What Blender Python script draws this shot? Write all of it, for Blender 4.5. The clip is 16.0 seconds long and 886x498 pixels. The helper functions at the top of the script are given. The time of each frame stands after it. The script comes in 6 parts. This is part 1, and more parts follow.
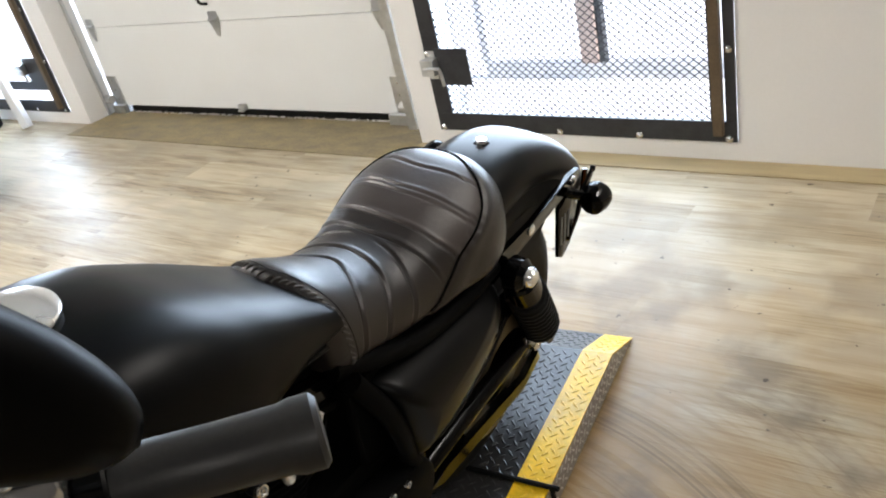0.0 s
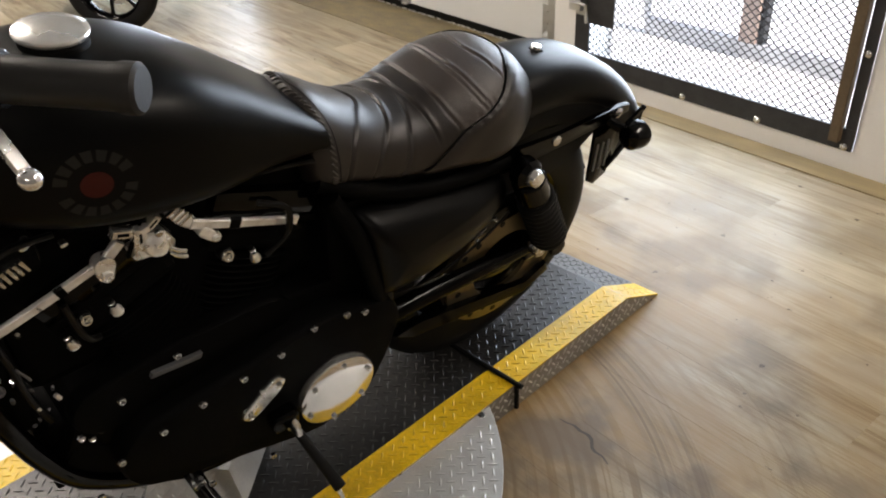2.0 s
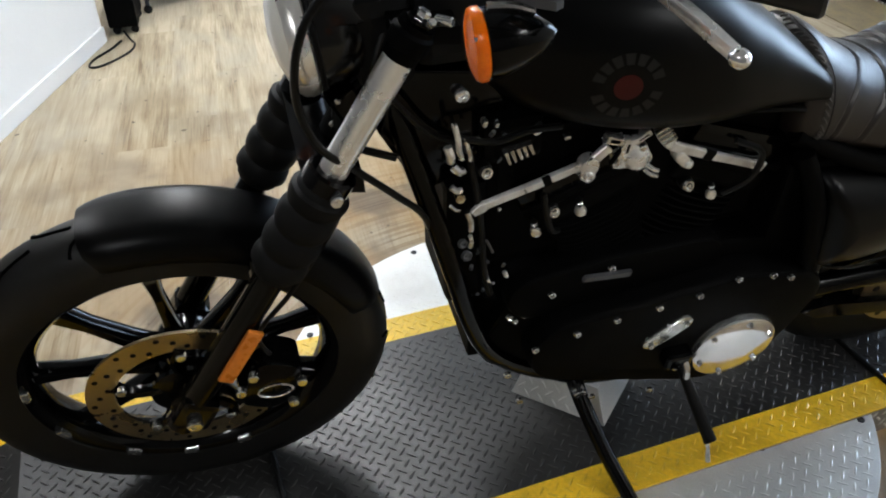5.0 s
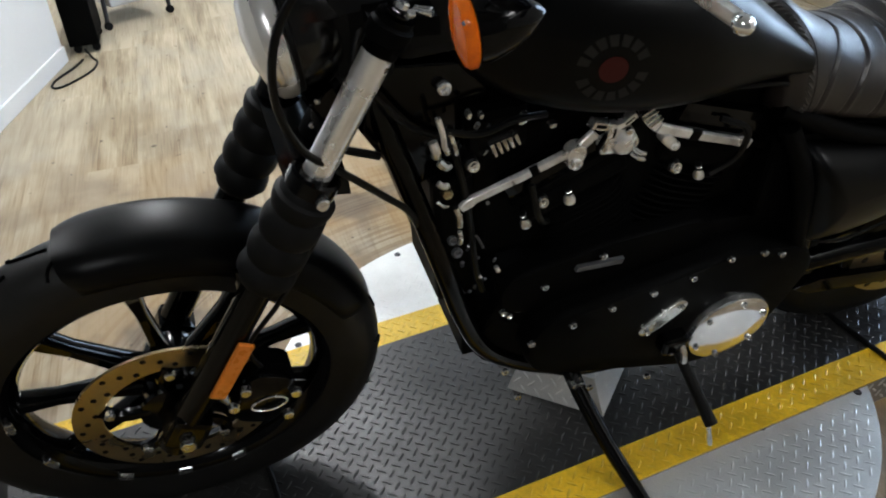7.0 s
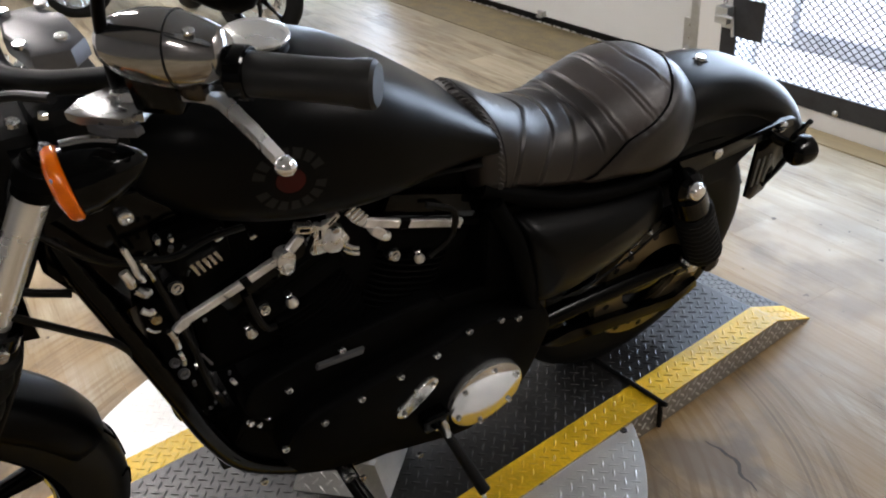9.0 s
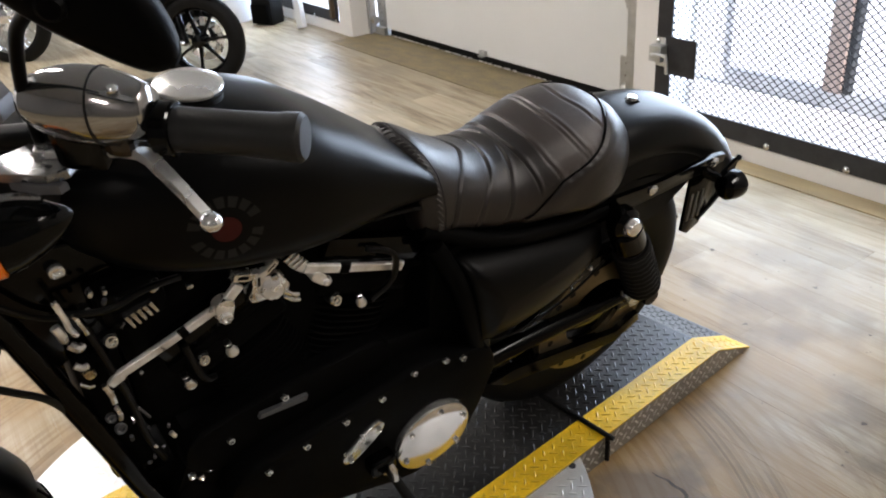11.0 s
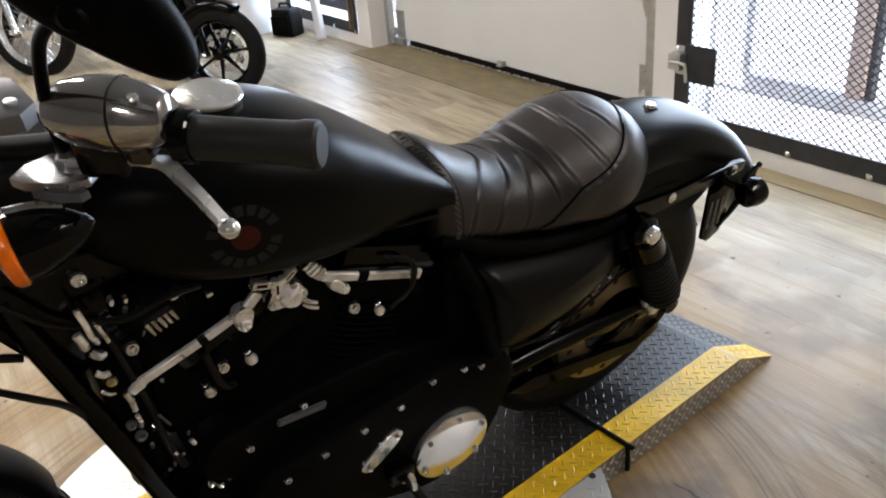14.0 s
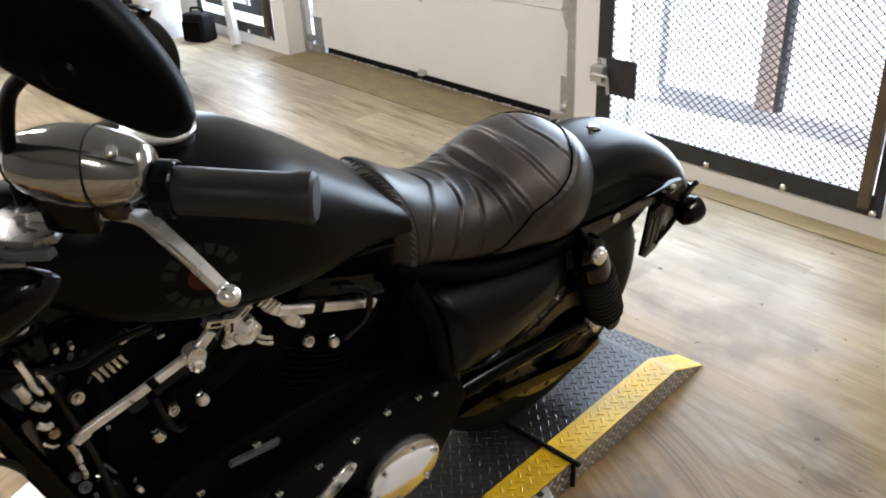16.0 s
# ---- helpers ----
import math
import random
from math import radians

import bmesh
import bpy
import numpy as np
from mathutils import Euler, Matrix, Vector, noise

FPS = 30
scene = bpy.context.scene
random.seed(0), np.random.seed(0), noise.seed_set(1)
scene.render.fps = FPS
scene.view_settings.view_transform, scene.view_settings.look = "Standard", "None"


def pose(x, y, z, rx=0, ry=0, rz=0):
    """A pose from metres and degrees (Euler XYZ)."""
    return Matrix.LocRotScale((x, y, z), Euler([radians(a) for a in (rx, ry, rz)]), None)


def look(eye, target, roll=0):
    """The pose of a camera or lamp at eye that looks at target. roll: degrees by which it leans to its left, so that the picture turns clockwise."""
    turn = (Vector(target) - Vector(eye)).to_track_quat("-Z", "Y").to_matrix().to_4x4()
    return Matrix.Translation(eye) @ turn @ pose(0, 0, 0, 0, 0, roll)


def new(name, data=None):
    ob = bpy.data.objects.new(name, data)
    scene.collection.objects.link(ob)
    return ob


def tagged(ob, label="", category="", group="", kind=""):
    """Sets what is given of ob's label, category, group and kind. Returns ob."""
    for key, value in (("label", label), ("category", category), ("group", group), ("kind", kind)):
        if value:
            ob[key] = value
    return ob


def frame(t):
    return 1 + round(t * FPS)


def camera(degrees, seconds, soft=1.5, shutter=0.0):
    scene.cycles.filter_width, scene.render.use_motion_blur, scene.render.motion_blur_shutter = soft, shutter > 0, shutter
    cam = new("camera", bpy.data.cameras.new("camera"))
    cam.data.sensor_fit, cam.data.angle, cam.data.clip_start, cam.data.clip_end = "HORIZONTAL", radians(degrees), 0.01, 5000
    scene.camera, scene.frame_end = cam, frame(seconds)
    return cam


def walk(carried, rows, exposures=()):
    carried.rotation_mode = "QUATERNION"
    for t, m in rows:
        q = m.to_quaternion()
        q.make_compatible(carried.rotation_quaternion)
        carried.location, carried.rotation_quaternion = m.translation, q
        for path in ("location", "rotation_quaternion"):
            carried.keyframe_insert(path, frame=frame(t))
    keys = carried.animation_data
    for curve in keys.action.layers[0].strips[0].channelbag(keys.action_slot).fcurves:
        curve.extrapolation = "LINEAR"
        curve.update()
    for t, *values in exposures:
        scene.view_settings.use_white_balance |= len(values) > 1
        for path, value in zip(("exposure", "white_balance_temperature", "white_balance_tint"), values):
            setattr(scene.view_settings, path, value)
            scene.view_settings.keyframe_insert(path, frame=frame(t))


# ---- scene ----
cam = camera(57.4, 16.0, 2.0, 0.05)
PATH = [
    (0, (0.087, 0.065, 1.358), (-1.034, 1.406, 0.385), -13.8),
    (0.3, (0.228, -0.016, 1.384), (-0.943, 1.339, 0.495), -8.3),
    (0.5, (0.299, -0.034, 1.405), (-0.893, 1.306, 0.521), -6.1),
    (1, (0.369, 0.019, 1.382), (-0.966, 1.244, 0.536), -4.0),
    (1.5, (0.373, 0.081, 1.328), (-0.987, 1.194, 0.374), -2.6),
    (2, (0.387, 0.079, 1.295), (-0.952, 1.13, 0.246), -2.5),
    (2.5, (0.402, 0.073, 1.279), (-0.912, 1.116, 0.19), -2.1),
    (3, (0.392, 0.042, 1.27), (-0.955, 1.006, 0.149), -0.9),
    (3.5, (0.371, 0.009, 1.266), (-1.047, 0.869, 0.148), -0.3),
    (4, (0.354, -0.043, 1.268), (-1.153, 0.677, 0.168), 0.5),
    (4.5, (0.317, -0.113, 1.272), (-1.266, 0.392, 0.159), 0.9),
    (4.7, (0.315, -0.13, 1.275), (-1.282, 0.306, 0.154), 0.6),
    (6.8, (0.278, -0.197, 1.246), (-1.329, 0.163, 0.111), -4.0),
    (7, (0.29, -0.163, 1.255), (-1.301, 0.291, 0.131), -3.3),
    (7.5, (0.323, -0.094, 1.266), (-1.27, 0.436, 0.179), -3.5),
    (8, (0.346, -0.026, 1.282), (-1.229, 0.634, 0.241), -3.8),
    (8.5, (0.345, 0.002, 1.292), (-1.188, 0.786, 0.275), -4.1),
    (9, (0.352, 0.007, 1.292), (-1.16, 0.847, 0.287), -4.7),
    (9.5, (0.347, 0.003, 1.287), (-1.14, 0.873, 0.271), -4.1),
    (10, (0.352, 0.019, 1.302), (-1.104, 0.988, 0.333), -4.3),
    (12.5, (0.367, 0.022, 1.301), (-1.15, 0.964, 0.401), -4.8),
    (13, (0.368, 0.025, 1.295), (-1.128, 0.965, 0.359), -5.2),
    (13.5, (0.368, 0.021, 1.3), (-1.151, 0.947, 0.387), -5.3),
    (14, (0.365, 0.021, 1.3), (-1.15, 0.958, 0.39), -5.1),
    (14.5, (0.363, 0.017, 1.299), (-1.145, 0.949, 0.374), -4.6),
    (15, (0.349, 0.008, 1.301), (-1.105, 1.001, 0.352), -2.3),
    (15.5, (0.323, -0.067, 1.321), (-1.152, 0.924, 0.402), 1.2),
    (16, (0.295, -0.007, 1.327), (-1.093, 1.103, 0.411), -2.9),
]
walk(cam, [(t, look(eye, target, roll)) for t, eye, target, roll in PATH], [
    (0, 1.25, 6400, 13), (0.5, 1.35, 6400, 14), (1.0, 1.22, 6500, 14), (2.0, 0.90, 7000, 16), (3.5, 0.78, 6900, 15), (4.5, 0.95, 5950, 10), (7.0, 0.80, 5850, 10),
    (8.0, 0.57, 6350, 13), (9.0, 0.79, 6350, 16), (10.0, 0.98, 6500, 16), (12.5, 0.81, 6500, 16), (14.5, 0.86, 6500, 16), (16, 1.03, 6600, 15)])

# ---- light ----
world = bpy.data.worlds.new("sky")
scene.world = world
world.use_nodes = True
wn = world.node_tree.nodes
sky = wn.new("ShaderNodeTexSky")
sky.sky_type, sky.sun_disc = "NISHITA", False
sky.sun_elevation, sky.sun_rotation = radians(35), radians(20)
world.node_tree.links.new(sky.outputs[0], wn["Background"].inputs[0])
wn["Background"].inputs[1].default_value = 0.12
sun = new("sun", bpy.data.lights.new("sun", "SUN"))
sun.data.energy, sun.data.angle, sun.data.color = 4.0, radians(0.6), (1.0, 0.96, 0.9)
sun.matrix_world = look((9, 6, 9), (0, 6.2, 0))



def lamp(name, m, size_x, size_y, power, colour):
    data = bpy.data.lights.new(name, "AREA")
    data.shape, data.size, data.size_y, data.energy, data.color = "RECTANGLE", size_x, size_y, power, colour
    ob = new(name, data)
    ob.matrix_world = m
    return ob


# daylight in the three openings of the north wall
DAY = (0.66, 0.83, 1.0)
lamp("daylight_gate", pose(-1.42, 2.97, 1.15, 90, 0, 180), 1.2, 1.9, 48, DAY)
lamp("daylight_side_gate", pose(-5.47, 2.97, 1.15, 90, 0, 180), 1.1, 1.9, 46, DAY)
# ceiling luminaires, all unseen; the two at positive x are added as fill
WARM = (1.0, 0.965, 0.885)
UNSEEN_LUMINAIRES = [(-3.1, 0.0), (-5.3, -0.1), (-2.7, -2.1), (1.3, 2.5), (2.3, -1.65)]
for lx, ly in UNSEEN_LUMINAIRES:
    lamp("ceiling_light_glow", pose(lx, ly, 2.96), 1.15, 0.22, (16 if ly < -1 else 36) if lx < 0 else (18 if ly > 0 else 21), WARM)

# ---- materials ----


def mat(name, col, rough=0.5, metal=0.0, var=0.15, scale=6.0, bump=0.0, bscale=150.0, rvar=0.08, coat=0.0, stretch=(1, 1, 1), spec=0.5):
    m = bpy.data.materials.new(name)
    m.use_nodes = True
    nt = m.node_tree
    n, l = nt.nodes, nt.links
    b = n["Principled BSDF"]
    tc = n.new("ShaderNodeTexCoord")
    mp = n.new("ShaderNodeMapping")
    mp.inputs["Scale"].default_value = stretch
    l.new(tc.outputs["Object"], mp.inputs[0])
    big = n.new("ShaderNodeTexNoise")
    big.inputs["Scale"].default_value, big.inputs["Detail"].default_value = scale, 6
    fine = n.new("ShaderNodeTexNoise")
    fine.inputs["Scale"].default_value, fine.inputs["Detail"].default_value = bscale, 3
    l.new(mp.outputs[0], big.inputs["Vector"])
    l.new(mp.outputs[0], fine.inputs["Vector"])
    ramp = n.new("ShaderNodeValToRGB")
    lo, hi = 1 - var, 1 + var
    ramp.color_ramp.elements[0].position, ramp.color_ramp.elements[1].position = 0.3, 0.7
    ramp.color_ramp.elements[0].color = (*[min(1, c * lo) for c in col], 1)
    ramp.color_ramp.elements[1].color = (*[min(1, c * hi) for c in col], 1)
    mixv = n.new("ShaderNodeMath")
    mixv.operation = "MULTIPLY_ADD"
    mixv.inputs[1].default_value, mixv.inputs[2].default_value = 0.3, 0.0
    add = n.new("ShaderNodeMath")
    add.operation = "MULTIPLY_ADD"
    add.inputs[1].default_value = 0.7
    l.new(fine.outputs[0], mixv.inputs[0])
    l.new(big.outputs[0], add.inputs[0])
    l.new(mixv.outputs[0], add.inputs[2])
    l.new(add.outputs[0], ramp.inputs[0])
    l.new(ramp.outputs[0], b.inputs["Base Color"])
    rr = n.new("ShaderNodeMapRange")
    rr.inputs[3].default_value, rr.inputs[4].default_value = max(0.02, rough - rvar), min(1, rough + rvar)
    rr.inputs[1].default_value, rr.inputs[2].default_value = 0.3, 0.7
    l.new(big.outputs[0], rr.inputs[0])
    l.new(rr.outputs[0], b.inputs["Roughness"])
    b.inputs["Metallic"].default_value = metal
    b.inputs["Specular IOR Level"].default_value = spec
    b.inputs["Coat Weight"].default_value = coat
    if bump:
        bp = n.new("ShaderNodeBump")
        bp.inputs["Strength"].default_value, bp.inputs["Distance"].default_value = bump, 0.001
        l.new(fine.outputs[0], bp.inputs["Height"])
        l.new(bp.outputs[0], b.inputs["Normal"])
    return m


def glow(name, col, strength):
    m = bpy.data.materials.new(name)
    m.use_nodes = True
    nt = m.node_tree
    e = nt.nodes.new("ShaderNodeEmission")
    e.inputs[0].default_value, e.inputs[1].default_value = (*col, 1), strength
    nt.links.new(e.outputs[0], nt.nodes["Material Output"].inputs[0])
    return m


def plank_material():
    """Vinyl wood boards: streaked grain along x, tone by the board's own random number."""
    m = bpy.data.materials.new("vinyl_wood")
    m.use_nodes = True
    nt = m.node_tree
    n, l = nt.nodes, nt.links
    b = n["Principled BSDF"]
    info = n.new("ShaderNodeObjectInfo")
    tc = n.new("ShaderNodeTexCoord")
    shift = n.new("ShaderNodeVectorMath")
    shift.operation = "MULTIPLY_ADD"
    shift.inputs[1].default_value = (1, 1, 1)
    off = n.new("ShaderNodeCombineXYZ")
    times = n.new("ShaderNodeMath")
    times.operation = "MULTIPLY"
    times.inputs[1].default_value = 37.0
    l.new(info.outputs["Random"], times.inputs[0])
    l.new(times.outputs[0], off.inputs[0])
    l.new(times.outputs[0], off.inputs[1])
    l.new(tc.outputs["Object"], shift.inputs[0])
    l.new(off.outputs[0], shift.inputs[2])

    def streak(scale, stretch, detail=6, dist=0.0):
        mp = n.new("ShaderNodeMapping")
        mp.inputs["Scale"].default_value = stretch
        l.new(shift.outputs[0], mp.inputs[0])
        t = n.new("ShaderNodeTexNoise")
        t.inputs["Scale"].default_value, t.inputs["Detail"].default_value, t.inputs["Distortion"].default_value = scale, detail, dist
        l.new(mp.outputs[0], t.inputs["Vector"])
        return t
    broad = streak(3.0, (0.75, 7.0, 1), 6, 0.7)
    grain = streak(9.0, (0.6, 18, 1), 7, 0.8)
    blot = streak(3.4, (1, 1.6, 1), 6, 0.8)
    ramp = n.new("ShaderNodeValToRGB")
    e = ramp.color_ramp.elements
    e[0].position, e[0].color = 0.33, (0.165, 0.122, 0.072, 1)
    e[1].position, e[1].color = 0.66, (0.50, 0.435, 0.315, 1)
    mid = e.new(0.48)
    mid.color = (0.355, 0.292, 0.192, 1)
    s1 = n.new("ShaderNodeMath")
    s1.operation = "MULTIPLY_ADD"
    s1.inputs[1].default_value = 0.68
    s2 = n.new("ShaderNodeMath")
    s2.operation = "MULTIPLY_ADD"
    s2.inputs[1].default_value, s2.inputs[2].default_value = 0.50, -0.145
    s3 = n.new("ShaderNodeMath")
    s3.operation = "MULTIPLY_ADD"
    s3.inputs[1].default_value = 0.20
    l.new(grain.outputs[0], s2.inputs[0])
    l.new(broad.outputs[0], s1.inputs[0])
    l.new(s2.outputs[0], s1.inputs[2])
    l.new(info.outputs["Random"], s3.inputs[0])
    l.new(s1.outputs[0], s3.inputs[2])
    l.new(s3.outputs[0], ramp.inputs[0])
    grey = n.new("ShaderNodeMix")
    grey.data_type = "RGBA"
    grey.inputs[7].default_value = (0.40, 0.365, 0.295, 1)
    gr = n.new("ShaderNodeMapRange")
    gr.inputs[1].default_value, gr.inputs[2].default_value, gr.inputs[3].default_value, gr.inputs[4].default_value = 0.48, 0.68, 0.0, 0.6
    l.new(blot.outputs[0], gr.inputs[0])
    l.new(gr.outputs[0], grey.inputs[0])
    l.new(ramp.outputs[0], grey.inputs[6])
    # dirt and tyre scuffs that run in arcs round the turntable
    geo = n.new("ShaderNodeNewGeometry")
    rel = n.new("ShaderNodeVectorMath")
    rel.operation = "SUBTRACT"
    rel.inputs[1].default_value = (-0.864, 0.41, 0)
    l.new(geo.outputs["Position"], rel.inputs[0])
    dist = n.new("ShaderNodeVectorMath")
    dist.operation = "LENGTH"
    l.new(rel.outputs[0], dist.inputs[0])

    def noise(scale, detail, vec=None, dim=None):
        t = n.new("ShaderNodeTexNoise")
        t.inputs["Scale"].default_value, t.inputs["Detail"].default_value = scale, detail
        if dim:
            t.noise_dimensions = dim
            l.new(vec, t.inputs["W"])
        else:
            l.new(vec or geo.outputs["Position"], t.inputs["Vector"])
        return t.outputs[0]

    def ranged(value, a0, a1, b0, b1):
        t = n.new("ShaderNodeMapRange")
        for k, q in enumerate((a0, a1, b0, b1)):
            t.inputs[k + 1].default_value = q
        l.new(value, t.inputs[0])
        return t.outputs[0]

    def times_(p, q):
        t = n.new("ShaderNodeMath")
        t.operation = "MULTIPLY"
        l.new(p, t.inputs[0])
        l.new(q, t.inputs[1])
        return t.outputs[0]

    def blend(fac, under, colour):
        t = n.new("ShaderNodeMix")
        t.data_type = "RGBA"
        t.inputs[7].default_value = (*colour, 1)
        l.new(fac, t.inputs[0])
        l.new(under, t.inputs[6])
        return t.outputs[2]
    # worn grey-brown cast in clouds
    col = blend(ranged(noise(1.7, 5), 0.44, 0.64, 0.0, 0.45), grey.outputs[2], (0.27, 0.225, 0.155))
    # concentric scuffs
    fine = ranged(noise(48.0, 3, dist.outputs["Value"], "1D"), 0.48, 0.62, 0.0, 0.75)
    near_ = ranged(dist.outputs["Value"], 1.40, 0.90, 0.0, 1.0)
    col = blend(times_(times_(fine, near_), ranged(noise(2.6, 3), 0.40, 0.56, 0.0, 1.0)), col, (0.10, 0.066, 0.036))
    # golden and grey-brown wear in patches round the platform
    col = blend(times_(ranged(dist.outputs["Value"], 2.3, 1.0, 0.0, 0.75), ranged(noise(2.1, 6), 0.36, 0.54, 0.1, 1.0)), col, (0.30, 0.180, 0.066))
    col = blend(times_(ranged(dist.outputs["Value"], 2.3, 1.0, 0.0, 0.7), ranged(noise(3.4, 6), 0.49, 0.60, 0.0, 1.0)), col, (0.125, 0.092, 0.064))
    # two tyre tracks
    track = n.new("ShaderNodeValToRGB")
    el = track.color_ramp.elements
    el[0].position, el[0].color = 0.0, (0, 0, 0, 1)
    el[1].position, el[1].color = 1.0, (0, 0, 0, 1)
    for pos, val in ((0.32, 0.0), (0.37, 0.5), (0.43, 0.45), (0.47, 0.1), (0.51, 0.4), (0.56, 0.45), (0.63, 0.0)):
        q = el.new(pos)
        q.color = (val, val, val, 1)
    l.new(ranged(dist.outputs["Value"], 0.8, 1.2, 0.0, 1.0), track.inputs[0])
    col = blend(times_(times_(track.outputs[0], ranged(noise(90.0, 2, dist.outputs["Value"], "1D"), 0.40, 0.55, 0.25, 1.0)), ranged(noise(3.1, 4), 0.34, 0.52, 0.15, 0.95)), col, (0.060, 0.036, 0.017))
    # dark specks and chips
    col = blend(ranged(noise(26.0, 2), 0.715, 0.74, 0.0, 0.8), col, (0.06, 0.045, 0.03))
    l.new(col, b.inputs["Base Color"])
    b.inputs["Specular IOR Level"].default_value = 0.22
    ro = n.new("ShaderNodeMapRange")
    ro.inputs[1].default_value, ro.inputs[2].default_value, ro.inputs[3].default_value, ro.inputs[4].default_value = 0.3, 0.7, 0.32, 0.50
    l.new(blot.outputs[0], ro.inputs[0])
    l.new(ro.outputs[0], b.inputs["Roughness"])
    bp = n.new("ShaderNodeBump")
    bp.inputs["Strength"].default_value, bp.inputs["Distance"].default_value = 0.12, 0.001
    l.new(grain.outputs[0], bp.inputs["Height"])
    l.new(bp.outputs[0], b.inputs["Normal"])
    return m


WOOD = plank_material()
THRESH = mat("threshold_wood", (0.21, 0.165, 0.085), 0.5, var=0.5, scale=7, bump=0.2, bscale=60, stretch=(1, 2, 1))
TRIMW = mat("tan_trim_wood", (0.36, 0.285, 0.155), 0.5, var=0.25, scale=4, bump=0.2, stretch=(1, 8, 1))
SUBFLOOR = mat("subfloor", (0.06, 0.045, 0.03), 0.8)
WALL = mat("white_wall_paint", (0.78, 0.77, 0.755), 0.55, var=0.03, scale=2, bump=0.15, bscale=90)
# unseen ceiling and walls, darkened to cut bounce light on the bike
CEIL = mat("low_bounce_ceiling", (0.30, 0.295, 0.28), 0.8, var=0.06)
DIMWALL = mat("low_bounce_wall", (0.16, 0.155, 0.15), 0.6, var=0.06, scale=2, bump=0.15, bscale=90)
DOORW = mat("door_white", (0.74, 0.75, 0.74), 0.45, var=0.03, scale=3, bump=0.1, bscale=400)
STEELBLK = mat("weathered_black_steel", (0.035, 0.035, 0.038), 0.5, 0.4, var=0.4, scale=14, bump=0.3)
MESHBLK = mat("black_mesh_steel", (0.010, 0.010, 0.011), 0.6, 0.0, var=0.3, scale=14, spec=0.3)
STITCH = mat("grey_black_thread", (0.06, 0.056, 0.052), 0.55, var=0.3, scale=40, spec=0.3)
GALV = mat("galvanised_steel", (0.55, 0.56, 0.56), 0.38, 0.9, var=0.15, scale=20)
RUSTY = mat("brown_angle_steel", (0.12, 0.085, 0.05), 0.6, 0.3, var=0.35, scale=12, bump=0.3)
PALE = mat("pale_concrete", (0.74, 0.76, 0.78), 0.8, var=0.12, scale=5, bump=0.3)
GREYP = mat("grey_frame_paint", (0.52, 0.52, 0.54), 0.5, var=0.2, scale=9)
TANW = mat("tan_wood_post", (0.36, 0.27, 0.23), 0.6, var=0.2, scale=6, stretch=(6, 6, 1))
PLATE = mat("bare_tread_plate", (0.60, 0.60, 0.58), 0.46, 0.4, var=0.22, scale=7, bump=0.1, bscale=300)
PLATEBLK = mat("black_painted_tread_plate", (0.015, 0.0146, 0.014), 0.36, 0.0, var=0.6, scale=7, bump=0.25, bscale=120, spec=0.46)
PLATEYEL = mat("yellow_painted_tread_plate", (0.74, 0.46, 0.006), 0.46, 0.0, var=0.34, scale=10, bump=0.2, bscale=120)
# deck lugs in the same black, lightened for the glints on them
LUGBLK = mat("glint_black_lug", (0.024, 0.0235, 0.023), 0.42, 0.0, var=0.6, scale=12, spec=0.32)
LUGYEL = mat("worn_yellow_lug", (0.68, 0.42, 0.007), 0.46, 0.0, var=0.30, scale=16)
# skirt plate with the floor's brown reflection put into its colour
SKIRT = mat("floor_tinted_plate", (0.26, 0.245, 0.225), 0.4, 0.6, var=0.25, scale=9, bump=0.1)
LUGSIL = mat("bright_lug", (0.62, 0.62, 0.60), 0.34, 0.5, var=0.2, scale=14)
RUBBER = mat("black_rubber", (0.0022, 0.0022, 0.0022), 0.6, var=0.3, bump=0.2, spec=0.18)
# tyre rubber lightened for the light on the front tread
TYRE = mat("lit_tyre_rubber", (0.0050, 0.0048, 0.0046), 0.5, var=0.4, scale=12, bump=0.2, spec=0.28)
DENIM = mat("satin_black_paint", (0.0010, 0.0010, 0.0011), 0.34, 0.0, var=0.08, scale=3, bump=0.03, bscale=900, rvar=0.02, spec=0.12)
GLOSS = mat("gloss_black", (0.0009, 0.0009, 0.0009), 0.11, 0.0, var=0.1, rvar=0.03, spec=0.17)
GUARD = mat("black_guard_plastic", (0.0008, 0.0008, 0.0008), 0.16, 0.0, var=0.3, scale=20, spec=0.08)
WRINKLE = mat("black_wrinkle_coat", (0.0009, 0.0009, 0.0009), 0.6, 0.0, var=0.3, bump=0.4, bscale=700, spec=0.05)
LEATHER = mat("black_leather", (0.0115, 0.0084, 0.0074), 0.37, 0.0, var=0.18, scale=9, bump=0.35, bscale=650, rvar=0.05, spec=0.50)
# brown seat panel leather, lightened for the sheen on its flat top
LEATHERPAN = mat("brown_sheen_leather", (0.036, 0.027, 0.0235), 0.42, 0.0, var=0.25, scale=9, bump=0.35, bscale=650, rvar=0.05, spec=0.62)
CHROME = mat("chrome", (0.84, 0.84, 0.84), 0.12, 0.9, var=0.05, rvar=0.03)
ALU = mat("polished_aluminium", (0.86, 0.85, 0.83), 0.28, 0.8, var=0.25, scale=30, bump=0.15, bscale=120)
TRIMALU = mat("machined_rocker_edge", (0.86, 0.82, 0.76), 0.33, 0.65, var=0.4, scale=22, bump=0.15, bscale=90)
ZINC = mat("zinc_bolt", (0.62, 0.62, 0.61), 0.22, 0.95, var=0.35, scale=60)
BRASS = mat("brake_disc_steel", (0.44, 0.36, 0.22), 0.3, 1.0, var=0.15, scale=15)
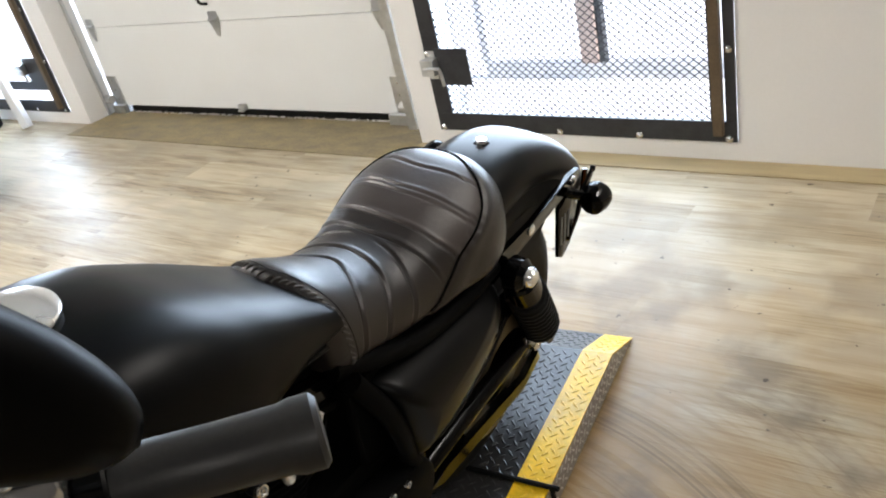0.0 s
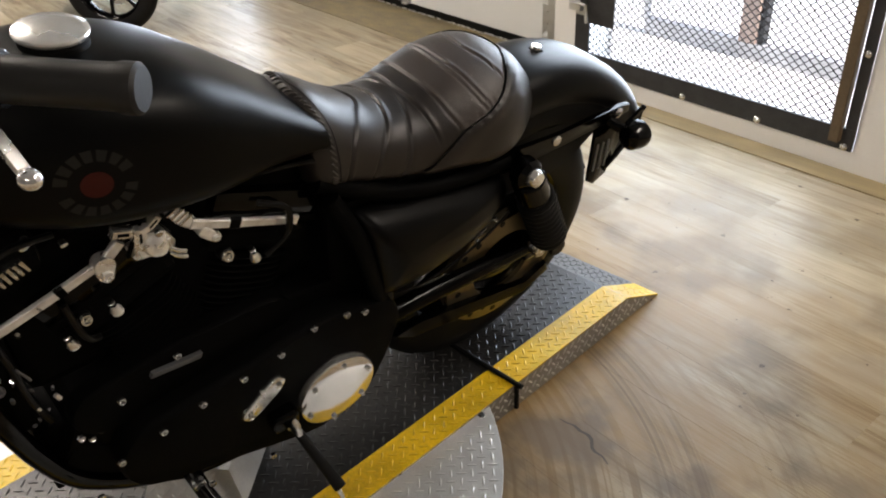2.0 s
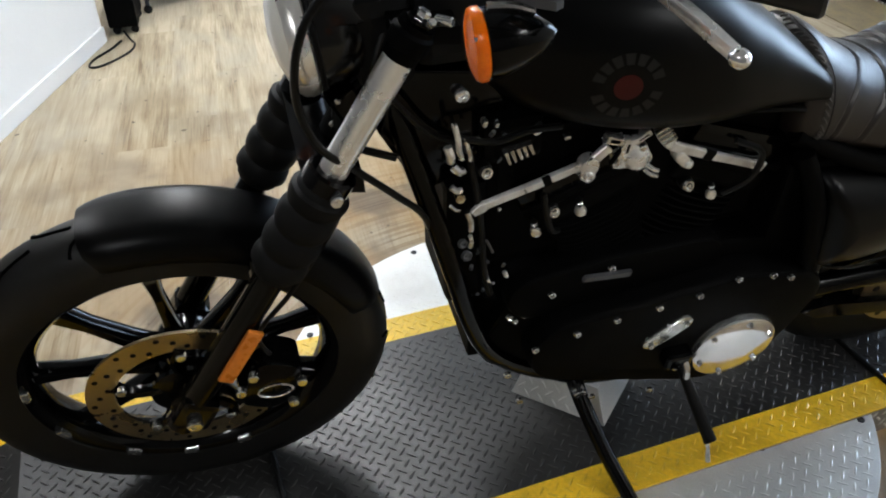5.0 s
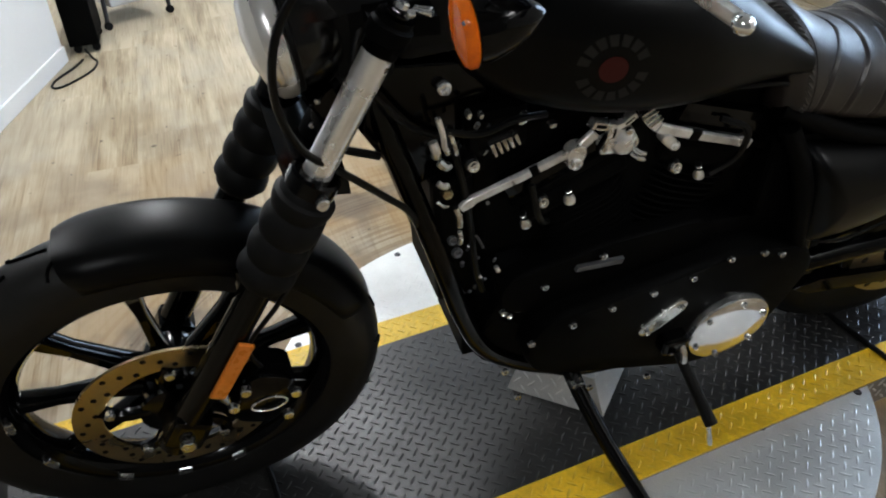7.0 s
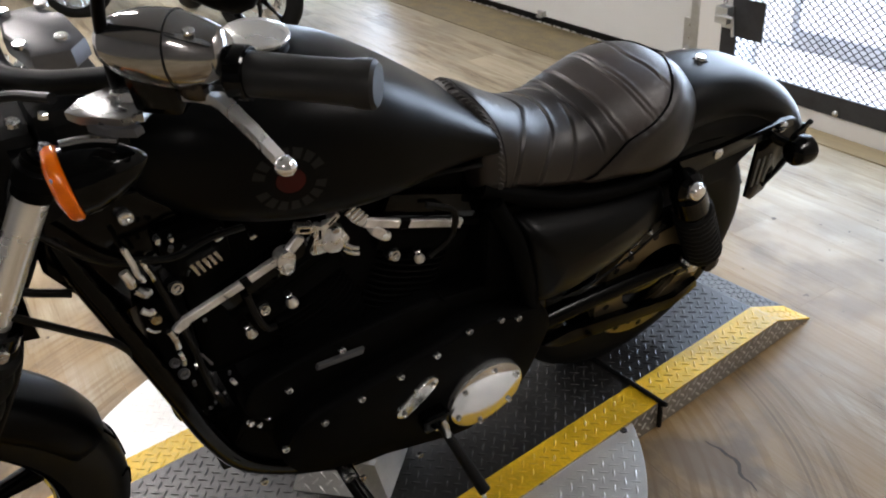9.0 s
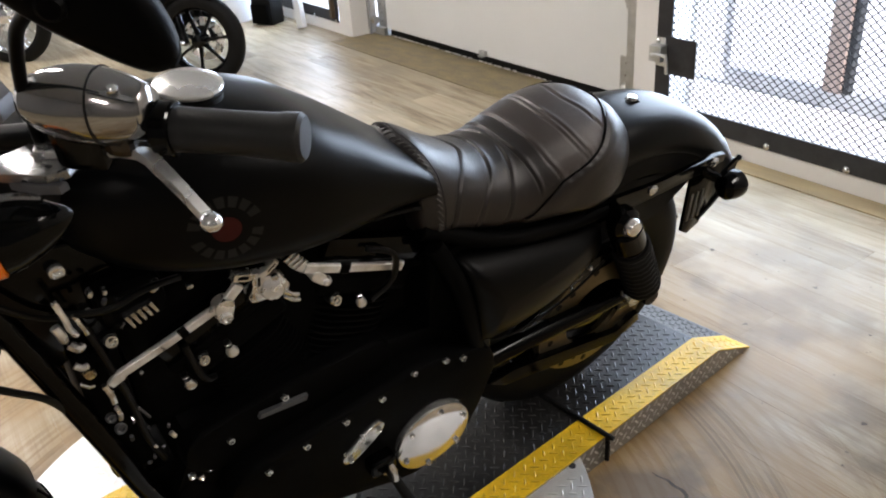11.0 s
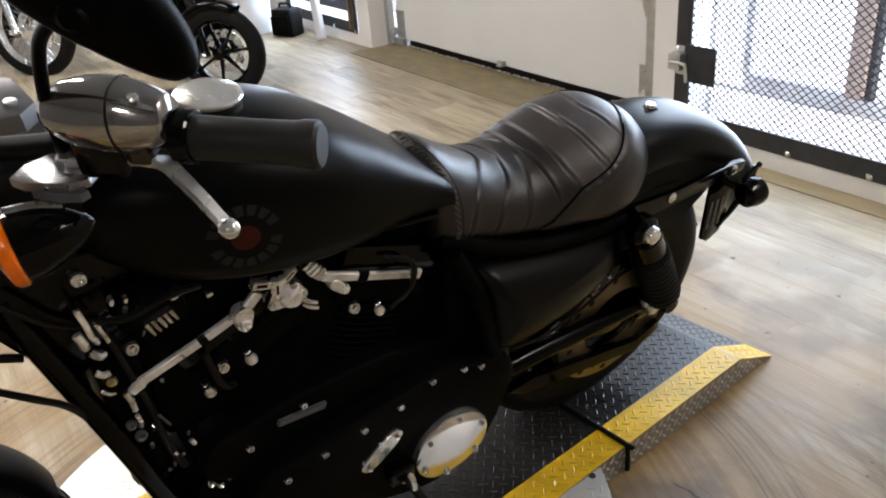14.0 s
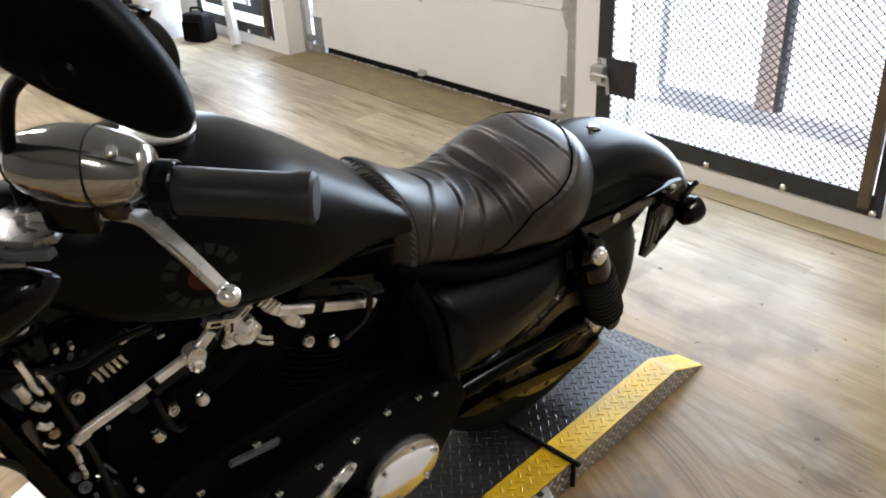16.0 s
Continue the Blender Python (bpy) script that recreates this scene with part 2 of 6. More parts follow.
AMBER = mat("amber_plastic", (1.0, 0.16, 0.0), 0.14, 0.0, var=0.3, scale=45, spec=0.4)
REFLECT = mat("amber_reflector", (0.66, 0.20, 0.02), 0.3, 0.0, var=0.15, scale=60)
GLASS = mat("clear_lens", (0.80, 0.79, 0.75), 0.2, 0.0, var=0.05)
BADGE = mat("faded_grey_badge", (0.013, 0.0126, 0.012), 0.4, var=0.15, spec=0.2)
REDDOT = mat("red_badge", (0.040, 0.0036, 0.003), 0.4, var=0.15, spec=0.2)
WHITEP = mat("white_plastic", (0.72, 0.74, 0.78), 0.4, var=0.05)
BLUEP = mat("blue_label", (0.02, 0.07, 0.55), 0.4)
DARKCHR = mat("gloss_dark_housing", (0.36, 0.35, 0.345), 0.12, 0.95, var=0.1, rvar=0.04)
FORKCHR = mat("hard_chrome_tube", (0.90, 0.89, 0.87), 0.27, 0.8, var=0.06, scale=12)
GRIPR = mat("grip_rubber", (0.016, 0.0155, 0.015), 0.42, var=0.15, bump=0.15, bscale=300, spec=0.22)
HOUSE = mat("gloss_black_shell", (0.004, 0.0036, 0.003), 0.2, 0.0, var=0.15, rvar=0.03, spec=0.42)
SMOKED = mat("dark_dial_glass", (0.05, 0.05, 0.055), 0.08, 0.0, var=0.05, rvar=0.01, spec=0.9)
SATIN = mat("satin_black_plastic", (0.0006, 0.0006, 0.0006), 0.35, var=0.1, spec=0.05)
# black housing whose brown reflection is put into the colour
BROWNBLK = mat("brown_reflection_housing", (0.020, 0.012, 0.006), 0.2, var=0.2, spec=0.5)
PULLEY = mat("dark_pulley_steel", (0.17, 0.135, 0.075), 0.35, 0.9, var=0.2, scale=15)
CABLE = mat("black_cable_sheath", (0.002, 0.002, 0.002), 0.4, var=0.1, spec=0.2)
GREYPL = mat("grey_plastic", (0.07, 0.07, 0.075), 0.4, var=0.15)
SNOW = glow("daylight_backdrop", (0.74, 0.86, 1.0), 1.55)
TUBE = glow("tube_glow", (1.0, 0.95, 0.86), 6.0)

# ---- mesh helpers ----


class Geo:
    """Collects vertices and faces of one mesh."""

    def __init__(self):
        self.v, self.f, self.boxed = [], [], False

    def add(self, v, f):
        k = len(self.v)
        self.v += [tuple(p) for p in v]
        self.f += [tuple(i + k for i in q) for q in f]
        return self

    def box(self, lo, hi, bevel=0.0, m=None):
        self.boxed = True
        bm = bmesh.new()
        bmesh.ops.create_cube(bm, size=1)
        c = [(a + b) / 2 for a, b in zip(lo, hi)]
        s = [b - a for a, b in zip(lo, hi)]
        for p in bm.verts:
            p.co = Vector([c[k] + p.co[k] * s[k] for k in range(3)])
        if bevel:
            bmesh.ops.bevel(bm, geom=bm.edges[:], offset=min(bevel, min(s) * 0.45), segments=2, affect="EDGES", profile=0.6)
        return self.bm(bm, m)

    def bm(self, bm, m=None):
        if m is not None:
            bmesh.ops.transform(bm, matrix=m, verts=bm.verts)
        bm.verts.index_update()
        self.add([p.co[:] for p in bm.verts], [[q.index for q in f.verts] for f in bm.faces])
        bm.free()
        return self

    def loft(self, rings, cap=True, loop=True):
        n = len(rings[0])
        v = [p for r in rings for p in r]
        f = []
        for i in range(len(rings) - 1):
            for j in range(n if loop else n - 1):
                k = (j + 1) % n
                f.append((i * n + j, i * n + k, (i + 1) * n + k, (i + 1) * n + j))
        if cap:
            f.append(tuple(reversed(range(n))))
            f.append(tuple((len(rings) - 1) * n + j for j in range(n)))
        return self.add(v, f)

    def spin(self, profile, origin, axis, n=32, cap=True, start=0.0, stop=1.0):
        """Profile of (radius, along) turned round the axis."""
        axis = Vector(axis).normalized()
        side = axis.orthogonal().normalized()
        up = axis.cross(side)
        o = Vector(origin)
        rings = []
        for r, a in profile:
            rings.append([o + axis * a + (side * math.cos(t) + up * math.sin(t)) * r for t in [2 * math.pi * k / n for k in range(n)]])
        return self.loft(rings, cap)

    def cyl(self, p0, p1, r, n=16, bevel=0.0015, r1=None):
        p0, p1 = Vector(p0), Vector(p1)
        h = (p1 - p0).length
        r1 = r if r1 is None else r1
        b = min(bevel, h / 3, r / 3)
        return self.spin([(r - b, 0), (r, b), (r1, h - b), (r1 - b, h)], p0, p1 - p0, n)

    def tube(self, pts, r, n=10, smooth=4, cap=True):
        pts = curve(pts, smooth) if smooth > 1 else [Vector(p) for p in pts]
        rings, side = [], None
        for i, p in enumerate(pts):
            d = (pts[min(i + 1, len(pts) - 1)] - pts[max(i - 1, 0)]).normalized()
            side = d.orthogonal().normalized() if side is None else (side - d * side.dot(d)).normalized()
            up = d.cross(side)
            rad = r(i / (len(pts) - 1)) if callable(r) else r
            rings.append([p + (side * math.cos(t) + up * math.sin(t)) * rad for t in [2 * math.pi * k / n for k in range(n)]])
        return self.loft(rings, cap)

    def slab(self, outline, x0, x1, bevel=0.004, axis=0, crown=0.0):
        """An outline in the two other axes, extruded from x0 to x1 with a rounded rim at x1; crown pushes the middle out."""
        cx = sum(p[0] for p in outline) / len(outline)
        cy = sum(p[1] for p in outline) / len(outline)
        big = max(math.hypot(p[0] - cx, p[1] - cy) for p in outline)
        s = 1 if x1 > x0 else -1
        levels = [(0, x0), (0, x1 - s * bevel), (0.3 * bevel, x1 - s * 0.3 * bevel), (bevel, x1)]
        if crown:
            levels += [(big * 0.35, x1 + s * crown * 0.7), (big * 0.7, x1 + s * crown)]
        rings = []
        for inset, x in levels:
            k = 1 - inset / big
            ring = []
            for a, b in outline:
                q = [cx + (a - cx) * k, cy + (b - cy) * k]
                q.insert(axis, x)
                ring.append(q)
            rings.append(ring)
        return self.loft(rings)

    def mesh(self, name, material, sharp=35):
        me = bpy.data.meshes.new(name)
        me.from_pydata([tuple(p) for p in self.v], [], self.f)
        me.validate()
        bm = bmesh.new()
        bm.from_mesh(me)
        bmesh.ops.recalc_face_normals(bm, faces=bm.faces)
        bm.to_mesh(me)
        bm.free()
        me.materials.append(material)
        me.shade_smooth()
        me.set_sharp_from_angle(angle=radians(min(sharp, 12) if self.boxed else sharp))
        return me


def curve(pts, k=6):
    """Catmull-Rom through the points, k steps a span."""
    p = [Vector(q) for q in pts]
    p = [p[0] * 2 - p[1]] + p + [p[-1] * 2 - p[-2]]
    out = []
    for i in range(1, len(p) - 2):
        for j in range(k):
            t = j / k
            a, b, c, d = p[i - 1], p[i], p[i + 1], p[i + 2]
            out.append(0.5 * ((2 * b) + (c - a) * t + (2 * a - 5 * b + 4 * c - d) * t * t + (3 * b - a - 3 * c + d) * t ** 3))
    out.append(p[-2])
    return out


def lerp_table(rows, y):
    """Smooth interpolation of rows (y, a, b, ...) at y."""
    for i in range(len(rows) - 1):
        if y <= rows[i + 1][0] or i == len(rows) - 2:
            a, b = rows[i], rows[i + 1]
            t = min(1, max(0, (y - a[0]) / (b[0] - a[0])))
            pa, nb = rows[max(i - 1, 0)], rows[min(i + 2, len(rows) - 1)]
            out = []
            for k in range(1, len(a)):
                p0, p1, p2, p3 = pa[k], a[k], b[k], nb[k]
                out.append(0.5 * (2 * p1 + (p2 - p0) * t + (2 * p0 - 5 * p1 + 4 * p2 - p3) * t * t + (3 * p1 - p0 - 3 * p2 + p3) * t ** 3))
            return out


def eased(rows, y, d):
    """A table averaged over a stretch of 2 d, for surfaces without ripples."""
    got = [lerp_table(rows, min(max(y + d * k / 3, rows[0][0]), rows[-1][0])) for k in range(-3, 4)]
    return [sum(g[k] * w for g, w in zip(got, (1, 2, 3, 4, 3, 2, 1))) / 16 for k in range(len(got[0]))]


def rounded(corners, r, n=8):
    """A polygon with its corners rounded off; r is the length cut from each side."""
    out = []
    m = len(corners)
    for i in range(m):
        a, b, c = Vector(corners[i - 1]), Vector(corners[i]), Vector(corners[(i + 1) % m])
        p, q = b + (a - b).normalized() * r[i], b + (c - b).normalized() * r[i]
        for k in range(n + 1):
            t = k / n
            out.append(tuple(p * (1 - t) ** 2 + b * 2 * t * (1 - t) + q * t * t))
    return out


def part(name, geo, material, parent=None, label="", sharp=35):
    me = geo.mesh(name, material, sharp) if isinstance(geo, Geo) else geo
    ob = new(name, me)
    ob.parent = parent
    if label:
        ob["label"] = label
    return ob


def thing(name, label, category, group="", m=None):
    ob = new(name)
    ob.empty_display_size = 0.1
    if m is not None:
        ob.matrix_world = m
    return tagged(ob, label, category, group)


def structure(name, geo, material, label="", category=""):
    return tagged(part(name, geo, material), label, category, kind="structure")


def oval(cy, cz, ry, rz, n=24, turn=0.0, power=2.0):
    out = []
    for k in range(n):
        t = 2 * math.pi * k / n
        c, s = math.cos(t), math.sin(t)
        a = math.copysign(abs(c) ** (2 / power), c) * ry
        b = math.copysign(abs(s) ** (2 / power), s) * rz
        out.append((cy + a * math.cos(turn) - b * math.sin(turn), cz + a * math.sin(turn) + b * math.cos(turn)))
    return out


# ---- room ----
WALL_Y, CEIL_Z, WALL_T = 2.72, 3.0, 0.20
X0, X1, Y0 = -9.2, 3.0, -3.8
GATE = (-1.968, -0.700)
SIDE_GATE = (-6.078, -4.870)
GARAGE = (-4.700, -2.100)
GATE_Z = 0.080

structure("ceiling", Geo().box((X0 - 0.2, Y0 - 0.2, CEIL_Z), (X1 + 0.2, WALL_Y + 0.3, CEIL_Z + 0.15)), CEIL, "flat grey ceiling, unseen, darkened to cut bounce light", "ceiling")
w = Geo()
for lo, hi in [((GATE[1], 0), (X1 + 0.2, CEIL_Z)), ((GARAGE[1], 0), (GATE[0], CEIL_Z)), ((GATE[0], 2.2), (GATE[1], CEIL_Z)), ((GATE[0], 0), (GATE[1], GATE_Z)),
               ((GARAGE[0], 2.45), (GARAGE[1], CEIL_Z)), ((SIDE_GATE[1], 0), (GARAGE[0], CEIL_Z)), ((SIDE_GATE[0], 2.2), (SIDE_GATE[1], CEIL_Z)), ((SIDE_GATE[0], 0), (SIDE_GATE[1], GATE_Z)), ((X0 - 0.2, 0), (SIDE_GATE[0], CEIL_Z))]:
    w.box((lo[0], WALL_Y, lo[1]), (hi[0], WALL_Y + WALL_T, hi[1]))
structure("wall_north", w, WALL, "smooth white painted wall with three openings", "wall")
# closing walls out of view, kept dark so they throw back little light
structure("wall_south", Geo().box((X0 - 0.2, Y0 - 0.15, 0), (X1 + 0.2, Y0, CEIL_Z)), DIMWALL, "plain grey wall, unseen, darkened to cut bounce light", "wall")
structure("wall_east", Geo().box((X1, Y0, 0), (X1 + 0.15, WALL_Y, CEIL_Z)), DIMWALL, "plain grey wall, unseen, darkened to cut bounce light", "wall")
structure("wall_west", Geo().box((X0 - 0.15, Y0, 0), (X0, WALL_Y, CEIL_Z)), WALL, "plain white painted wall", "wall")
# a short partition that stands slightly askew, its free end towards the bikes
PART = pose(-3.53, -0.765, 0, 0, 0, -16)
pw = structure("wall_partition", Geo().box((0, -0.14, 0), (1.55, 0, CEIL_Z - 0.003), 0.004), WALL, "white partition wall with a low baseboard", "wall")
pw.matrix_world = PART
bb = structure("baseboard", Geo().box((0.002, 0.001, 0.0), (1.55, 0.012, 0.07), 0.003), WALL, "low white baseboard", "baseboard")
bb.matrix_world = PART
structure("ground", Geo().box((-60, WALL_Y + WALL_T + 0.005, -0.05), (60, 80, -0.01)), PALE, "pale paved ground outside the doors", "ground")
back = structure("backdrop", Geo().box((-26, 9.0, -1), (12, 9.1, 7)), SNOW, "bright hazy daylight outside", "backdrop")

# ---- second set: gates, garage door ----


def mesh_gate(x0, x1, z0, z1, y, latch_side, filled=True):
    """A steel security gate: angle frame bolted to the wall, expanded metal, lock box."""
    g = thing("security_gate", "black steel security gate with expanded metal mesh, closed" if filled else "closed black steel security gate with a double frame", "gate", "security gates", pose(0, 0, 0))
    b = 0.078
    part("bottom_rail", Geo().box((x0, y - 0.012, z0), (x1, y - 0.002, z0 + b), 0.002), STEELBLK, g)
    part("top_rail", Geo().box((x0, y - 0.012, z1 - b), (x1, y - 0.002, z1), 0.002), STEELBLK, g)
    part("stile", Geo().box((x0, y - 0.012, z0 + b), (x0 + b, y - 0.002, z1 - b), 0.002), STEELBLK, g)
    part("stile", Geo().box((x1 - 0.038, y - 0.012, z0 + b), (x1, y - 0.002, z1 - b), 0.002), STEELBLK, g)
    part("angle_post", Geo().box((x1 - 0.078, y - 0.036, z0 + 0.03), (x1 - 0.043, y - 0.004, z1 - 0.03), 0.003), RUSTY, g, "brown weathered steel angle")
    part("inner_edge", Geo().box((x1 - 0.090, y - 0.012, z0 + b), (x1 - 0.081, y + 0.02, z1 - b), 0.001), STEELBLK, g)
    # expanded metal: two families of zigzag strands
    me = Geo()
    px, pz, hw = 0.0348, 0.0149, 0.0023
    ix0, ix1, iz0, iz1 = x0 + b - 0.012, x1 - 0.082, z0 + b - 0.022, min(z1 - b, 1.5)
    nx, nz = int((ix1 - ix0) / px), int((iz1 - iz0) / pz) if filled else 0
    for i in range(nz):
        z = iz0 + i * pz
        ring = []
        for j in range(2 * nx + 1):
            x = ix0 + j * px / 2
            zz = z + (pz * 0.42 if (j + i) % 2 else -pz * 0.42)
            ring.append((x, zz))
        v, f = [], []
        for x, zz in ring:
            v += [(x, y - 0.006, zz - hw), (x, y - 0.006, zz + hw), (x, y - 0.0035, zz + hw), (x, y - 0.0035, zz - hw)]
        for j in range(len(ring) - 1):
            for k in range(4):
                a, c = j * 4 + k, j * 4 + (k + 1) % 4
                f.append((a, c, c + 4, a + 4))
        me.add(v, f)
    if filled:
        tagged(part("expanded_metal", me, MESHBLK, g, "black expanded metal mesh", 20), kind="stuff")
    else:
        part("inner_rail", Geo().box((x0 + 0.06, y + 0.03, z0 + 0.13), (x1 - 0.09, y + 0.045, z0 + 0.19), 0.002), STEELBLK, g)
        part("inner_stile", Geo().box((x1 - 0.21, y + 0.03, z0 + 0.19), (x1 - 0.165, y + 0.045, z1 - 0.09), 0.002), STEELBLK, g)
    lx = x0 + 0.053 if latch_side > 0 else x1 - 0.27
    part("lock_plate", Geo().box((lx, y - 0.018, 0.287), (lx + 0.160, y - 0.0125, 0.444), 0.001), STEELBLK, g, "black lock guard plate")
    part("lock_case", Geo().box((lx - 0.052, y - 0.060, 0.340), (lx + 0.012, y - 0.019, 0.408), 0.003), GALV, g, "small grey metal latch case")
    part("latch_plate", Geo().box((lx - 0.046, y - 0.0165, 0.313), (lx + 0.004, y - 0.0125, 0.434), 0.001), GALV, g, "grey latch face plate")
    part("lock_handle", Geo().tube([(lx - 0.03, y - 0.072, 0.375), (lx + 0.043, y - 0.072, 0.377), (lx + 0.051, y - 0.070, 0.364), (lx + 0.055, y - 0.066, 0.303)], 0.0075, 8, 3), GALV, g, "grey lever handle")
    bolt = Geo().spin([(0.014, 0), (0.014, 0.003), (0.009, 0.008), (0.002, 0.0095)], (0, 0, 0), (0, -1, 0), 12).mesh("bolt", ZINC)
    n = max(2, round((x1 - x0) / 0.33))
    spots = [(x1 - 0.028 - 0.33 * k, z0 + 0.014) for k in range(n)] + [(x0 + 0.022, z0 + 0.014)]
    spots += [(x1 - 0.022, z0 + 0.014 + 0.325 * k) for k in range(1, 7)] + [(x0 + 0.014, z0 + 0.014 + 0.325 * k) for k in range(1, 7)]
    for bx, bz in spots:
        ob = part("bolt", bolt, None, g)
        ob.location = (bx, y - 0.0122, bz)
    return g


mesh_gate(*GATE, GATE_Z, 2.2, WALL_Y, 1)
mesh_gate(*SIDE_GATE, GATE_Z, 2.2, WALL_Y, -1, False)


def glazed_door(x0, x1, y, sill_z, mull):
    """The outer glazed door behind a gate."""
    g = thing("outer_glazed_door", "grey framed glazed outer door with a tan centre post", "door", "outer glazed doors", pose(0, 0, 0))
    part("bottom_rail", Geo().box((x0, y, 0.0), (x1, y + 0.05, sill_z), 0.004), GREYP, g)
    part("jamb", Geo().box((x0 - 0.012, y, sill_z), (x0 + 0.014, y + 0.03, 2.3), 0.004), GREYP, g)
    part("jamb", Geo().box((x1 - 0.02, y, sill_z), (x1 + 0.02, y + 0.05, 2.3), 0.004), GREYP, g)
    if mull:
        part("centre_post", Geo().box((mull - 0.055, y - 0.02, sill_z), (mull + 0.03, y + 0.05, 2.3), 0.004), TANW, g, "tan wooden centre post")
        part("centre_stile", Geo().box((mull + 0.033, y - 0.005, sill_z), (mull + 0.062, y + 0.04, 2.3), 0.004), STEELBLK, g)
    return g


glazed_door(-2.205, -0.80, 3.50, 0.085, -1.593)
glazed_door(-7.05, -5.61, 3.50, 0.085, None)
structure("pavement", Geo().box((-7.0, WALL_Y + WALL_T + 0.005, -0.01), (0.2, 3.50, 0.005)), PALE, "pale concrete threshold between gate and outer door", "pavement")


def garage_door():
    x0, x1, y = -4.665, -2.285, 2.925
    g = thing("garage_door", "closed white sectional garage door with steel hardware", "door", "", pose(0, 0, 0))
    zs = [0.046, 0.548, 1.05, 1.55, 2.05, 2.52]
    for a, b in zip(zs, zs[1:]):
        part("panel", Geo().box((x0, y, a), (x1, y + 0.045, b - 0.003), 0.004), DOORW, g)
    part("bottom_seal", Geo().box((x0 + 0.15, y - 0.005, 0.012), (x1, y + 0.04, 0.044), 0.004), RUBBER, g, "black rubber bottom seal")
    part("seal_retainer", Geo().box((x0 + 0.12, y - 0.002, 0.003), (x1, y + 0.035, 0.010), 0.001), ALU, g)

    def hinge(x, z):
        h = Geo().slab([(x - 0.032, z + 0.05), (x + 0.032, z + 0.05), (x + 0.040, z), (x + 0.009, z - 0.085), (x - 0.009, z - 0.085), (x - 0.040, z)], y - 0.001, y - 0.005, 0.001, axis=1)
        h.cyl((x - 0.034, y - 0.012, z + 0.006), (x + 0.034, y - 0.012, z + 0.006), 0.008, 10)
        return h
    for hx in (-4.60, -3.463, -2.335):
        for hz in (0.550, 1.052):
            part("hinge", hinge(hx, hz), GALV, g, "galvanised steel hinge")
    part("pull_handle", Geo().tube([(-3.485, y, 0.76), (-3.485, y - 0.045, 0.74), (-3.480, y - 0.045, 0.66), (-3.480, y, 0.64)], 0.008, 8, 3), STEELBLK, g)
    clip = Geo().box((-3.49, y - 0.026, 0.046), (-3.435, y - 0.001, 0.080), 0.004).box((-3.483, y - 0.040, 0.044), (-3.442, y - 0.024, 0.054), 0.001)
    part("bottom_clip", clip, GALV, g)
    for side, x in ((1, x0), (-1, x1)):
        lo, hi = (x, x + 0.10) if side > 0 else (x - 0.085, x)
        part("corner_bracket", Geo().box((lo, y - 0.007, 0.04), (hi, y - 0.001, 0.24), 0.001), GALV, g, "galvanised corner bracket")
        for bz in (0.09, 0.15, 0.21):
            part("bracket_screw", Geo().spin([(0.007, 0), (0.006, 0.004), (0.001, 0.005)], ((lo + hi) / 2, y - 0.007, bz), (0, -1, 0), 8), ZINC, g)
        part("roller", Geo().cyl((x - 0.028 * side, y - 0.040, 0.10), (x + 0.028 * side, y - 0.040, 0.10), 0.026, 16), GALV, g)
        tr = x - 0.040 * side
        part("track", Geo().box((tr - 0.024, y - 0.075, 0.0), (tr + 0.024, y - 0.058, 2.4), 0.002).box((tr - 0.024 * side - 0.003, y - 0.075, 0.0), (tr - 0.024 * side + 0.003, y - 0.012, 2.4), 0.001), GALV, g, "galvanised vertical track")
        part("bottom_fixture", Geo().box((min(x, x + side * 0.12), y - 0.042, 0.005), (max(x, x + side * 0.12), y - 0.008, 0.058), 0.004), GALV, g)
    return g


garage_door()
# unseen strips added behind the door so no daylight leaks round it
structure("wall_north_reveal", Geo().box((GARAGE[0] - 0.05, 2.975, 0), (-4.62, 3.06, CEIL_Z)).box((-2.30, 2.975, 0), (GARAGE[1] + 0.05, 3.06, CEIL_Z)).box((-4.62, 2.975, 2.45), (-2.30, 3.06, CEIL_Z)), WALL, "unseen white wall strips behind the garage door, added to stop light leaks", "wall")
structure("floor_trim", Geo().box((GARAGE[1], WALL_Y - 0.105, 0.0005), (X1, WALL_Y - 0.001, 0.006), 0.002), TRIMW, "tan wooden strip along the foot of the wall", "trim")
structure("threshold_board", Geo().box((-4.72, 2.552, 0.0005), (GARAGE[1] - 0.003, WALL_Y + WALL_T, 0.004), 0.002), THRESH, "worn brown wooden threshold board at the garage door", "threshold")

# ---- turntable and display platform ----
PLAT = pose(-0.864, 0.40, 0, 0, 0, 6.1)
TOP = 0.0735


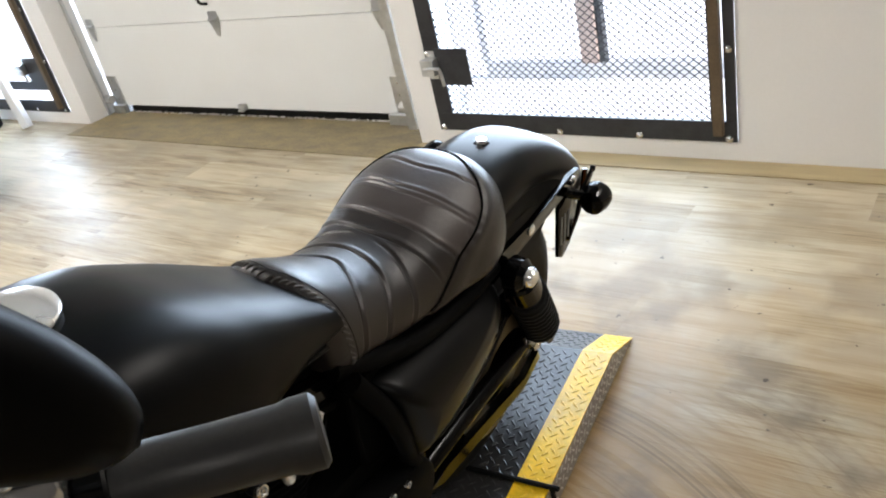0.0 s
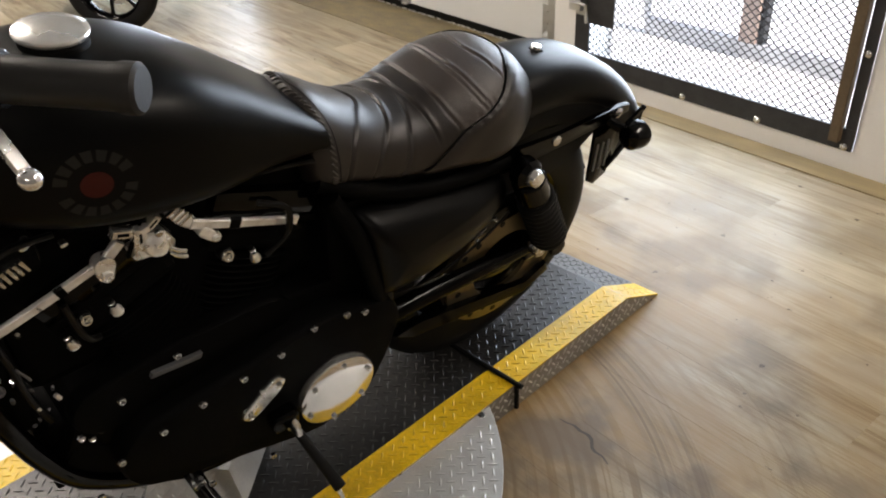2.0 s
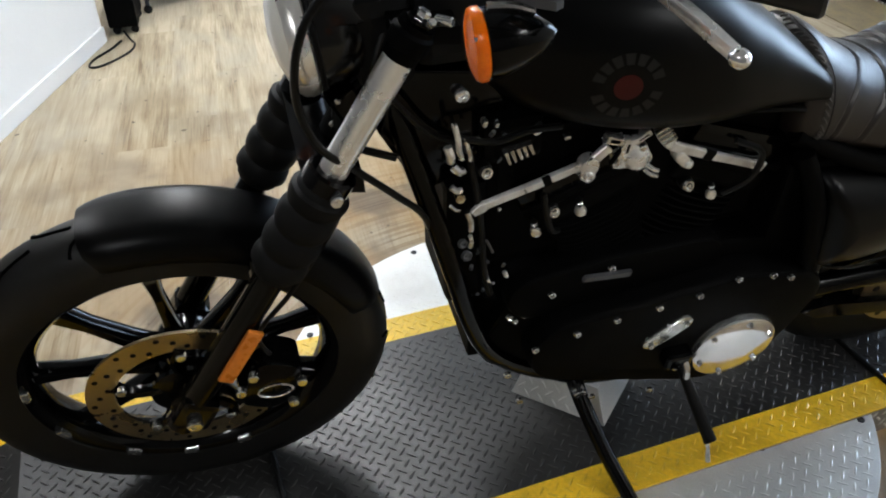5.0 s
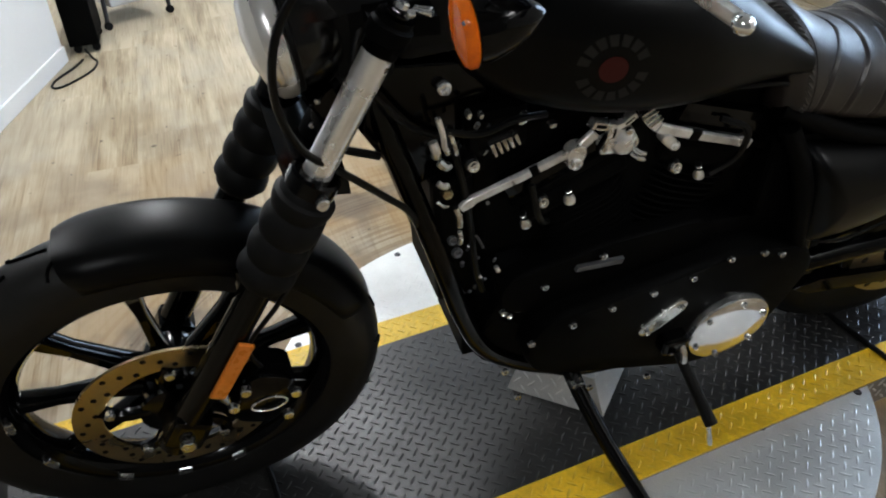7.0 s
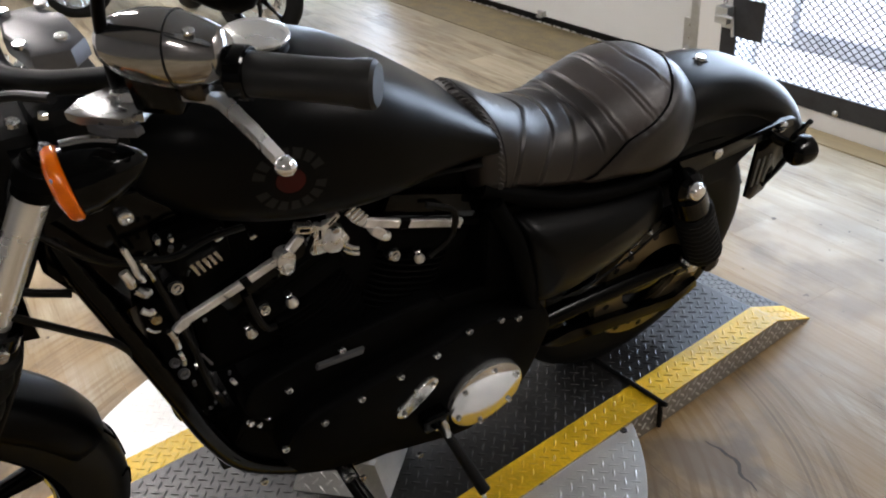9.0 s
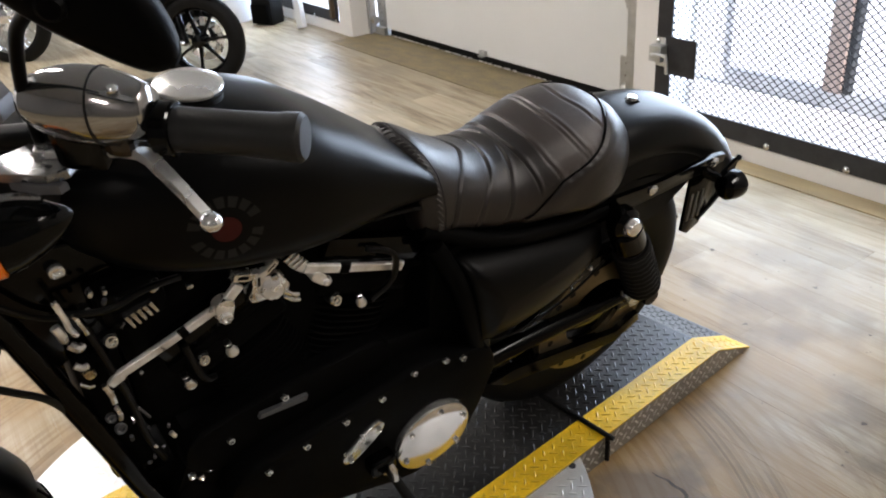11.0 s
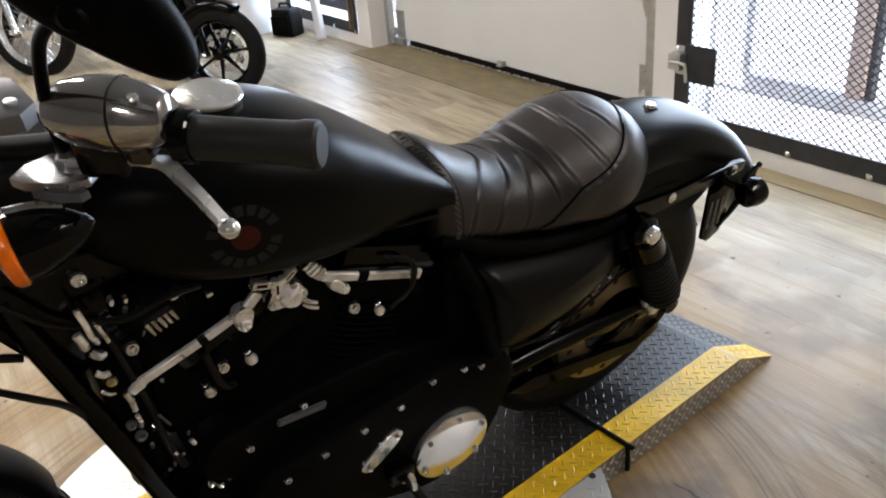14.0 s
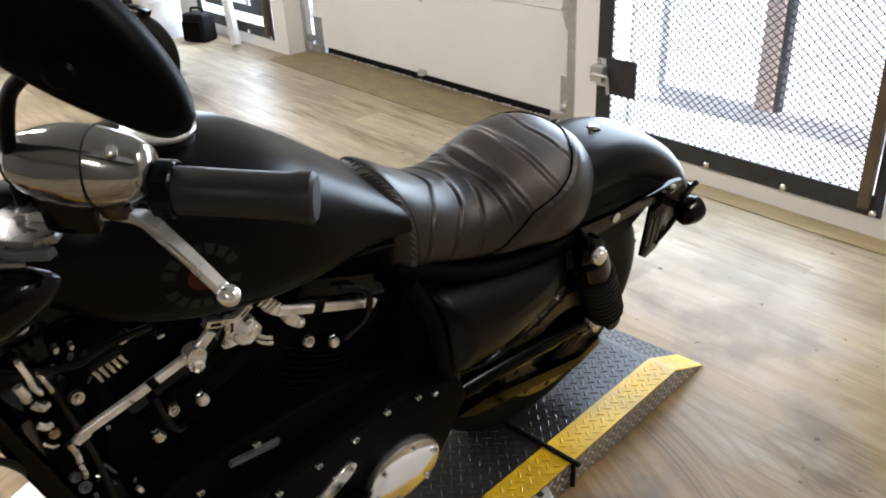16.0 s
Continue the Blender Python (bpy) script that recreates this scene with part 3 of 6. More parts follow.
def lugs(keep, region, z, pitch=0.0212, length=0.0235, wide=0.0052, high=0.0016, face=None):
    """Tread-plate lugs on a lattice turned by 45 degrees, each pointing at the middle of its neighbours; face maps (u, v, h) to a place."""
    v, f = [], []
    u0, u1, v0, v1 = region
    k = 0
    step = pitch / math.sqrt(2)
    for i in range(int((u1 - u0) / step) + 1):
        for j in range(int((v1 - v0) / step) + 1):
            if (i + j) % 2:
                continue
            u, w_ = u0 + i * step, v0 + j * step
            if not keep(u, w_):
                continue
            a = radians(45 if i % 2 else -45)
            c, s = math.cos(a), math.sin(a)
            pts = [(length / 2, 0, 0), (length / 4, wide / 2, 0), (-length / 4, wide / 2, 0), (-length / 2, 0, 0), (-length / 4, -wide / 2, 0), (length / 4, -wide / 2, 0), (length / 4, 0, high), (-length / 4, 0, high)]
            for p in pts:
                q = (u + p[0] * c - p[1] * s, w_ + p[0] * s + p[1] * c, p[2])
                v.append(face(*q) if face else (q[0], q[1], z + q[2]))
            f += [(k, k + 1, k + 6), (k + 1, k + 2, k + 7, k + 6), (k + 2, k + 3, k + 7), (k + 3, k + 4, k + 7), (k + 4, k + 5, k + 6, k + 7), (k + 5, k, k + 6)]
            k += 8
    return Geo().add(v, f)


DISC_R, HALF, STRIPE = 0.615, 0.318, 0.078
tt = thing("turntable", "round bare tread-plate turntable lying on the floor", "turntable", "", PLAT @ pose(0, 0.012, 0))
part("base_ring", Geo().spin([(0.50, 0), (0.52, 0.004), (0.52, 0.052), (0.50, 0.055)], (0, 0, 0), (0, 0, 1), 64), STEELBLK, tt, "dark steel base ring")
part("disc", Geo().spin([(DISC_R - 0.001, 0.057), (DISC_R, 0.058), (DISC_R, 0.0625), (DISC_R - 0.001, 0.0635)], (0, 0, 0), (0, 0, 1), 96), PLATE, tt, "bare steel tread-plate disc")
dl = part("raised_tread", lugs(lambda u, v: math.hypot(u, v) < DISC_R - 0.015 and abs(u) > HALF + 0.012, (-0.6, 0.6, -0.6, 0.6), 0.0633, length=0.026, wide=0.0062, high=0.0011), PLATE, tt, "bright raised lugs")
tagged(dl, kind="stuff")
screw = Geo().spin([(0.008, 0), (0.008, 0.002), (0.005, 0.003), (0.004, 0.0015)], (0, 0, 0), (0, 0, 1), 12).mesh("screw", STEELBLK)
for a, r in ((-50, 0.59), (-20, 0.59), (15, 0.59), (57, 0.59), (125, 0.59), (160, 0.59), (195, 0.59), (235, 0.59), (40, 0.405), (-40, 0.405), (140, 0.405), (220, 0.405)):
    ob = part("screw", screw, None, tt)
    ob.location = (r * math.cos(radians(a)), r * math.sin(radians(a)), 0.0635)

dp = thing("display_platform", "black tread-plate platform with yellow edges and sloping ends", "platform", "", PLAT)
END, CREST, SEAM = 1.232, 1.074, 0.622
IN = HALF - STRIPE


def deck_piece(u0, u1, v0, v1, slope=False):
    """A plate between u0 and u1, v0 and v1; the sloping ones fall to the floor at v1."""
    z1 = 0.003 if slope else TOP
    a, b = (v0, v1)
    g = Geo()
    g.add([(u0, a, TOP), (u1, a, TOP), (u1, b, z1), (u0, b, z1), (u0, a, TOP - 0.004), (u1, a, TOP - 0.004), (u1, b, z1 - 0.003), (u0, b, z1 - 0.003)],
          [(0, 1, 2, 3), (7, 6, 5, 4), (0, 4, 5, 1), (1, 5, 6, 2), (2, 6, 7, 3), (3, 7, 4, 0)])
    return g


def slope_face(sign):
    k = (TOP - 0.003) / (END - CREST)
    return lambda u, v, h: (u, v, TOP - (abs(v) - CREST) * k + h)


strips = [(-HALF, -IN, PLATEYEL, LUGYEL, "yellow_edge"), (-IN, IN, PLATEBLK, LUGBLK, "deck_plate"), (IN, HALF, PLATEYEL, LUGYEL, "yellow_edge")]
for u0, u1, pm, lm, nm in strips:
    for v0, v1 in ((-CREST, -SEAM), (-SEAM, SEAM), (SEAM, CREST)):
        part(nm, deck_piece(u0, u1, v0, v1), pm, dp, "yellow painted tread plate edge" if pm is PLATEYEL else "black painted tread plate")
    for s in (1, -1):
        part("ramp_edge" if pm is PLATEYEL else "ramp_plate", deck_piece(u0, u1, s * CREST, s * END, True), pm, dp, "sloping yellow edge" if pm is PLATEYEL else "sloping black tread plate")
    tagged(part("raised_tread", lugs(lambda u, v: u0 + 0.006 < u < u1 - 0.006 and abs(abs(v) - CREST) > 0.012, (-HALF + 0.007, HALF, -CREST, CREST), TOP), lm, dp), kind="stuff")
    for s in (1, -1):
        rng = (CREST + 0.02, END - 0.012) if s > 0 else (-END + 0.012, -CREST - 0.012)
        tagged(part("raised_tread", lugs(lambda u, v: u0 + 0.006 < u < u1 - 0.006, (-HALF + 0.007, HALF, *rng), 0, face=slope_face(s)), lm, dp), kind="stuff")


def skirt(x, s0, s1):
    """A side plate with the slope cut off at its ends."""
    v = []
    prof = [(s0, 0.003), (-CREST, TOP - 0.0045), (CREST, TOP - 0.0045), (s1, 0.003), (s1, 0.0), (s0, 0.0)]
    return Geo().slab(prof, x - 0.002, x + 0.002, 0.0003, axis=0)


for sx in (1, -1):
    part("skirt", skirt(sx * (HALF - 0.004), -END, END), SKIRT, dp, "bare tread-plate side skirt")
    g = lugs(lambda u, v: v < TOP - 0.012 and (abs(u) < CREST or v < (END - abs(u)) * 0.4), (-END, END, 0.012, 0.066), 0, pitch=0.0205, length=0.022,
             face=lambda u, v, h: (sx * (HALF - 0.002 + h), u, v))
    tagged(part("raised_tread", g, LUGSIL, dp), kind="stuff")
for s in (1, -1):
    g = Geo()
    y = s * SEAM
    g.tube([(-HALF - 0.006, y, 0.008), (-HALF - 0.006, y, TOP - 0.004), (-HALF + 0.004, y, TOP + 0.005), (0, y + 0.004, TOP + 0.005), (HALF - 0.004, y, TOP + 0.005), (HALF + 0.006, y, TOP - 0.004), (HALF + 0.006, y, 0.008)], 0.006, 8, 3)
    part("joint_strap", g, RUBBER, dp, "thin black rubber strap over the joint")

# the small riser block under the engine
rb = thing("riser_block", "small bare tread-plate riser block on the platform", "block", "", pose(-0.846, 0.281, TOP + 0.001, 0, 0, 46.3))
ris = Geo()
ris.loft([[(0, 0, 0), (0.203, 0, 0), (0.203, 0.17, 0), (0, 0.17, 0)], [(0.020, 0.027, 0.066), (0.173, 0.027, 0.066), (0.173, 0.14, 0.066), (0.020, 0.14, 0.066)]])
part("body", ris, PLATE, rb)
rl = lugs(lambda u, v: 0.012 + v * 0.3 < u < 0.191 - v * 0.45, (0.004, 0.2, 0.008, 0.060), 0, face=lambda u, v, h: (u, v * 0.409 - 0.0004 - h * 0.92, v + h * 0.38))
tagged(part("raised_tread", rl, LUGSIL, rb), kind="stuff")

# ---- motorcycle on the platform ----
BIKE = pose(-0.866, 1.129, TOP + 0.0015, 0, 14.6, 0.7)
REAR, FRONT = (0, -0.066, 0.316), (0, -1.487, 0.330)
moto = thing("motorcycle", "satin black cruiser motorcycle with ribbed leather seat, on its side stand", "motorcycle", "", BIKE)


def ring_section(prof, centre, a, x_axis=(1, 0, 0)):
    """Places a profile of (x, radius) at the angle a of a wheel's circle (0: rear, 90: up)."""
    c, s = math.cos(a), math.sin(a)
    return [(centre[0] + x, centre[1] + r * c, centre[2] + r * s) for x, r in prof]


def wheel_round(prof, centre, n=72):
    g = Geo()
    rings = [ring_section(prof, centre, 2 * math.pi * k / n) for k in range(n)]
    m = len(prof)
    v = [p for r in rings for p in r]
    f = []
    for i in range(n):
        for j in range(m):
            a, b = i * m + j, i * m + (j + 1) % m
            c, d = ((i + 1) % n) * m + (j + 1) % m, ((i + 1) % n) * m + j
            f.append((a, b, c, d))
    return g.add(v, f)


def tyre_profile(r, w, rim):
    out = []
    for k in range(17):
        t = math.pi * k / 16
        out.append((-math.cos(t) * w / 2, r - w * 0.52 + math.sin(t) ** 0.8 * w * 0.52))
    return out + [(w * 0.40, rim), (-w * 0.40, rim)]


def build_wheel(parent, centre, r, w, rim, name, spokes=9, rim_mat=GLOSS, tread=True, tyre_mat=TYRE):
    wh = part(name, wheel_round([(-w * 0.40, rim + 0.008), (-w * 0.36, rim - 0.004), (-w * 0.30, rim - 0.012), (-w * 0.12, rim - 0.024), (w * 0.12, rim - 0.024), (w * 0.30, rim - 0.012), (w * 0.36, rim - 0.004), (w * 0.40, rim + 0.008)], centre), rim_mat, parent, "black cast wheel rim")
    part("tyre", wheel_round(tyre_profile(r, w, rim), centre), tyre_mat, wh, "black rubber tyre with angled tread grooves")
    hub = Geo().spin([(0.03, -0.06), (0.042, -0.055), (0.05, -0.03), (0.046, 0), (0.05, 0.03), (0.042, 0.055), (0.03, 0.06)], centre, (1, 0, 0), 28)
    part("hub", hub, rim_mat, wh)
    for k in range(spokes):
        a = 2 * math.pi * (k + 0.35) / spokes
        rings = []
        for q, hw, hx in ((0.04, 0.016, 0.022), (0.10, 0.011, 0.017), (0.17, 0.009, 0.014), (rim - 0.02, 0.015, 0.016)):
            c, s = math.cos(a), math.sin(a)
            cy, cz = centre[1] + q * c, centre[2] + q * s
            ring = []
            for dx, dt in ((-hx, -hw * 0.6), (-hx * 0.5, -hw), (hx * 0.5, -hw), (hx, -hw * 0.6), (hx, hw * 0.6), (hx * 0.5, hw), (-hx * 0.5, hw), (-hx, hw * 0.6)):
                ring.append((centre[0] + dx, cy - s * dt, cz + c * dt))
            rings.append(ring)
        part("spoke", Geo().loft(rings), rim_mat, wh)
    if tread:
        # shallow angled grooves: strips along the tread's shoulders, groove shade in their colour
        g = Geo()
        n = 17
        for k in range(n):
            for side in (1, -1):
                a0 = 2 * math.pi * (k + (0.5 if side > 0 else 0)) / n
                path = []
                for da, xx in ((0.0, 0.05), (0.13, 0.13), (0.19, 0.24), (0.21, 0.38)):
                    t = math.acos(-side * xx * 2 * 0.97)
                    x = -math.cos(t) * w / 2
                    rr = r - w * 0.52 + math.sin(t) ** 0.8 * w * 0.52 + 0.0004
                    path.append((centre[0] + x, centre[1] + rr * math.cos(a0 + da), centre[2] + rr * math.sin(a0 + da)))
                g.tube(path, 0.0028, 5, 2)
        tagged(part("tread_groove", g, GROOVESHADE, wh), kind="stuff")
    return wh


GROOVESHADE = mat("groove_shade", (0.0012, 0.0012, 0.0012), 0.9, var=0.1, spec=0.05)
fw = build_wheel(moto, FRONT, 0.332, 0.102, 0.243, "front_wheel")
# the shade on the rear tyre is put into its darker rubber
build_wheel(moto, REAR, 0.316, 0.140, 0.208, "rear_wheel", 9, tyre_mat=RUBBER)
# wheel weights and valve on the front rim
for a in (238, 262, 285, 205, 175):
    c, s = math.cos(radians(a)), math.sin(radians(a))
    y, z = FRONT[1] + 0.236 * c, FRONT[2] + 0.236 * s
    part("balance_weight", Geo().box((0.037, -0.006, -0.012), (0.044, 0.006, 0.012), 0.002, pose(0, y, z, a, 0, 0)), ZINC, fw, "small grey balance weight")

# front brake disc with holes: outer band, carrier arms, bolts


def disc_band(centre, x, r0, r1, th, n=72):
    return wheel_round([(x, r0), (x + th, r0), (x + th, r1), (x, r1)], centre, n)


fd = part("brake_disc", disc_band(FRONT, 0.062, 0.108, 0.150, 0.005), BRASS, moto, "drilled steel brake disc with a warm sheen")
hole = Geo().spin([(0.0045, 0), (0.0045, 0.0008)], (0, 0, 0), (1, 0, 0), 10).mesh("drilled_hole", RUBBER)
for k in range(40):
    a = 2 * math.pi * k / 40
    rr = (0.118, 0.129, 0.140)[k % 3]
    ob = part("drilled_hole", hole, None, fd)
    ob.location = (0.0672, FRONT[1] + rr * math.cos(a), FRONT[2] + rr * math.sin(a))
for k in range(5):
    a = 2 * math.pi * (k + 0.2) / 5
    c, s = math.cos(a), math.sin(a)
    g = Geo().tube([(0.064, FRONT[1] + 0.04 * c, FRONT[2] + 0.04 * s), (0.064, FRONT[1] + 0.08 * math.cos(a + 0.15), FRONT[2] + 0.08 * math.sin(a + 0.15)), (0.064, FRONT[1] + 0.112 * c, FRONT[2] + 0.112 * s)], 0.010, 8, 3)
    part("carrier_arm", g, GLOSS, fd)
    part("disc_bolt", Geo().cyl((0.066, FRONT[1] + 0.10 * c, FRONT[2] + 0.10 * s), (0.078, FRONT[1] + 0.10 * c, FRONT[2] + 0.10 * s), 0.008, 10), ZINC, fd)
part("hub_carrier", Geo().spin([(0.05, 0.055), (0.056, 0.06), (0.056, 0.068), (0.04, 0.072)], FRONT, (1, 0, 0), 28), GLOSS, fd)


# fork
def fork_y(z):
    return -1.494 + (z - 0.32) * 0.617


def fork_pt(x, z, fwd=0.0):
    return (x, fork_y(z) - fwd, z)


FX = 0.103
for sx in (1, -1):
    x = sx * FX
    leg = part("fork_slider", Geo().tube([fork_pt(x, 0.295), fork_pt(x, 0.32), fork_pt(x, 0.45), fork_pt(x, 0.64)], lambda t: 0.026 - 0.003 * t, 16, 3), GLOSS, moto, "black fork slider")
    part("axle_lug", Geo().box((x - 0.026, -0.03, -0.032), (x + 0.026, 0.034, 0.04), 0.012, pose(0, FRONT[1] + 0.004, FRONT[2], -31, 0, 0)), GLOSS, leg)
    part("axle_nut", Geo().cyl((x + sx * 0.026, FRONT[1] + 0.004, FRONT[2] - 0.006), (x + sx * 0.038, FRONT[1] + 0.004, FRONT[2] - 0.006), 0.013, 6), ZINC, leg, "zinc axle nut")
    # rubber gaiter in bulges
    rings = []
    d = Vector((0, 0.617, 1)).normalized()
    side = Vector((1, 0, 0))
    up = d.cross(side)
    for k in range(49):
        t = k / 48
        z = 0.622 + 0.155 * t
        r = 0.034 + 0.006 * abs(math.sin(math.pi * t * 4.0)) ** 0.7 + (0.002 if 0.1 < t < 0.9 else -0.003)
        o = Vector(fork_pt(x, z))
        rings.append([o + (side * math.cos(q) + up * math.sin(q)) * r for q in [2 * math.pi * j / 24 for j in range(24)]])
    part("fork_gaiter", Geo().loft(rings), RUBBER, leg, "ribbed black rubber fork gaiter")
    part("fork_tube", Geo().tube([fork_pt(x, 0.77), fork_pt(x, 0.86), fork_pt(x, 0.955)], 0.0197, 24, 2), FORKCHR, leg, "bright polished fork tube")
    part("fork_tube_top", Geo().tube([fork_pt(x, 0.955), fork_pt(x, 0.997)], 0.0225, 20, 1), SATIN, leg)
    cap = part("fork_cap", Geo().cyl(fork_pt(x, 0.997), fork_pt(x, 1.004), 0.017, 18, 0.003), GLOSS, leg, "black fork cap with a bright hexagon")
    part("cap_hexagon", Geo().cyl(fork_pt(x, 1.004), fork_pt(x, 1.013), 0.0085, 6, 0.002), CHROME, cap)
clampl = Geo()
for sx in (1, -1):
    clampl.cyl(fork_pt(sx * FX, 0.752), fork_pt(sx * FX, 0.795), 0.034, 20, 0.004)
clampl.loft([[(-FX, fork_y(0.775) + dy, 0.775 + dz) for dy, dz in ((-0.03, -0.012), (0.05, -0.03), (0.05, 0.0), (-0.03, 0.015))], [(FX, fork_y(0.775) + dy, 0.775 + dz) for dy, dz in ((-0.03, -0.012), (0.05, -0.03), (0.05, 0.0), (-0.03, 0.015))]])
part("lower_fork_clamp", clampl, GLOSS, moto)
clampu = Geo()
for sx in (1, -1):
    clampu.cyl(fork_pt(sx * FX, 0.966), fork_pt(sx * FX, 0.990), 0.0265, 20, 0.004)
clampu.loft([[(-FX, fork_y(0.98) + dy, 0.98 + dz) for dy, dz in ((-0.02, -0.01), (0.06, -0.02), (0.06, 0.005), (-0.02, 0.012))], [(FX, fork_y(0.98) + dy, 0.98 + dz) for dy, dz in ((-0.02, -0.01), (0.06, -0.02), (0.06, 0.005), (-0.02, 0.012))]])
ucl = part("upper_fork_clamp", clampu, WRINKLE, moto)
for sx in (1, -1):
    cb = Vector(fork_pt(sx * FX, 1.0))
    part("pinch_bolt", Geo().cyl(cb + Vector((sx * 0.004, 0.018, 0.002)), cb + Vector((sx * 0.020, 0.034, 0.004)), 0.0062, 12, 0.0015), CHROME, ucl, "bright clamp pinch bolt")
    part("pinch_bolt", Geo().cyl(cb + Vector((sx * 0.018, 0.006, 0.004)), cb + Vector((sx * 0.024, 0.010, 0.012)), 0.0055, 6, 0.001), CHROME, ucl, "bright clamp pinch bolt")
    part("riser_bolt", Geo().cyl((sx * 0.062, -1.090, 1.020), (sx * 0.062, -1.088, 1.030), 0.0085, 12, 0.002), ZINC, ucl)
    part("riser_bolt", Geo().cyl((sx * 0.062, -1.058, 1.020), (sx * 0.062, -1.056, 1.028), 0.006, 6, 0.001), CHROME, ucl)
part("steering_stem", Geo().tube([(0, fork_y(0.76) + 0.04, 0.76), (0, fork_y(0.99) + 0.04, 0.99)], 0.03, 20, 1), WRINKLE, moto)
for z in (0.775, 0.772):
    part("pinch_bolt", Geo().cyl((FX + 0.03, fork_y(z) + 0.008, z), (FX + 0.042, fork_y(z) + 0.008, z), 0.008, 10), CHROME, moto)
# reflector on the left slider
part("fork_reflector", Geo().box((0.127, -0.0125, -0.063), (0.134, 0.0125, 0.063), 0.003, pose(0, fork_y(0.475) + 0.015, 0.475, -31.5, 0, 0)), REFLECT, moto, "orange reflector strip")
part("fork_reflector", Geo().box((-0.134, -0.0125, -0.063), (-0.127, 0.0125, 0.063), 0.003, pose(0, fork_y(0.475) + 0.015, 0.475, -31.5, 0, 0)), REFLECT, moto, "orange reflector strip")
# caliper behind the left slider
cal = part("brake_caliper", Geo().slab(oval(-1.352, 0.352, 0.062, 0.045, 28, radians(62), 3.2), 0.050, 0.112, 0.012), GLOSS, moto, "black brake caliper with a small outlined badge")
badge_ring = [(0.1135, -1.345 + 0.026 * math.cos(t) * (1 + 0.12 * math.cos(2 * t)), 0.345 + 0.017 * math.sin(t)) for t in [2 * math.pi * k / 24 for k in range(25)]]
part("badge_outline", Geo().tube(badge_ring, 0.0013, 6, 1, False), ALU, cal)
for y, z in ((-1.375, 0.395), (-1.40, 0.36), (-1.30, 0.36), (-1.32, 0.305)):
    part("caliper_bolt", Geo().cyl((0.108, y, z), (0.120, y, z), 0.009, 10), ZINC, cal)


# fenders
def fender(centre, r, hw, a0, a1, drop, steps=40, flat=0.0, th=0.003, flare=0.0):
    """A mudguard shell: arc of radius r from angle a0 to a1 (degrees, 0 rear, 90 up), crowned across."""
    rings = []
    for i in range(steps + 1):
        t = i / steps
        a = radians(a0 + (a1 - a0) * t)
        ends = 1 - (2 * abs(t - 0.5)) ** 14
        w_ = hw * (0.80 + 0.20 * ends)
        prof = []
        m = 16
        for k in range(m + 1):
            q = math.pi * k / m
            c, s = math.cos(q), math.sin(q)
            prof.append((math.copysign(abs(c) ** 0.62, c) * w_, r - drop + drop * s ** 0.75))
        prof2 = [(x * (1 - th / hw), rr - th) for x, rr in reversed(prof)]
        ring = []
        for x, rr in prof + prof2:
            ring.append((centre[0] + x, centre[1] + rr * math.cos(a), centre[2] + rr * math.sin(a) + flare * t))
        rings.append(ring)
    return Geo().loft(rings)


part("front_fender", fender((0, -1.482, 0.333), 0.357, 0.068, 19, 104, 0.052), DENIM, moto, "satin black front fender", 50)
for sx in (1, -1):
    part("fender_stay", Geo().tube([(sx * 0.07, -1.33, 0.62), (sx * 0.085, -1.335, 0.575), (sx * 0.09, -1.36, 0.54)], 0.012, 8, 3), GLOSS, moto)
part("rear_fender", fender((0, -0.008, 0.322), 0.402, 0.100, 24, 122, 0.074, 48), DENIM, moto, "satin black bobbed rear fender", 50)
# black shell added to stand for the darkness under the fender
part("fender_liner", fender((0, -0.004, 0.322), 0.388, 0.092, 18, 118, 0.110, 32), RUBBER, moto, "black shell added for the dark under the fender", 50)
part("fender_knob", Geo().spin([(0.010, 0), (0.011, 0.003), (0.011, 0.010), (0.009, 0.013)], (0, 0.056, 0.715), (0, 0.15, 1), 20), CHROME, moto, "chrome seat mounting bolt")
part("seat_tongue", Geo().box((-0.013, -0.02, 0.715), (0.013, 0.066, 0.720), 0.002, pose(0, 0, 0.0, 0, 0, 0)), GLOSS, moto)
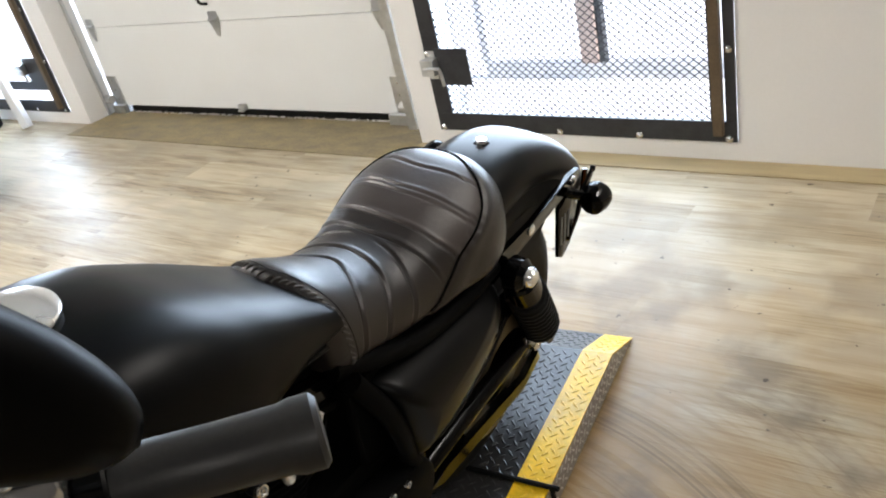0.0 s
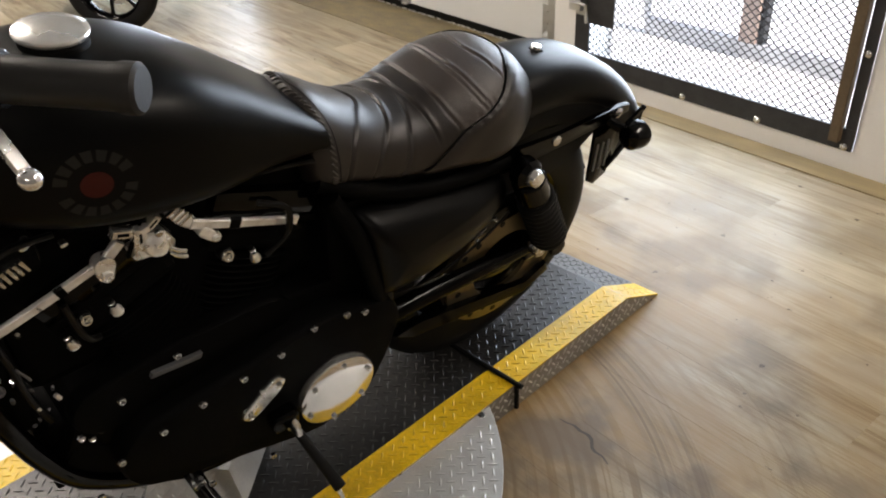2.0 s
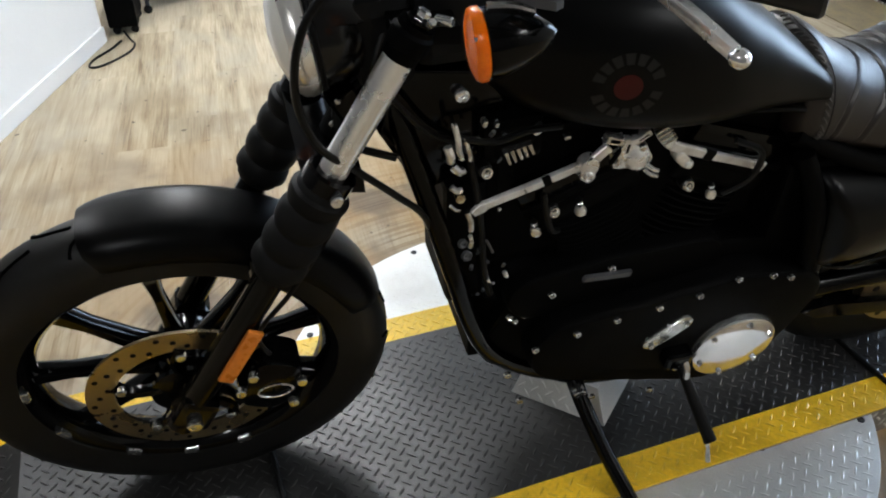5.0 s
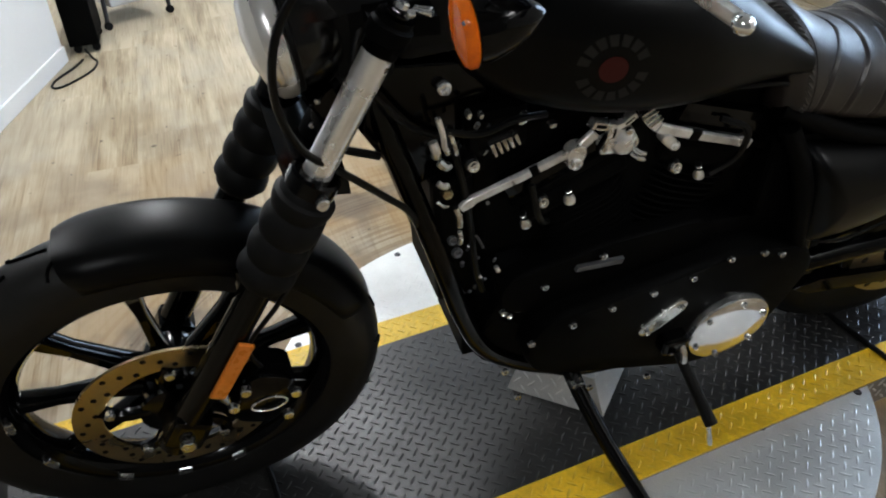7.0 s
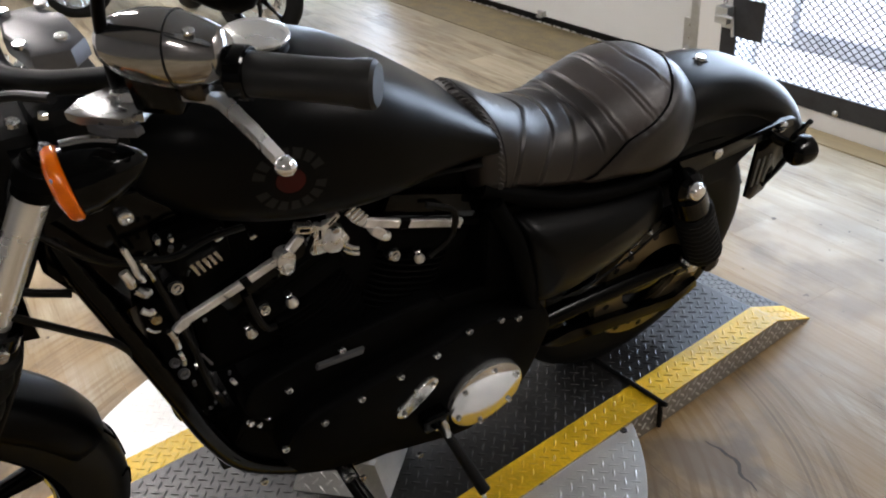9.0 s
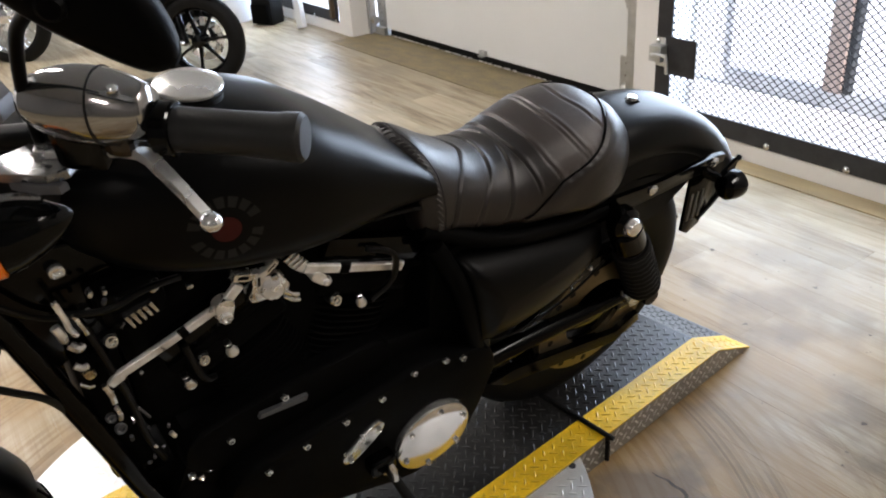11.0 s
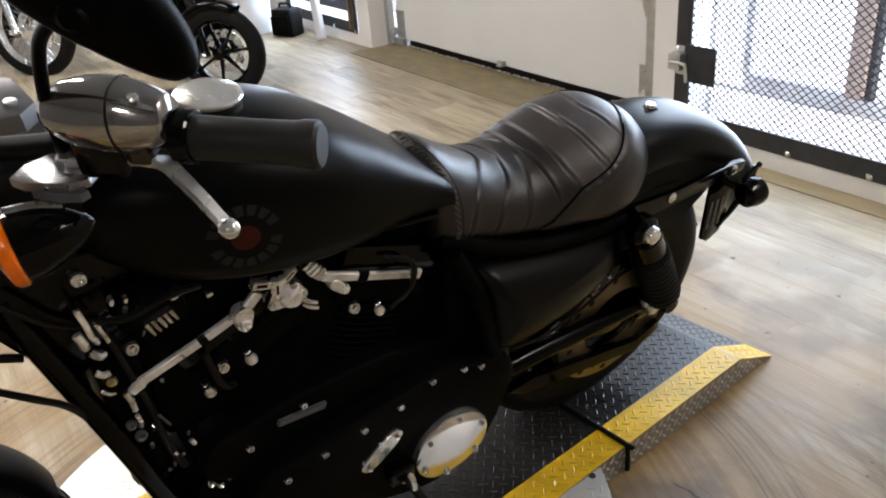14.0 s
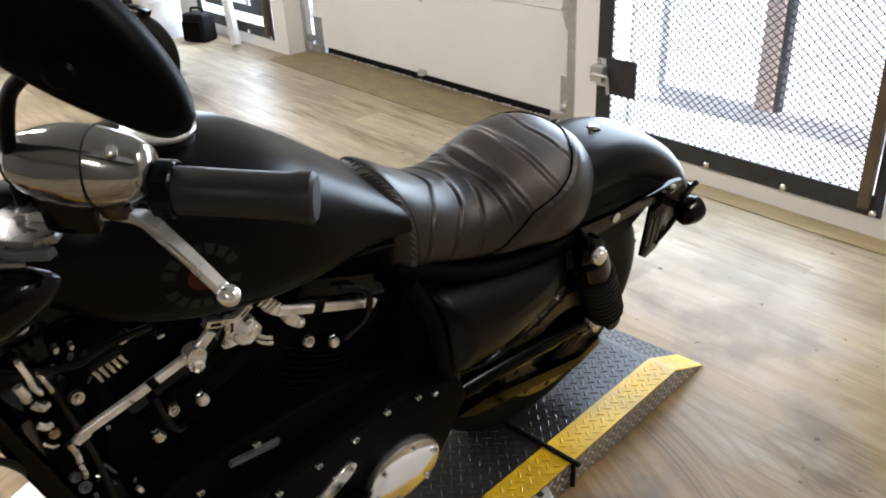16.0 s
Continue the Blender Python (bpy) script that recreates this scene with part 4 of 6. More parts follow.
for sx in (1, -1):
    x = sx * 0.108
    g = Geo().slab([(-0.16, 0.60), (-0.10, 0.605), (0.03, 0.592), (0.20, 0.592), (0.235, 0.585), (0.235, 0.568), (0.18, 0.563), (0.03, 0.560), (-0.12, 0.56)], x, x + sx * 0.012, 0.003)
    st = part("fender_strut", g, GLOSS, moto, "black fender strut")
    for y, z in ((0.022, 0.582), (0.200, 0.578)):
        part("strut_bolt", Geo().spin([(0.011, 0), (0.011, 0.003), (0.006, 0.006)], (x + sx * 0.012, y, z), (sx, 0, 0), 14), CHROME, st, "chrome domed bolt")
    # rear indicator on a short stalk
    iy, iz, ix = (0.212, 0.545, 0.170) if sx > 0 else (0.105, 0.622, 0.142)
    stalk = part("rear_indicator", Geo().spin([(0.002, -0.036), (0.016, -0.034), (0.026, -0.026), (0.031, -0.008), (0.0315, 0.006), (0.030, 0.012), (0.026, 0.014)], (sx * ix, iy, iz), (0, 1, 0.02), 28), GLOSS, moto, "gloss black bullet indicator")
    part("indicator_stalk", Geo().tube([(sx * 0.112, iy - 0.035, min(iz, 0.58) + 0.022), (sx * 0.125, iy - 0.025, iz + 0.010), (sx * (ix - 0.013), iy - 0.010, iz + 0.005)], 0.011, 10, 3), GLOSS, stalk)
    part("indicator_lens", Geo().spin([(0.026, 0.013), (0.018, 0.019), (0.004, 0.022)], (sx * ix, iy, iz), (0, 1, 0.02), 24), AMBER, stalk)

# side-mounted plate bracket with slots
pb = part("plate_bracket", Geo().slab([(0.14, 0.555), (0.205, 0.550), (0.225, 0.50), (0.200, 0.42), (0.165, 0.405), (0.145, 0.42)], 0.112, 0.120, 0.002), GLOSS, moto, "black side-mounted plate bracket")
for k in range(3):
    y = 0.152 + 0.016 * k
    part("slot_bar", Geo().box((0.120, y, 0.445), (0.1212, y + 0.006, 0.515), 0.0004, pose(0, 0, 0)), GREYPL, pb)
part("bracket_arm", Geo().tube([(0.118, 0.19, 0.435), (0.112, 0.25, 0.465), (0.104, 0.29, 0.500), (0.100, 0.305, 0.535)], 0.007, 8, 3), GLOSS, pb)

fin = part("bracket_fin", Geo().slab([(0.196, 0.540), (0.214, 0.562), (0.250, 0.580), (0.256, 0.574), (0.226, 0.544), (0.210, 0.532)], 0.136, 0.143, 0.002), GLOSS, pb, "black angled bracket fin")
part("fin_tip", Geo().spin([(0.002, -0.006), (0.006, -0.004), (0.006, 0.004), (0.002, 0.006)], (0.1395, 0.256, 0.578), (0, 0.6, 0.8), 12), RUBBER, fin)

# tank
TANK = [(-1.005, 0.895, 0.940, 0.030), (-0.99, 0.86, 0.968, 0.064), (-0.94, 0.822, 0.992, 0.107), (-0.86, 0.792, 1.007, 0.139), (-0.77, 0.772, 1.004, 0.151), (-0.67, 0.764, 0.970, 0.147), (-0.58, 0.766, 0.906, 0.128), (-0.535, 0.764, 0.866, 0.117), (-0.508, 0.762, 0.841, 0.111), (-0.48, 0.760, 0.815, 0.108), (-0.455, 0.758, 0.798, 0.105)]


def section(y, zb, zt, hw, n=40, power=2.5, low=0.42):
    zc = zb + (zt - zb) * low
    ring = []
    for k in range(n):
        t = 2 * math.pi * k / n
        c, s = math.cos(t), math.sin(t)
        x = math.copysign(abs(c) ** (2 / power), c) * hw
        h = (zt - zc) if s > 0 else (zc - zb)
        ring.append((x, y, zc + math.copysign(abs(s) ** (2 / power), s) * h))
    return ring


rings = []
for k in range(65):
    t = k / 64
    y = -1.005 + 0.529 * t
    zb, zt, hw = eased(TANK, y, 0.03 * min(1, t * 8))
    rings.append(section(y, zb, zt, max(hw, 0.01), 64, 2.9, 0.36))
tank = part("fuel_tank", Geo().loft(rings), DENIM, moto, "satin black fuel tank with a faded round badge", 60)
part("cap_collar", Geo().spin([(0.041, -0.016), (0.0415, -0.012), (0.0405, 0.006), (0.036, 0.008)], (0.0, -0.783, 1.008), (0, 0.08, 1), 40), RUBBER, tank, "black collar under the filler cap")
part("tank_cap", Geo().spin([(0.030, -0.012), (0.036, -0.008), (0.037, 0.004), (0.043, 0.008), (0.0445, 0.012), (0.0435, 0.015), (0.035, 0.020), (0.018, 0.0235), (0.003, 0.0245)], (0.0, -0.783, 1.008), (0, 0.08, 1), 48), FORKCHR, tank, "brushed silver filler cap")
part("cap_neck", Geo().spin([(0.036, -0.026), (0.0415, -0.020), (0.0415, 0.006)], (0.0, -0.783, 1.004), (0, 0.08, 1), 40), RUBBER, tank)


def on_tank(y, z, lift=0.0008):
    """The tank's left surface at (y, z)."""
    zb, zt, hw = eased(TANK, y, 0.03)
    zc = zb + (zt - zb) * 0.36
    h = (zt - zc) if z > zc else (zc - zb)
    q = min(0.999, abs(z - zc) / h)
    return (hw * (1 - q ** 2.9) ** (1 / 2.9) + lift, y, z)


BY, BZ = -0.822, 0.888
g = Geo()
cpts = [on_tank(BY + 0.019 * math.cos(t), BZ + 0.019 * math.sin(t), 0.0012) for t in [2 * math.pi * k / 20 for k in range(20)]]
g.add([on_tank(BY, BZ, 0.0012)] + cpts, [(0, 1 + k, 1 + (k + 1) % 20) for k in range(20)])
part("badge_centre", g, REDDOT, tank, "dull red round badge centre")
# plain blocks round the badge
for k in range(16):
    if k in (0, 8):
        continue
    a = 2 * math.pi * k / 16
    g = Geo()
    c4 = []
    for da, rr in ((-0.14, 0.033), (0.14, 0.033), (0.14, 0.048), (-0.14, 0.048)):
        c4.append(on_tank(BY + rr * math.cos(a + da), BZ + rr * math.sin(a + da), 0.0012))
    g.add(c4, [(0, 1, 2, 3)])
    part("badge_bar", g, BADGE, tank)

# seat
SEAT = [(-0.508, 0.700, 0.797, 0.070), (-0.500, 0.676, 0.822, 0.096), (-0.484, 0.664, 0.840, 0.108), (-0.465, 0.658, 0.833, 0.110), (-0.42, 0.646, 0.800, 0.108), (-0.37, 0.632, 0.768, 0.112), (-0.30, 0.618, 0.756, 0.120), (-0.22, 0.600, 0.778, 0.136), (-0.15, 0.590, 0.790, 0.148), (-0.09, 0.595, 0.788, 0.133), (-0.035, 0.620, 0.752, 0.097), (0.0, 0.652, 0.710, 0.062), (0.02, 0.675, 0.692, 0.030)]
# seams as (degrees from the top, place along the seat); the last number is how far down the side they fade
FOLDS = [([(0, -0.368), (25, -0.393), (43, -0.411), (64, -0.430), (100, -0.449)], 112, 0, 0.0048), ([(0, -0.330), (34, -0.347), (69, -0.380), (102, -0.400)], 112, 0, 0.0048), ([(0, -0.292), (24, -0.301), (49, -0.316), (82, -0.333), (100, -0.345)], 108, 14, 0.0042),
         ([(0, -0.284), (37, -0.278), (66, -0.272), (90, -0.268)], 72, 0, 0.0048), ([(0, -0.252), (45, -0.243), (65, -0.228), (90, -0.20)], 70, 0, 0.0040),
         ([(0, -0.200), (35, -0.190), (53, -0.176), (90, -0.14)], 62, 0, 0.0030), ([(0, -0.190), (35, -0.180), (53, -0.166), (90, -0.13)], 62, 0, 0.0030), ([(0, -0.138), (23, -0.126), (31, -0.120), (90, -0.08)], 46, 0, 0.0036)]
PIPE = [(0, -0.055), (24, -0.083), (38, -0.105), (50, -0.133), (60, -0.176), (68, -0.228), (87, -0.276), (104, -0.308)]


def seat_point(y, t, groove=True, out=0.0):
    zb, zt, hw = eased(SEAT, y, 0.018 * min(1, (y + 0.508) / 0.03, (0.02 - y) / 0.03) if -0.508 < y < 0.02 else 0)
    c, s = math.cos(t), math.sin(t)
    zc = zb + (zt - zb) * 0.33
    p = 2.3
    x = math.copysign(abs(c) ** (2 / p), c) * hw
    h = (zt - zc) if s > 0 else (zc - zb)
    z = zc + math.copysign(abs(s) ** (2 / p), s) * h
    a = abs(math.degrees(math.atan2(c, s)))
    d = -out
    if groove and a < 115:
        pipe_y = lerp_table(PIPE, min(a, 104))[0]
        inside = 1 / (1 + math.exp((y - pipe_y + 0.004) / 0.0022))
        for line, low, high, deep in FOLDS:
            e = y - lerp_table(line, min(a, line[-1][0]))[0]
            if abs(e) > 0.04:
                continue
            fade = inside * min(1, max(0, (low - a) / 8)) * min(1, max(0, (a - high + 8) / 8))
            d += fade * 0.70 * deep * math.exp(-(e / 0.0022) ** 2) - fade * 0.0011 * math.exp(-((e - 0.0055) / 0.0032) ** 2)
        e = y - pipe_y
        d += 0.0035 * math.exp(-(e / 0.005) ** 2) - 0.004 * (1 - inside) * math.exp(-((e - 0.03) / 0.03) ** 2)
    nx, nz = c * 0.9, s
    k = math.hypot(nx, nz) or 1
    return Vector((x - nx / k * d, y, z - nz / k * d))


rings = []
for k in range(481):
    y = -0.508 + 0.528 * k / 480
    rings.append([seat_point(y, 2 * math.pi * j / 104) for j in range(104)])
seat = part("seat", Geo().loft(rings), LEATHER, moto, "black ribbed leather solo seat with piping", 70)
pipe = []
for k in range(81):
    a = -100 + 200 * k / 80
    pipe.append(seat_point(lerp_table(PIPE, abs(a))[0], radians(90 - a), False, 0.0006))
seat.data.materials.append(LEATHERPAN)
for face in seat.data.polygons:
    cx, cy, cz = face.center
    zb, zt, hw = eased(SEAT, cy, 0.0)
    zc = zb + (zt - zb) * 0.33
    if cz > zc:
        ang = math.degrees(math.atan2((abs(cx) / hw) ** 1.15, ((cz - zc) / (zt - zc)) ** 1.15))
        if lerp_table(FOLDS[4][0], ang)[0] < cy < lerp_table(PIPE, ang)[0] - 0.003:
            face.material_index = 1
part("seat_piping", Geo().tube(pipe, 0.0021, 8, 1), GLOSS, seat, "black welt piping")
# laced stitches round the nose
for k in range(39):
    a = -104 + 208 * k / 38
    y = -0.492 + 0.018 * min(1, abs(a) / 50)
    p0, p1, p2_ = seat_point(y - 0.003, radians(90 - a), False, 0.0002), seat_point(y + 0.001, radians(90 - a - 2), False, 0.0012), seat_point(y + 0.005, radians(90 - a - 4), False, 0.0002)
    part("stitch", Geo().tube([p0, p1, p2_], 0.0020, 6, 2), STITCH, seat)
part("nose_seam", Geo().tube([seat_point(-0.487 + 0.018 * min(1, abs(a) / 50) + 0.006, radians(90 - a), False, 0.0) for a in range(-104, 105, 4)], 0.0008, 6, 1), RUBBER, seat)

PERCHALU = mat("satin_aluminium", (0.26, 0.26, 0.265), 0.30, 0.9, var=0.12, scale=30)
CLAMPGREY = mat("satin_grey_casting", (0.13, 0.13, 0.137), 0.45, 0.6, var=0.15, scale=30)

# ---- engine ----
eng = part("crankcase", Geo().slab([(-0.98, 0.36), (-0.96, 0.28), (-0.88, 0.21), (-0.70, 0.175), (-0.50, 0.185), (-0.40, 0.24), (-0.37, 0.36), (-0.43, 0.47), (-0.60, 0.50), (-0.80, 0.50), (-0.93, 0.47)], -0.10, 0.10, 0.015), WRINKLE, moto, "black engine crankcase")


def hull(circles, n=20):
    """The outline round a few circles (y, z, r)."""
    pts = [(c[0] + c[2] * math.cos(2 * math.pi * k / n), c[1] + c[2] * math.sin(2 * math.pi * k / n)) for c in circles for k in range(n)]
    pts = sorted(set(pts))

    def half(seq):
        out = []
        for p in seq:
            while len(out) > 1 and (out[-1][0] - out[-2][0]) * (p[1] - out[-2][1]) - (out[-1][1] - out[-2][1]) * (p[0] - out[-2][0]) <= 0:
                out.pop()
            out.append(p)
        return out[:-1]
    return half(pts) + half(pts[::-1])


part("primary_cover", Geo().slab(hull([(-0.830, 0.333, 0.084), (-0.545, 0.305, 0.150), (-0.44, 0.36, 0.07)]), 0.09, 0.152, 0.016, crown=0.004), WRINKLE, eng, "satin black primary cover")
part("derby_cover", Geo().spin([(0.079, 0.150), (0.080, 0.164), (0.078, 0.170), (0.074, 0.172), (0.04, 0.1735), (0.004, 0.174)], (0, -0.525, 0.270), (1, 0, 0), 48), CHROME, eng, "polished chrome round clutch cover")
bolt12 = Geo().spin([(0.0060, 0), (0.0062, 0.002), (0.0062, 0.005), (0.0052, 0.0062), (0.0036, 0.0062), (0.003, 0.002), (0.0004, 0.002)], (0, 0, 0), (1, 0, 0), 14).mesh("cover_bolt", ZINC)
bolt8 = Geo().spin([(0.0055, 0), (0.0058, 0.002), (0.0058, 0.006), (0.0045, 0.007), (0.003, 0.0045)], (0, 0, 0), (1, 0, 0), 10).mesh("small_bolt", ZINC)


def bolts(parent, spots, me=bolt12, name="cover_bolt"):
    for p in spots:
        ob = part(name, me, None, parent)
        ob.location = p


bolts(moto, [(0.1695, -0.525 + 0.067 * math.cos(radians(a)), 0.270 + 0.067 * math.sin(radians(a))) for k, a in enumerate((20, 80, 140, 200, 260, 320))], bolt8, "derby_bolt")
bolts(moto, [(0.152, -0.493, 0.443), (0.152, -0.559, 0.452), (0.152, -0.624, 0.429), (0.152, -0.695, 0.418), (0.152, -0.769, 0.408), (0.152, -0.838, 0.392), (0.152, -0.91, 0.372),
             (0.152, -0.955, 0.315), (0.152, -0.925, 0.225), (0.152, -0.66, 0.165), (0.152, -0.622, 0.222), (0.152, -0.455, 0.427), (0.152, -0.78, 0.185)])
# inspection cover on the primary
part("inspection_cover", Geo().slab(oval(-0.668, 0.348, 0.050, 0.017, 28, radians(38), 3.0), 0.148, 0.163, 0.004), ZINC, eng, "small polished oval inspection cover")
for s in (-1, 1):
    y, z = -0.668 + s * 0.036 * math.cos(radians(38)), 0.348 + s * 0.036 * math.sin(radians(38))
    bolts(moto, [(0.162, y, z)], bolt8, "small_bolt")
# upper gear cover with a thin bright bar
part("gear_cover", Geo().slab(hull([(-0.90, 0.45, 0.05), (-0.78, 0.475, 0.045), (-0.62, 0.47, 0.05)]), 0.08, 0.112, 0.010), WRINKLE, eng, "black upper crankcase cover")
part("bright_bar", Geo().slab([(-0.826, 0.482), (-0.744, 0.474), (-0.740, 0.484), (-0.822, 0.491)], 0.112, 0.120, 0.0015), GREYPL, eng, "thin grey metal bar")
bolts(moto, [(0.116, -0.779, 0.503), (0.112, -0.875, 0.459)])
bolts(moto, [(0.10, -0.915, 0.405), (0.10, -0.93, 0.395), (0.11, -0.945, 0.42), (0.09, -0.97, 0.30), (0.09, -0.98, 0.33)], bolt8, "small_bolt")

# cylinders with fins
for tilt, y0, nm in ((22.5, -0.755, "front_cylinder"), (-22.5, -0.665, "rear_cylinder")):
    rot = pose(0, y0, 0.47, tilt, 0, 0)
    c = Geo()
    c.spin([(0.058, 0), (0.058, 0.17)], (0, 0, 0), (0, 0, 1), 24)
    cy = part(nm, c, WRINKLE, eng, "black finned cylinder")
    cy.matrix_basis = rot
    fin = Geo().slab(oval(0, 0, 0.080, 0.082, 28, 0, 3.4), 0, 0.003, 0.0008, axis=2).mesh("fin", WRINKLE)
    for k in range(11):
        ob = part("cooling_fin", fin, None, cy)
        ob.location = (0, 0, 0.012 + 0.0125 * k)
    head = part("cylinder_head", Geo().box((-0.082, -0.088, 0.150), (0.080, 0.088, 0.196), 0.012), WRINKLE, cy, "black cylinder head")
    rk = part("rocker_box", Geo().box((-0.080, -0.098, 0.212), (0.082, 0.098, 0.262), 0.016), GLOSS, cy, "gloss black rocker box")
    part("rocker_band", Geo().box((-0.083, -0.100, 0.197), (0.080, 0.100, 0.212), 0.003), WRINKLE, cy)
def flat_bar(pts, half, x0, x1):
    """A flat bar along a bent line of (y, z), half as tall as given."""
    rings = []
    for k, (y, z) in enumerate(pts):
        a, b = pts[max(0, k - 1)], pts[min(len(pts) - 1, k + 1)]
        d = Vector((0, b[0] - a[0], b[1] - a[1])).normalized()
        n = Vector((0, -d.z, d.y)) * (half[k] if isinstance(half, tuple) else half)
        o = Vector((0, y, z))
        rings.append([o + n * 0.8 + Vector((x1, 0, 0)), o + n + Vector((x1 - 0.002, 0, 0)), o + n + Vector((x0, 0, 0)), o - n + Vector((x0, 0, 0)), o - n + Vector((x1 - 0.002, 0, 0)), o - n * 0.8 + Vector((x1, 0, 0))])
    return Geo().loft(rings)


# polished edges of the two rocker covers, each with a lug, a bolt and a clip
rt = part("rocker_trim", flat_bar([(-1.008, 0.656), (-0.994, 0.665), (-0.988, 0.669), (-0.909, 0.693), (-0.845, 0.715), (-0.828, 0.721), (-0.806, 0.741)], (0.0055, 0.0095, 0.0070, 0.0070, 0.0070, 0.0080, 0.0085), 0.087, 0.0945), TRIMALU, eng, "bright machined rocker cover edge")
part("rocker_lug", Geo().slab(hull([(-0.836, 0.698, 0.0125), (-0.834, 0.714, 0.015)], 16), 0.080, 0.0985, 0.004), ALU, rt, "bright rocker lug")
part("lug_bolt", Geo().spin([(0.0085, 0), (0.009, 0.002), (0.0085, 0.005), (0.006, 0.006), (0.0045, 0.003), (0.001, 0.003)], (0.0985, -0.836, 0.698), (1, 0, 0), 18), ALU, rt)
part("wire_clip", flat_bar([(-0.903, 0.695), (-0.891, 0.699)], 0.0092, 0.09, 0.0955), SATIN, rt, "black wire clip")
rt = part("rocker_trim", flat_bar([(-0.705, 0.722), (-0.690, 0.714), (-0.637, 0.689), (-0.558, 0.654), (-0.548, 0.650), (-0.538, 0.645)], (0.008, 0.0080, 0.0072, 0.0070, 0.0085, 0.0085), 0.087, 0.0945), TRIMALU, eng, "bright machined rocker cover edge")
part("rocker_lug", Geo().slab(hull([(-0.690, 0.700, 0.009), (-0.674, 0.682, 0.0085)], 16), 0.080, 0.0975, 0.003), ALU, rt, "bright rocker lug")
part("lug_bolt", Geo().spin([(0.006, 0), (0.0062, 0.003), (0.004, 0.005), (0.001, 0.004)], (0.0975, -0.676, 0.684), (1, 0, 0), 14), ALU, rt)
part("wire_clip", flat_bar([(-0.649, 0.695), (-0.633, 0.688)], 0.0098, 0.09, 0.0955), SATIN, rt, "black wire clip")
part("bracket_arm", flat_bar([(-0.728, 0.760), (-0.716, 0.738), (-0.704, 0.722)], (0.010, 0.011, 0.010), 0.080, 0.0915), ALU, rt, "ribbed aluminium bracket")
for k in range(4):
    t = 0.05 + 0.25 * k
    y, z = -0.728 + 0.020 * t, 0.760 - 0.031 * t
    part("bracket_rib", flat_bar([(y - 0.010, z - 0.005), (y + 0.010, z + 0.006)], 0.0018, 0.090, 0.0955), ZINC, rt)
# spark plug nuts: a bright cone under a dark ringed collar
for y, z, r in ((-0.838, 0.624, 0.0085), (-0.908, 0.596, 0.0085), (-0.618, 0.607, 0.008)):
    nut = part("plug_nut", Geo().spin([(r * 1.1, 0), (r * 1.1, 0.006), (r * 0.75, 0.013), (r * 0.55, 0.016)], (0.091, y + 0.002, z - 0.006), (0.1, -0.22, 1), 10), ALU, eng, "small bright spark plug nut")
    for k in range(3):
        part("collar_ring", Geo().spin([(r * 0.5, 0), (r * 0.7, 0.001), (r * 0.5, 0.0022)], (0.0925, y - 0.002 - 0.0012 * k, z + 0.012 + 0.0045 * k), (0.1, -0.22, 1), 12), ZINC if k == 1 else CABLE, nut)
for y, z, r in ((-0.661, 0.631, 0.010), (-0.880, 0.627, 0.009), (-0.989, 0.731, 0.0095)):
    sock = part("socket_fitting", Geo().spin([(r, 0), (r * 1.05, 0.003), (r * 0.9, 0.006), (r * 0.65, 0.006), (r * 0.55, 0.002), (r * 0.3, 0.002), (r * 0.28, 0.006), (r * 0.1, 0.006)], (0.088, y, z), (1, 0.15, 0.3), 16), ZINC, eng, "dark socket with a bright pin")
    part("socket_body", Geo().cyl((0.070, y, z), (0.089, y, z), r * 1.15, 14, 0.003), CABLE, sock)
# throttle body between the cylinders
tb = part("throttle_body", Geo().slab(rounded([(-0.800, 0.722), (-0.792, 0.690), (-0.765, 0.688), (-0.735, 0.680), (-0.728, 0.700), (-0.742, 0.728), (-0.770, 0.735)], (0.006,) * 7), 0.050, 0.088, 0.006), ALU, eng, "cast aluminium throttle body")
part("throttle_boss", Geo().spin([(0.018, -0.01), (0.021, -0.004), (0.019, 0.006), (0.012, 0.010), (0.003, 0.011)], (0.086, -0.757, 0.708), (1, 0.1, 0.3), 24), ALU, tb)
part("flange", flat_bar([(-0.812, 0.757), (-0.796, 0.750), (-0.786, 0.748)], 0.0075, 0.080, 0.094), ALU, tb, "bright intake flange")
part("flange_slot", flat_bar([(-0.806, 0.7545), (-0.792, 0.749)], 0.0028, 0.090, 0.0948), SATIN, tb)
part("throttle_arm", flat_bar([(-0.786, 0.716), (-0.778, 0.736), (-0.776, 0.752)], (0.006, 0.009, 0.008), 0.084, 0.096), ALU, tb)
part("arm_slot", flat_bar([(-0.7795, 0.728), (-0.7775, 0.744)], 0.0022, 0.09, 0.0967), SATIN, tb)
part("throttle_arm", flat_bar([(-0.776, 0.746), (-0.762, 0.750), (-0.748, 0.762)], (0.006, 0.005, 0.006), 0.084, 0.098), ALU, tb)
part("arm_slot", flat_bar([(-0.764, 0.7495), (-0.751, 0.759)], 0.0016, 0.09, 0.0987), SATIN, tb)
for a in (-26, -8, 10):
    part("hose_clip", Geo().box((-0.003, -0.0025, -0.014), (0.003, 0.0025, 0.014), 0.001, pose(0.092, -0.795 + 0.0004 * (a + 26), 0.724 + 0.0001 * a, a, 0, 0)), ZINC if a > -20 else SATIN, tb)
for dz in (0, 0.011):
    part("cable_end", Geo().tube([(0.088, -0.742, 0.694 - dz), (0.094, -0.732, 0.686 - dz), (0.094, -0.722, 0.680 - dz)], 0.0036, 8, 2), ALU, tb)
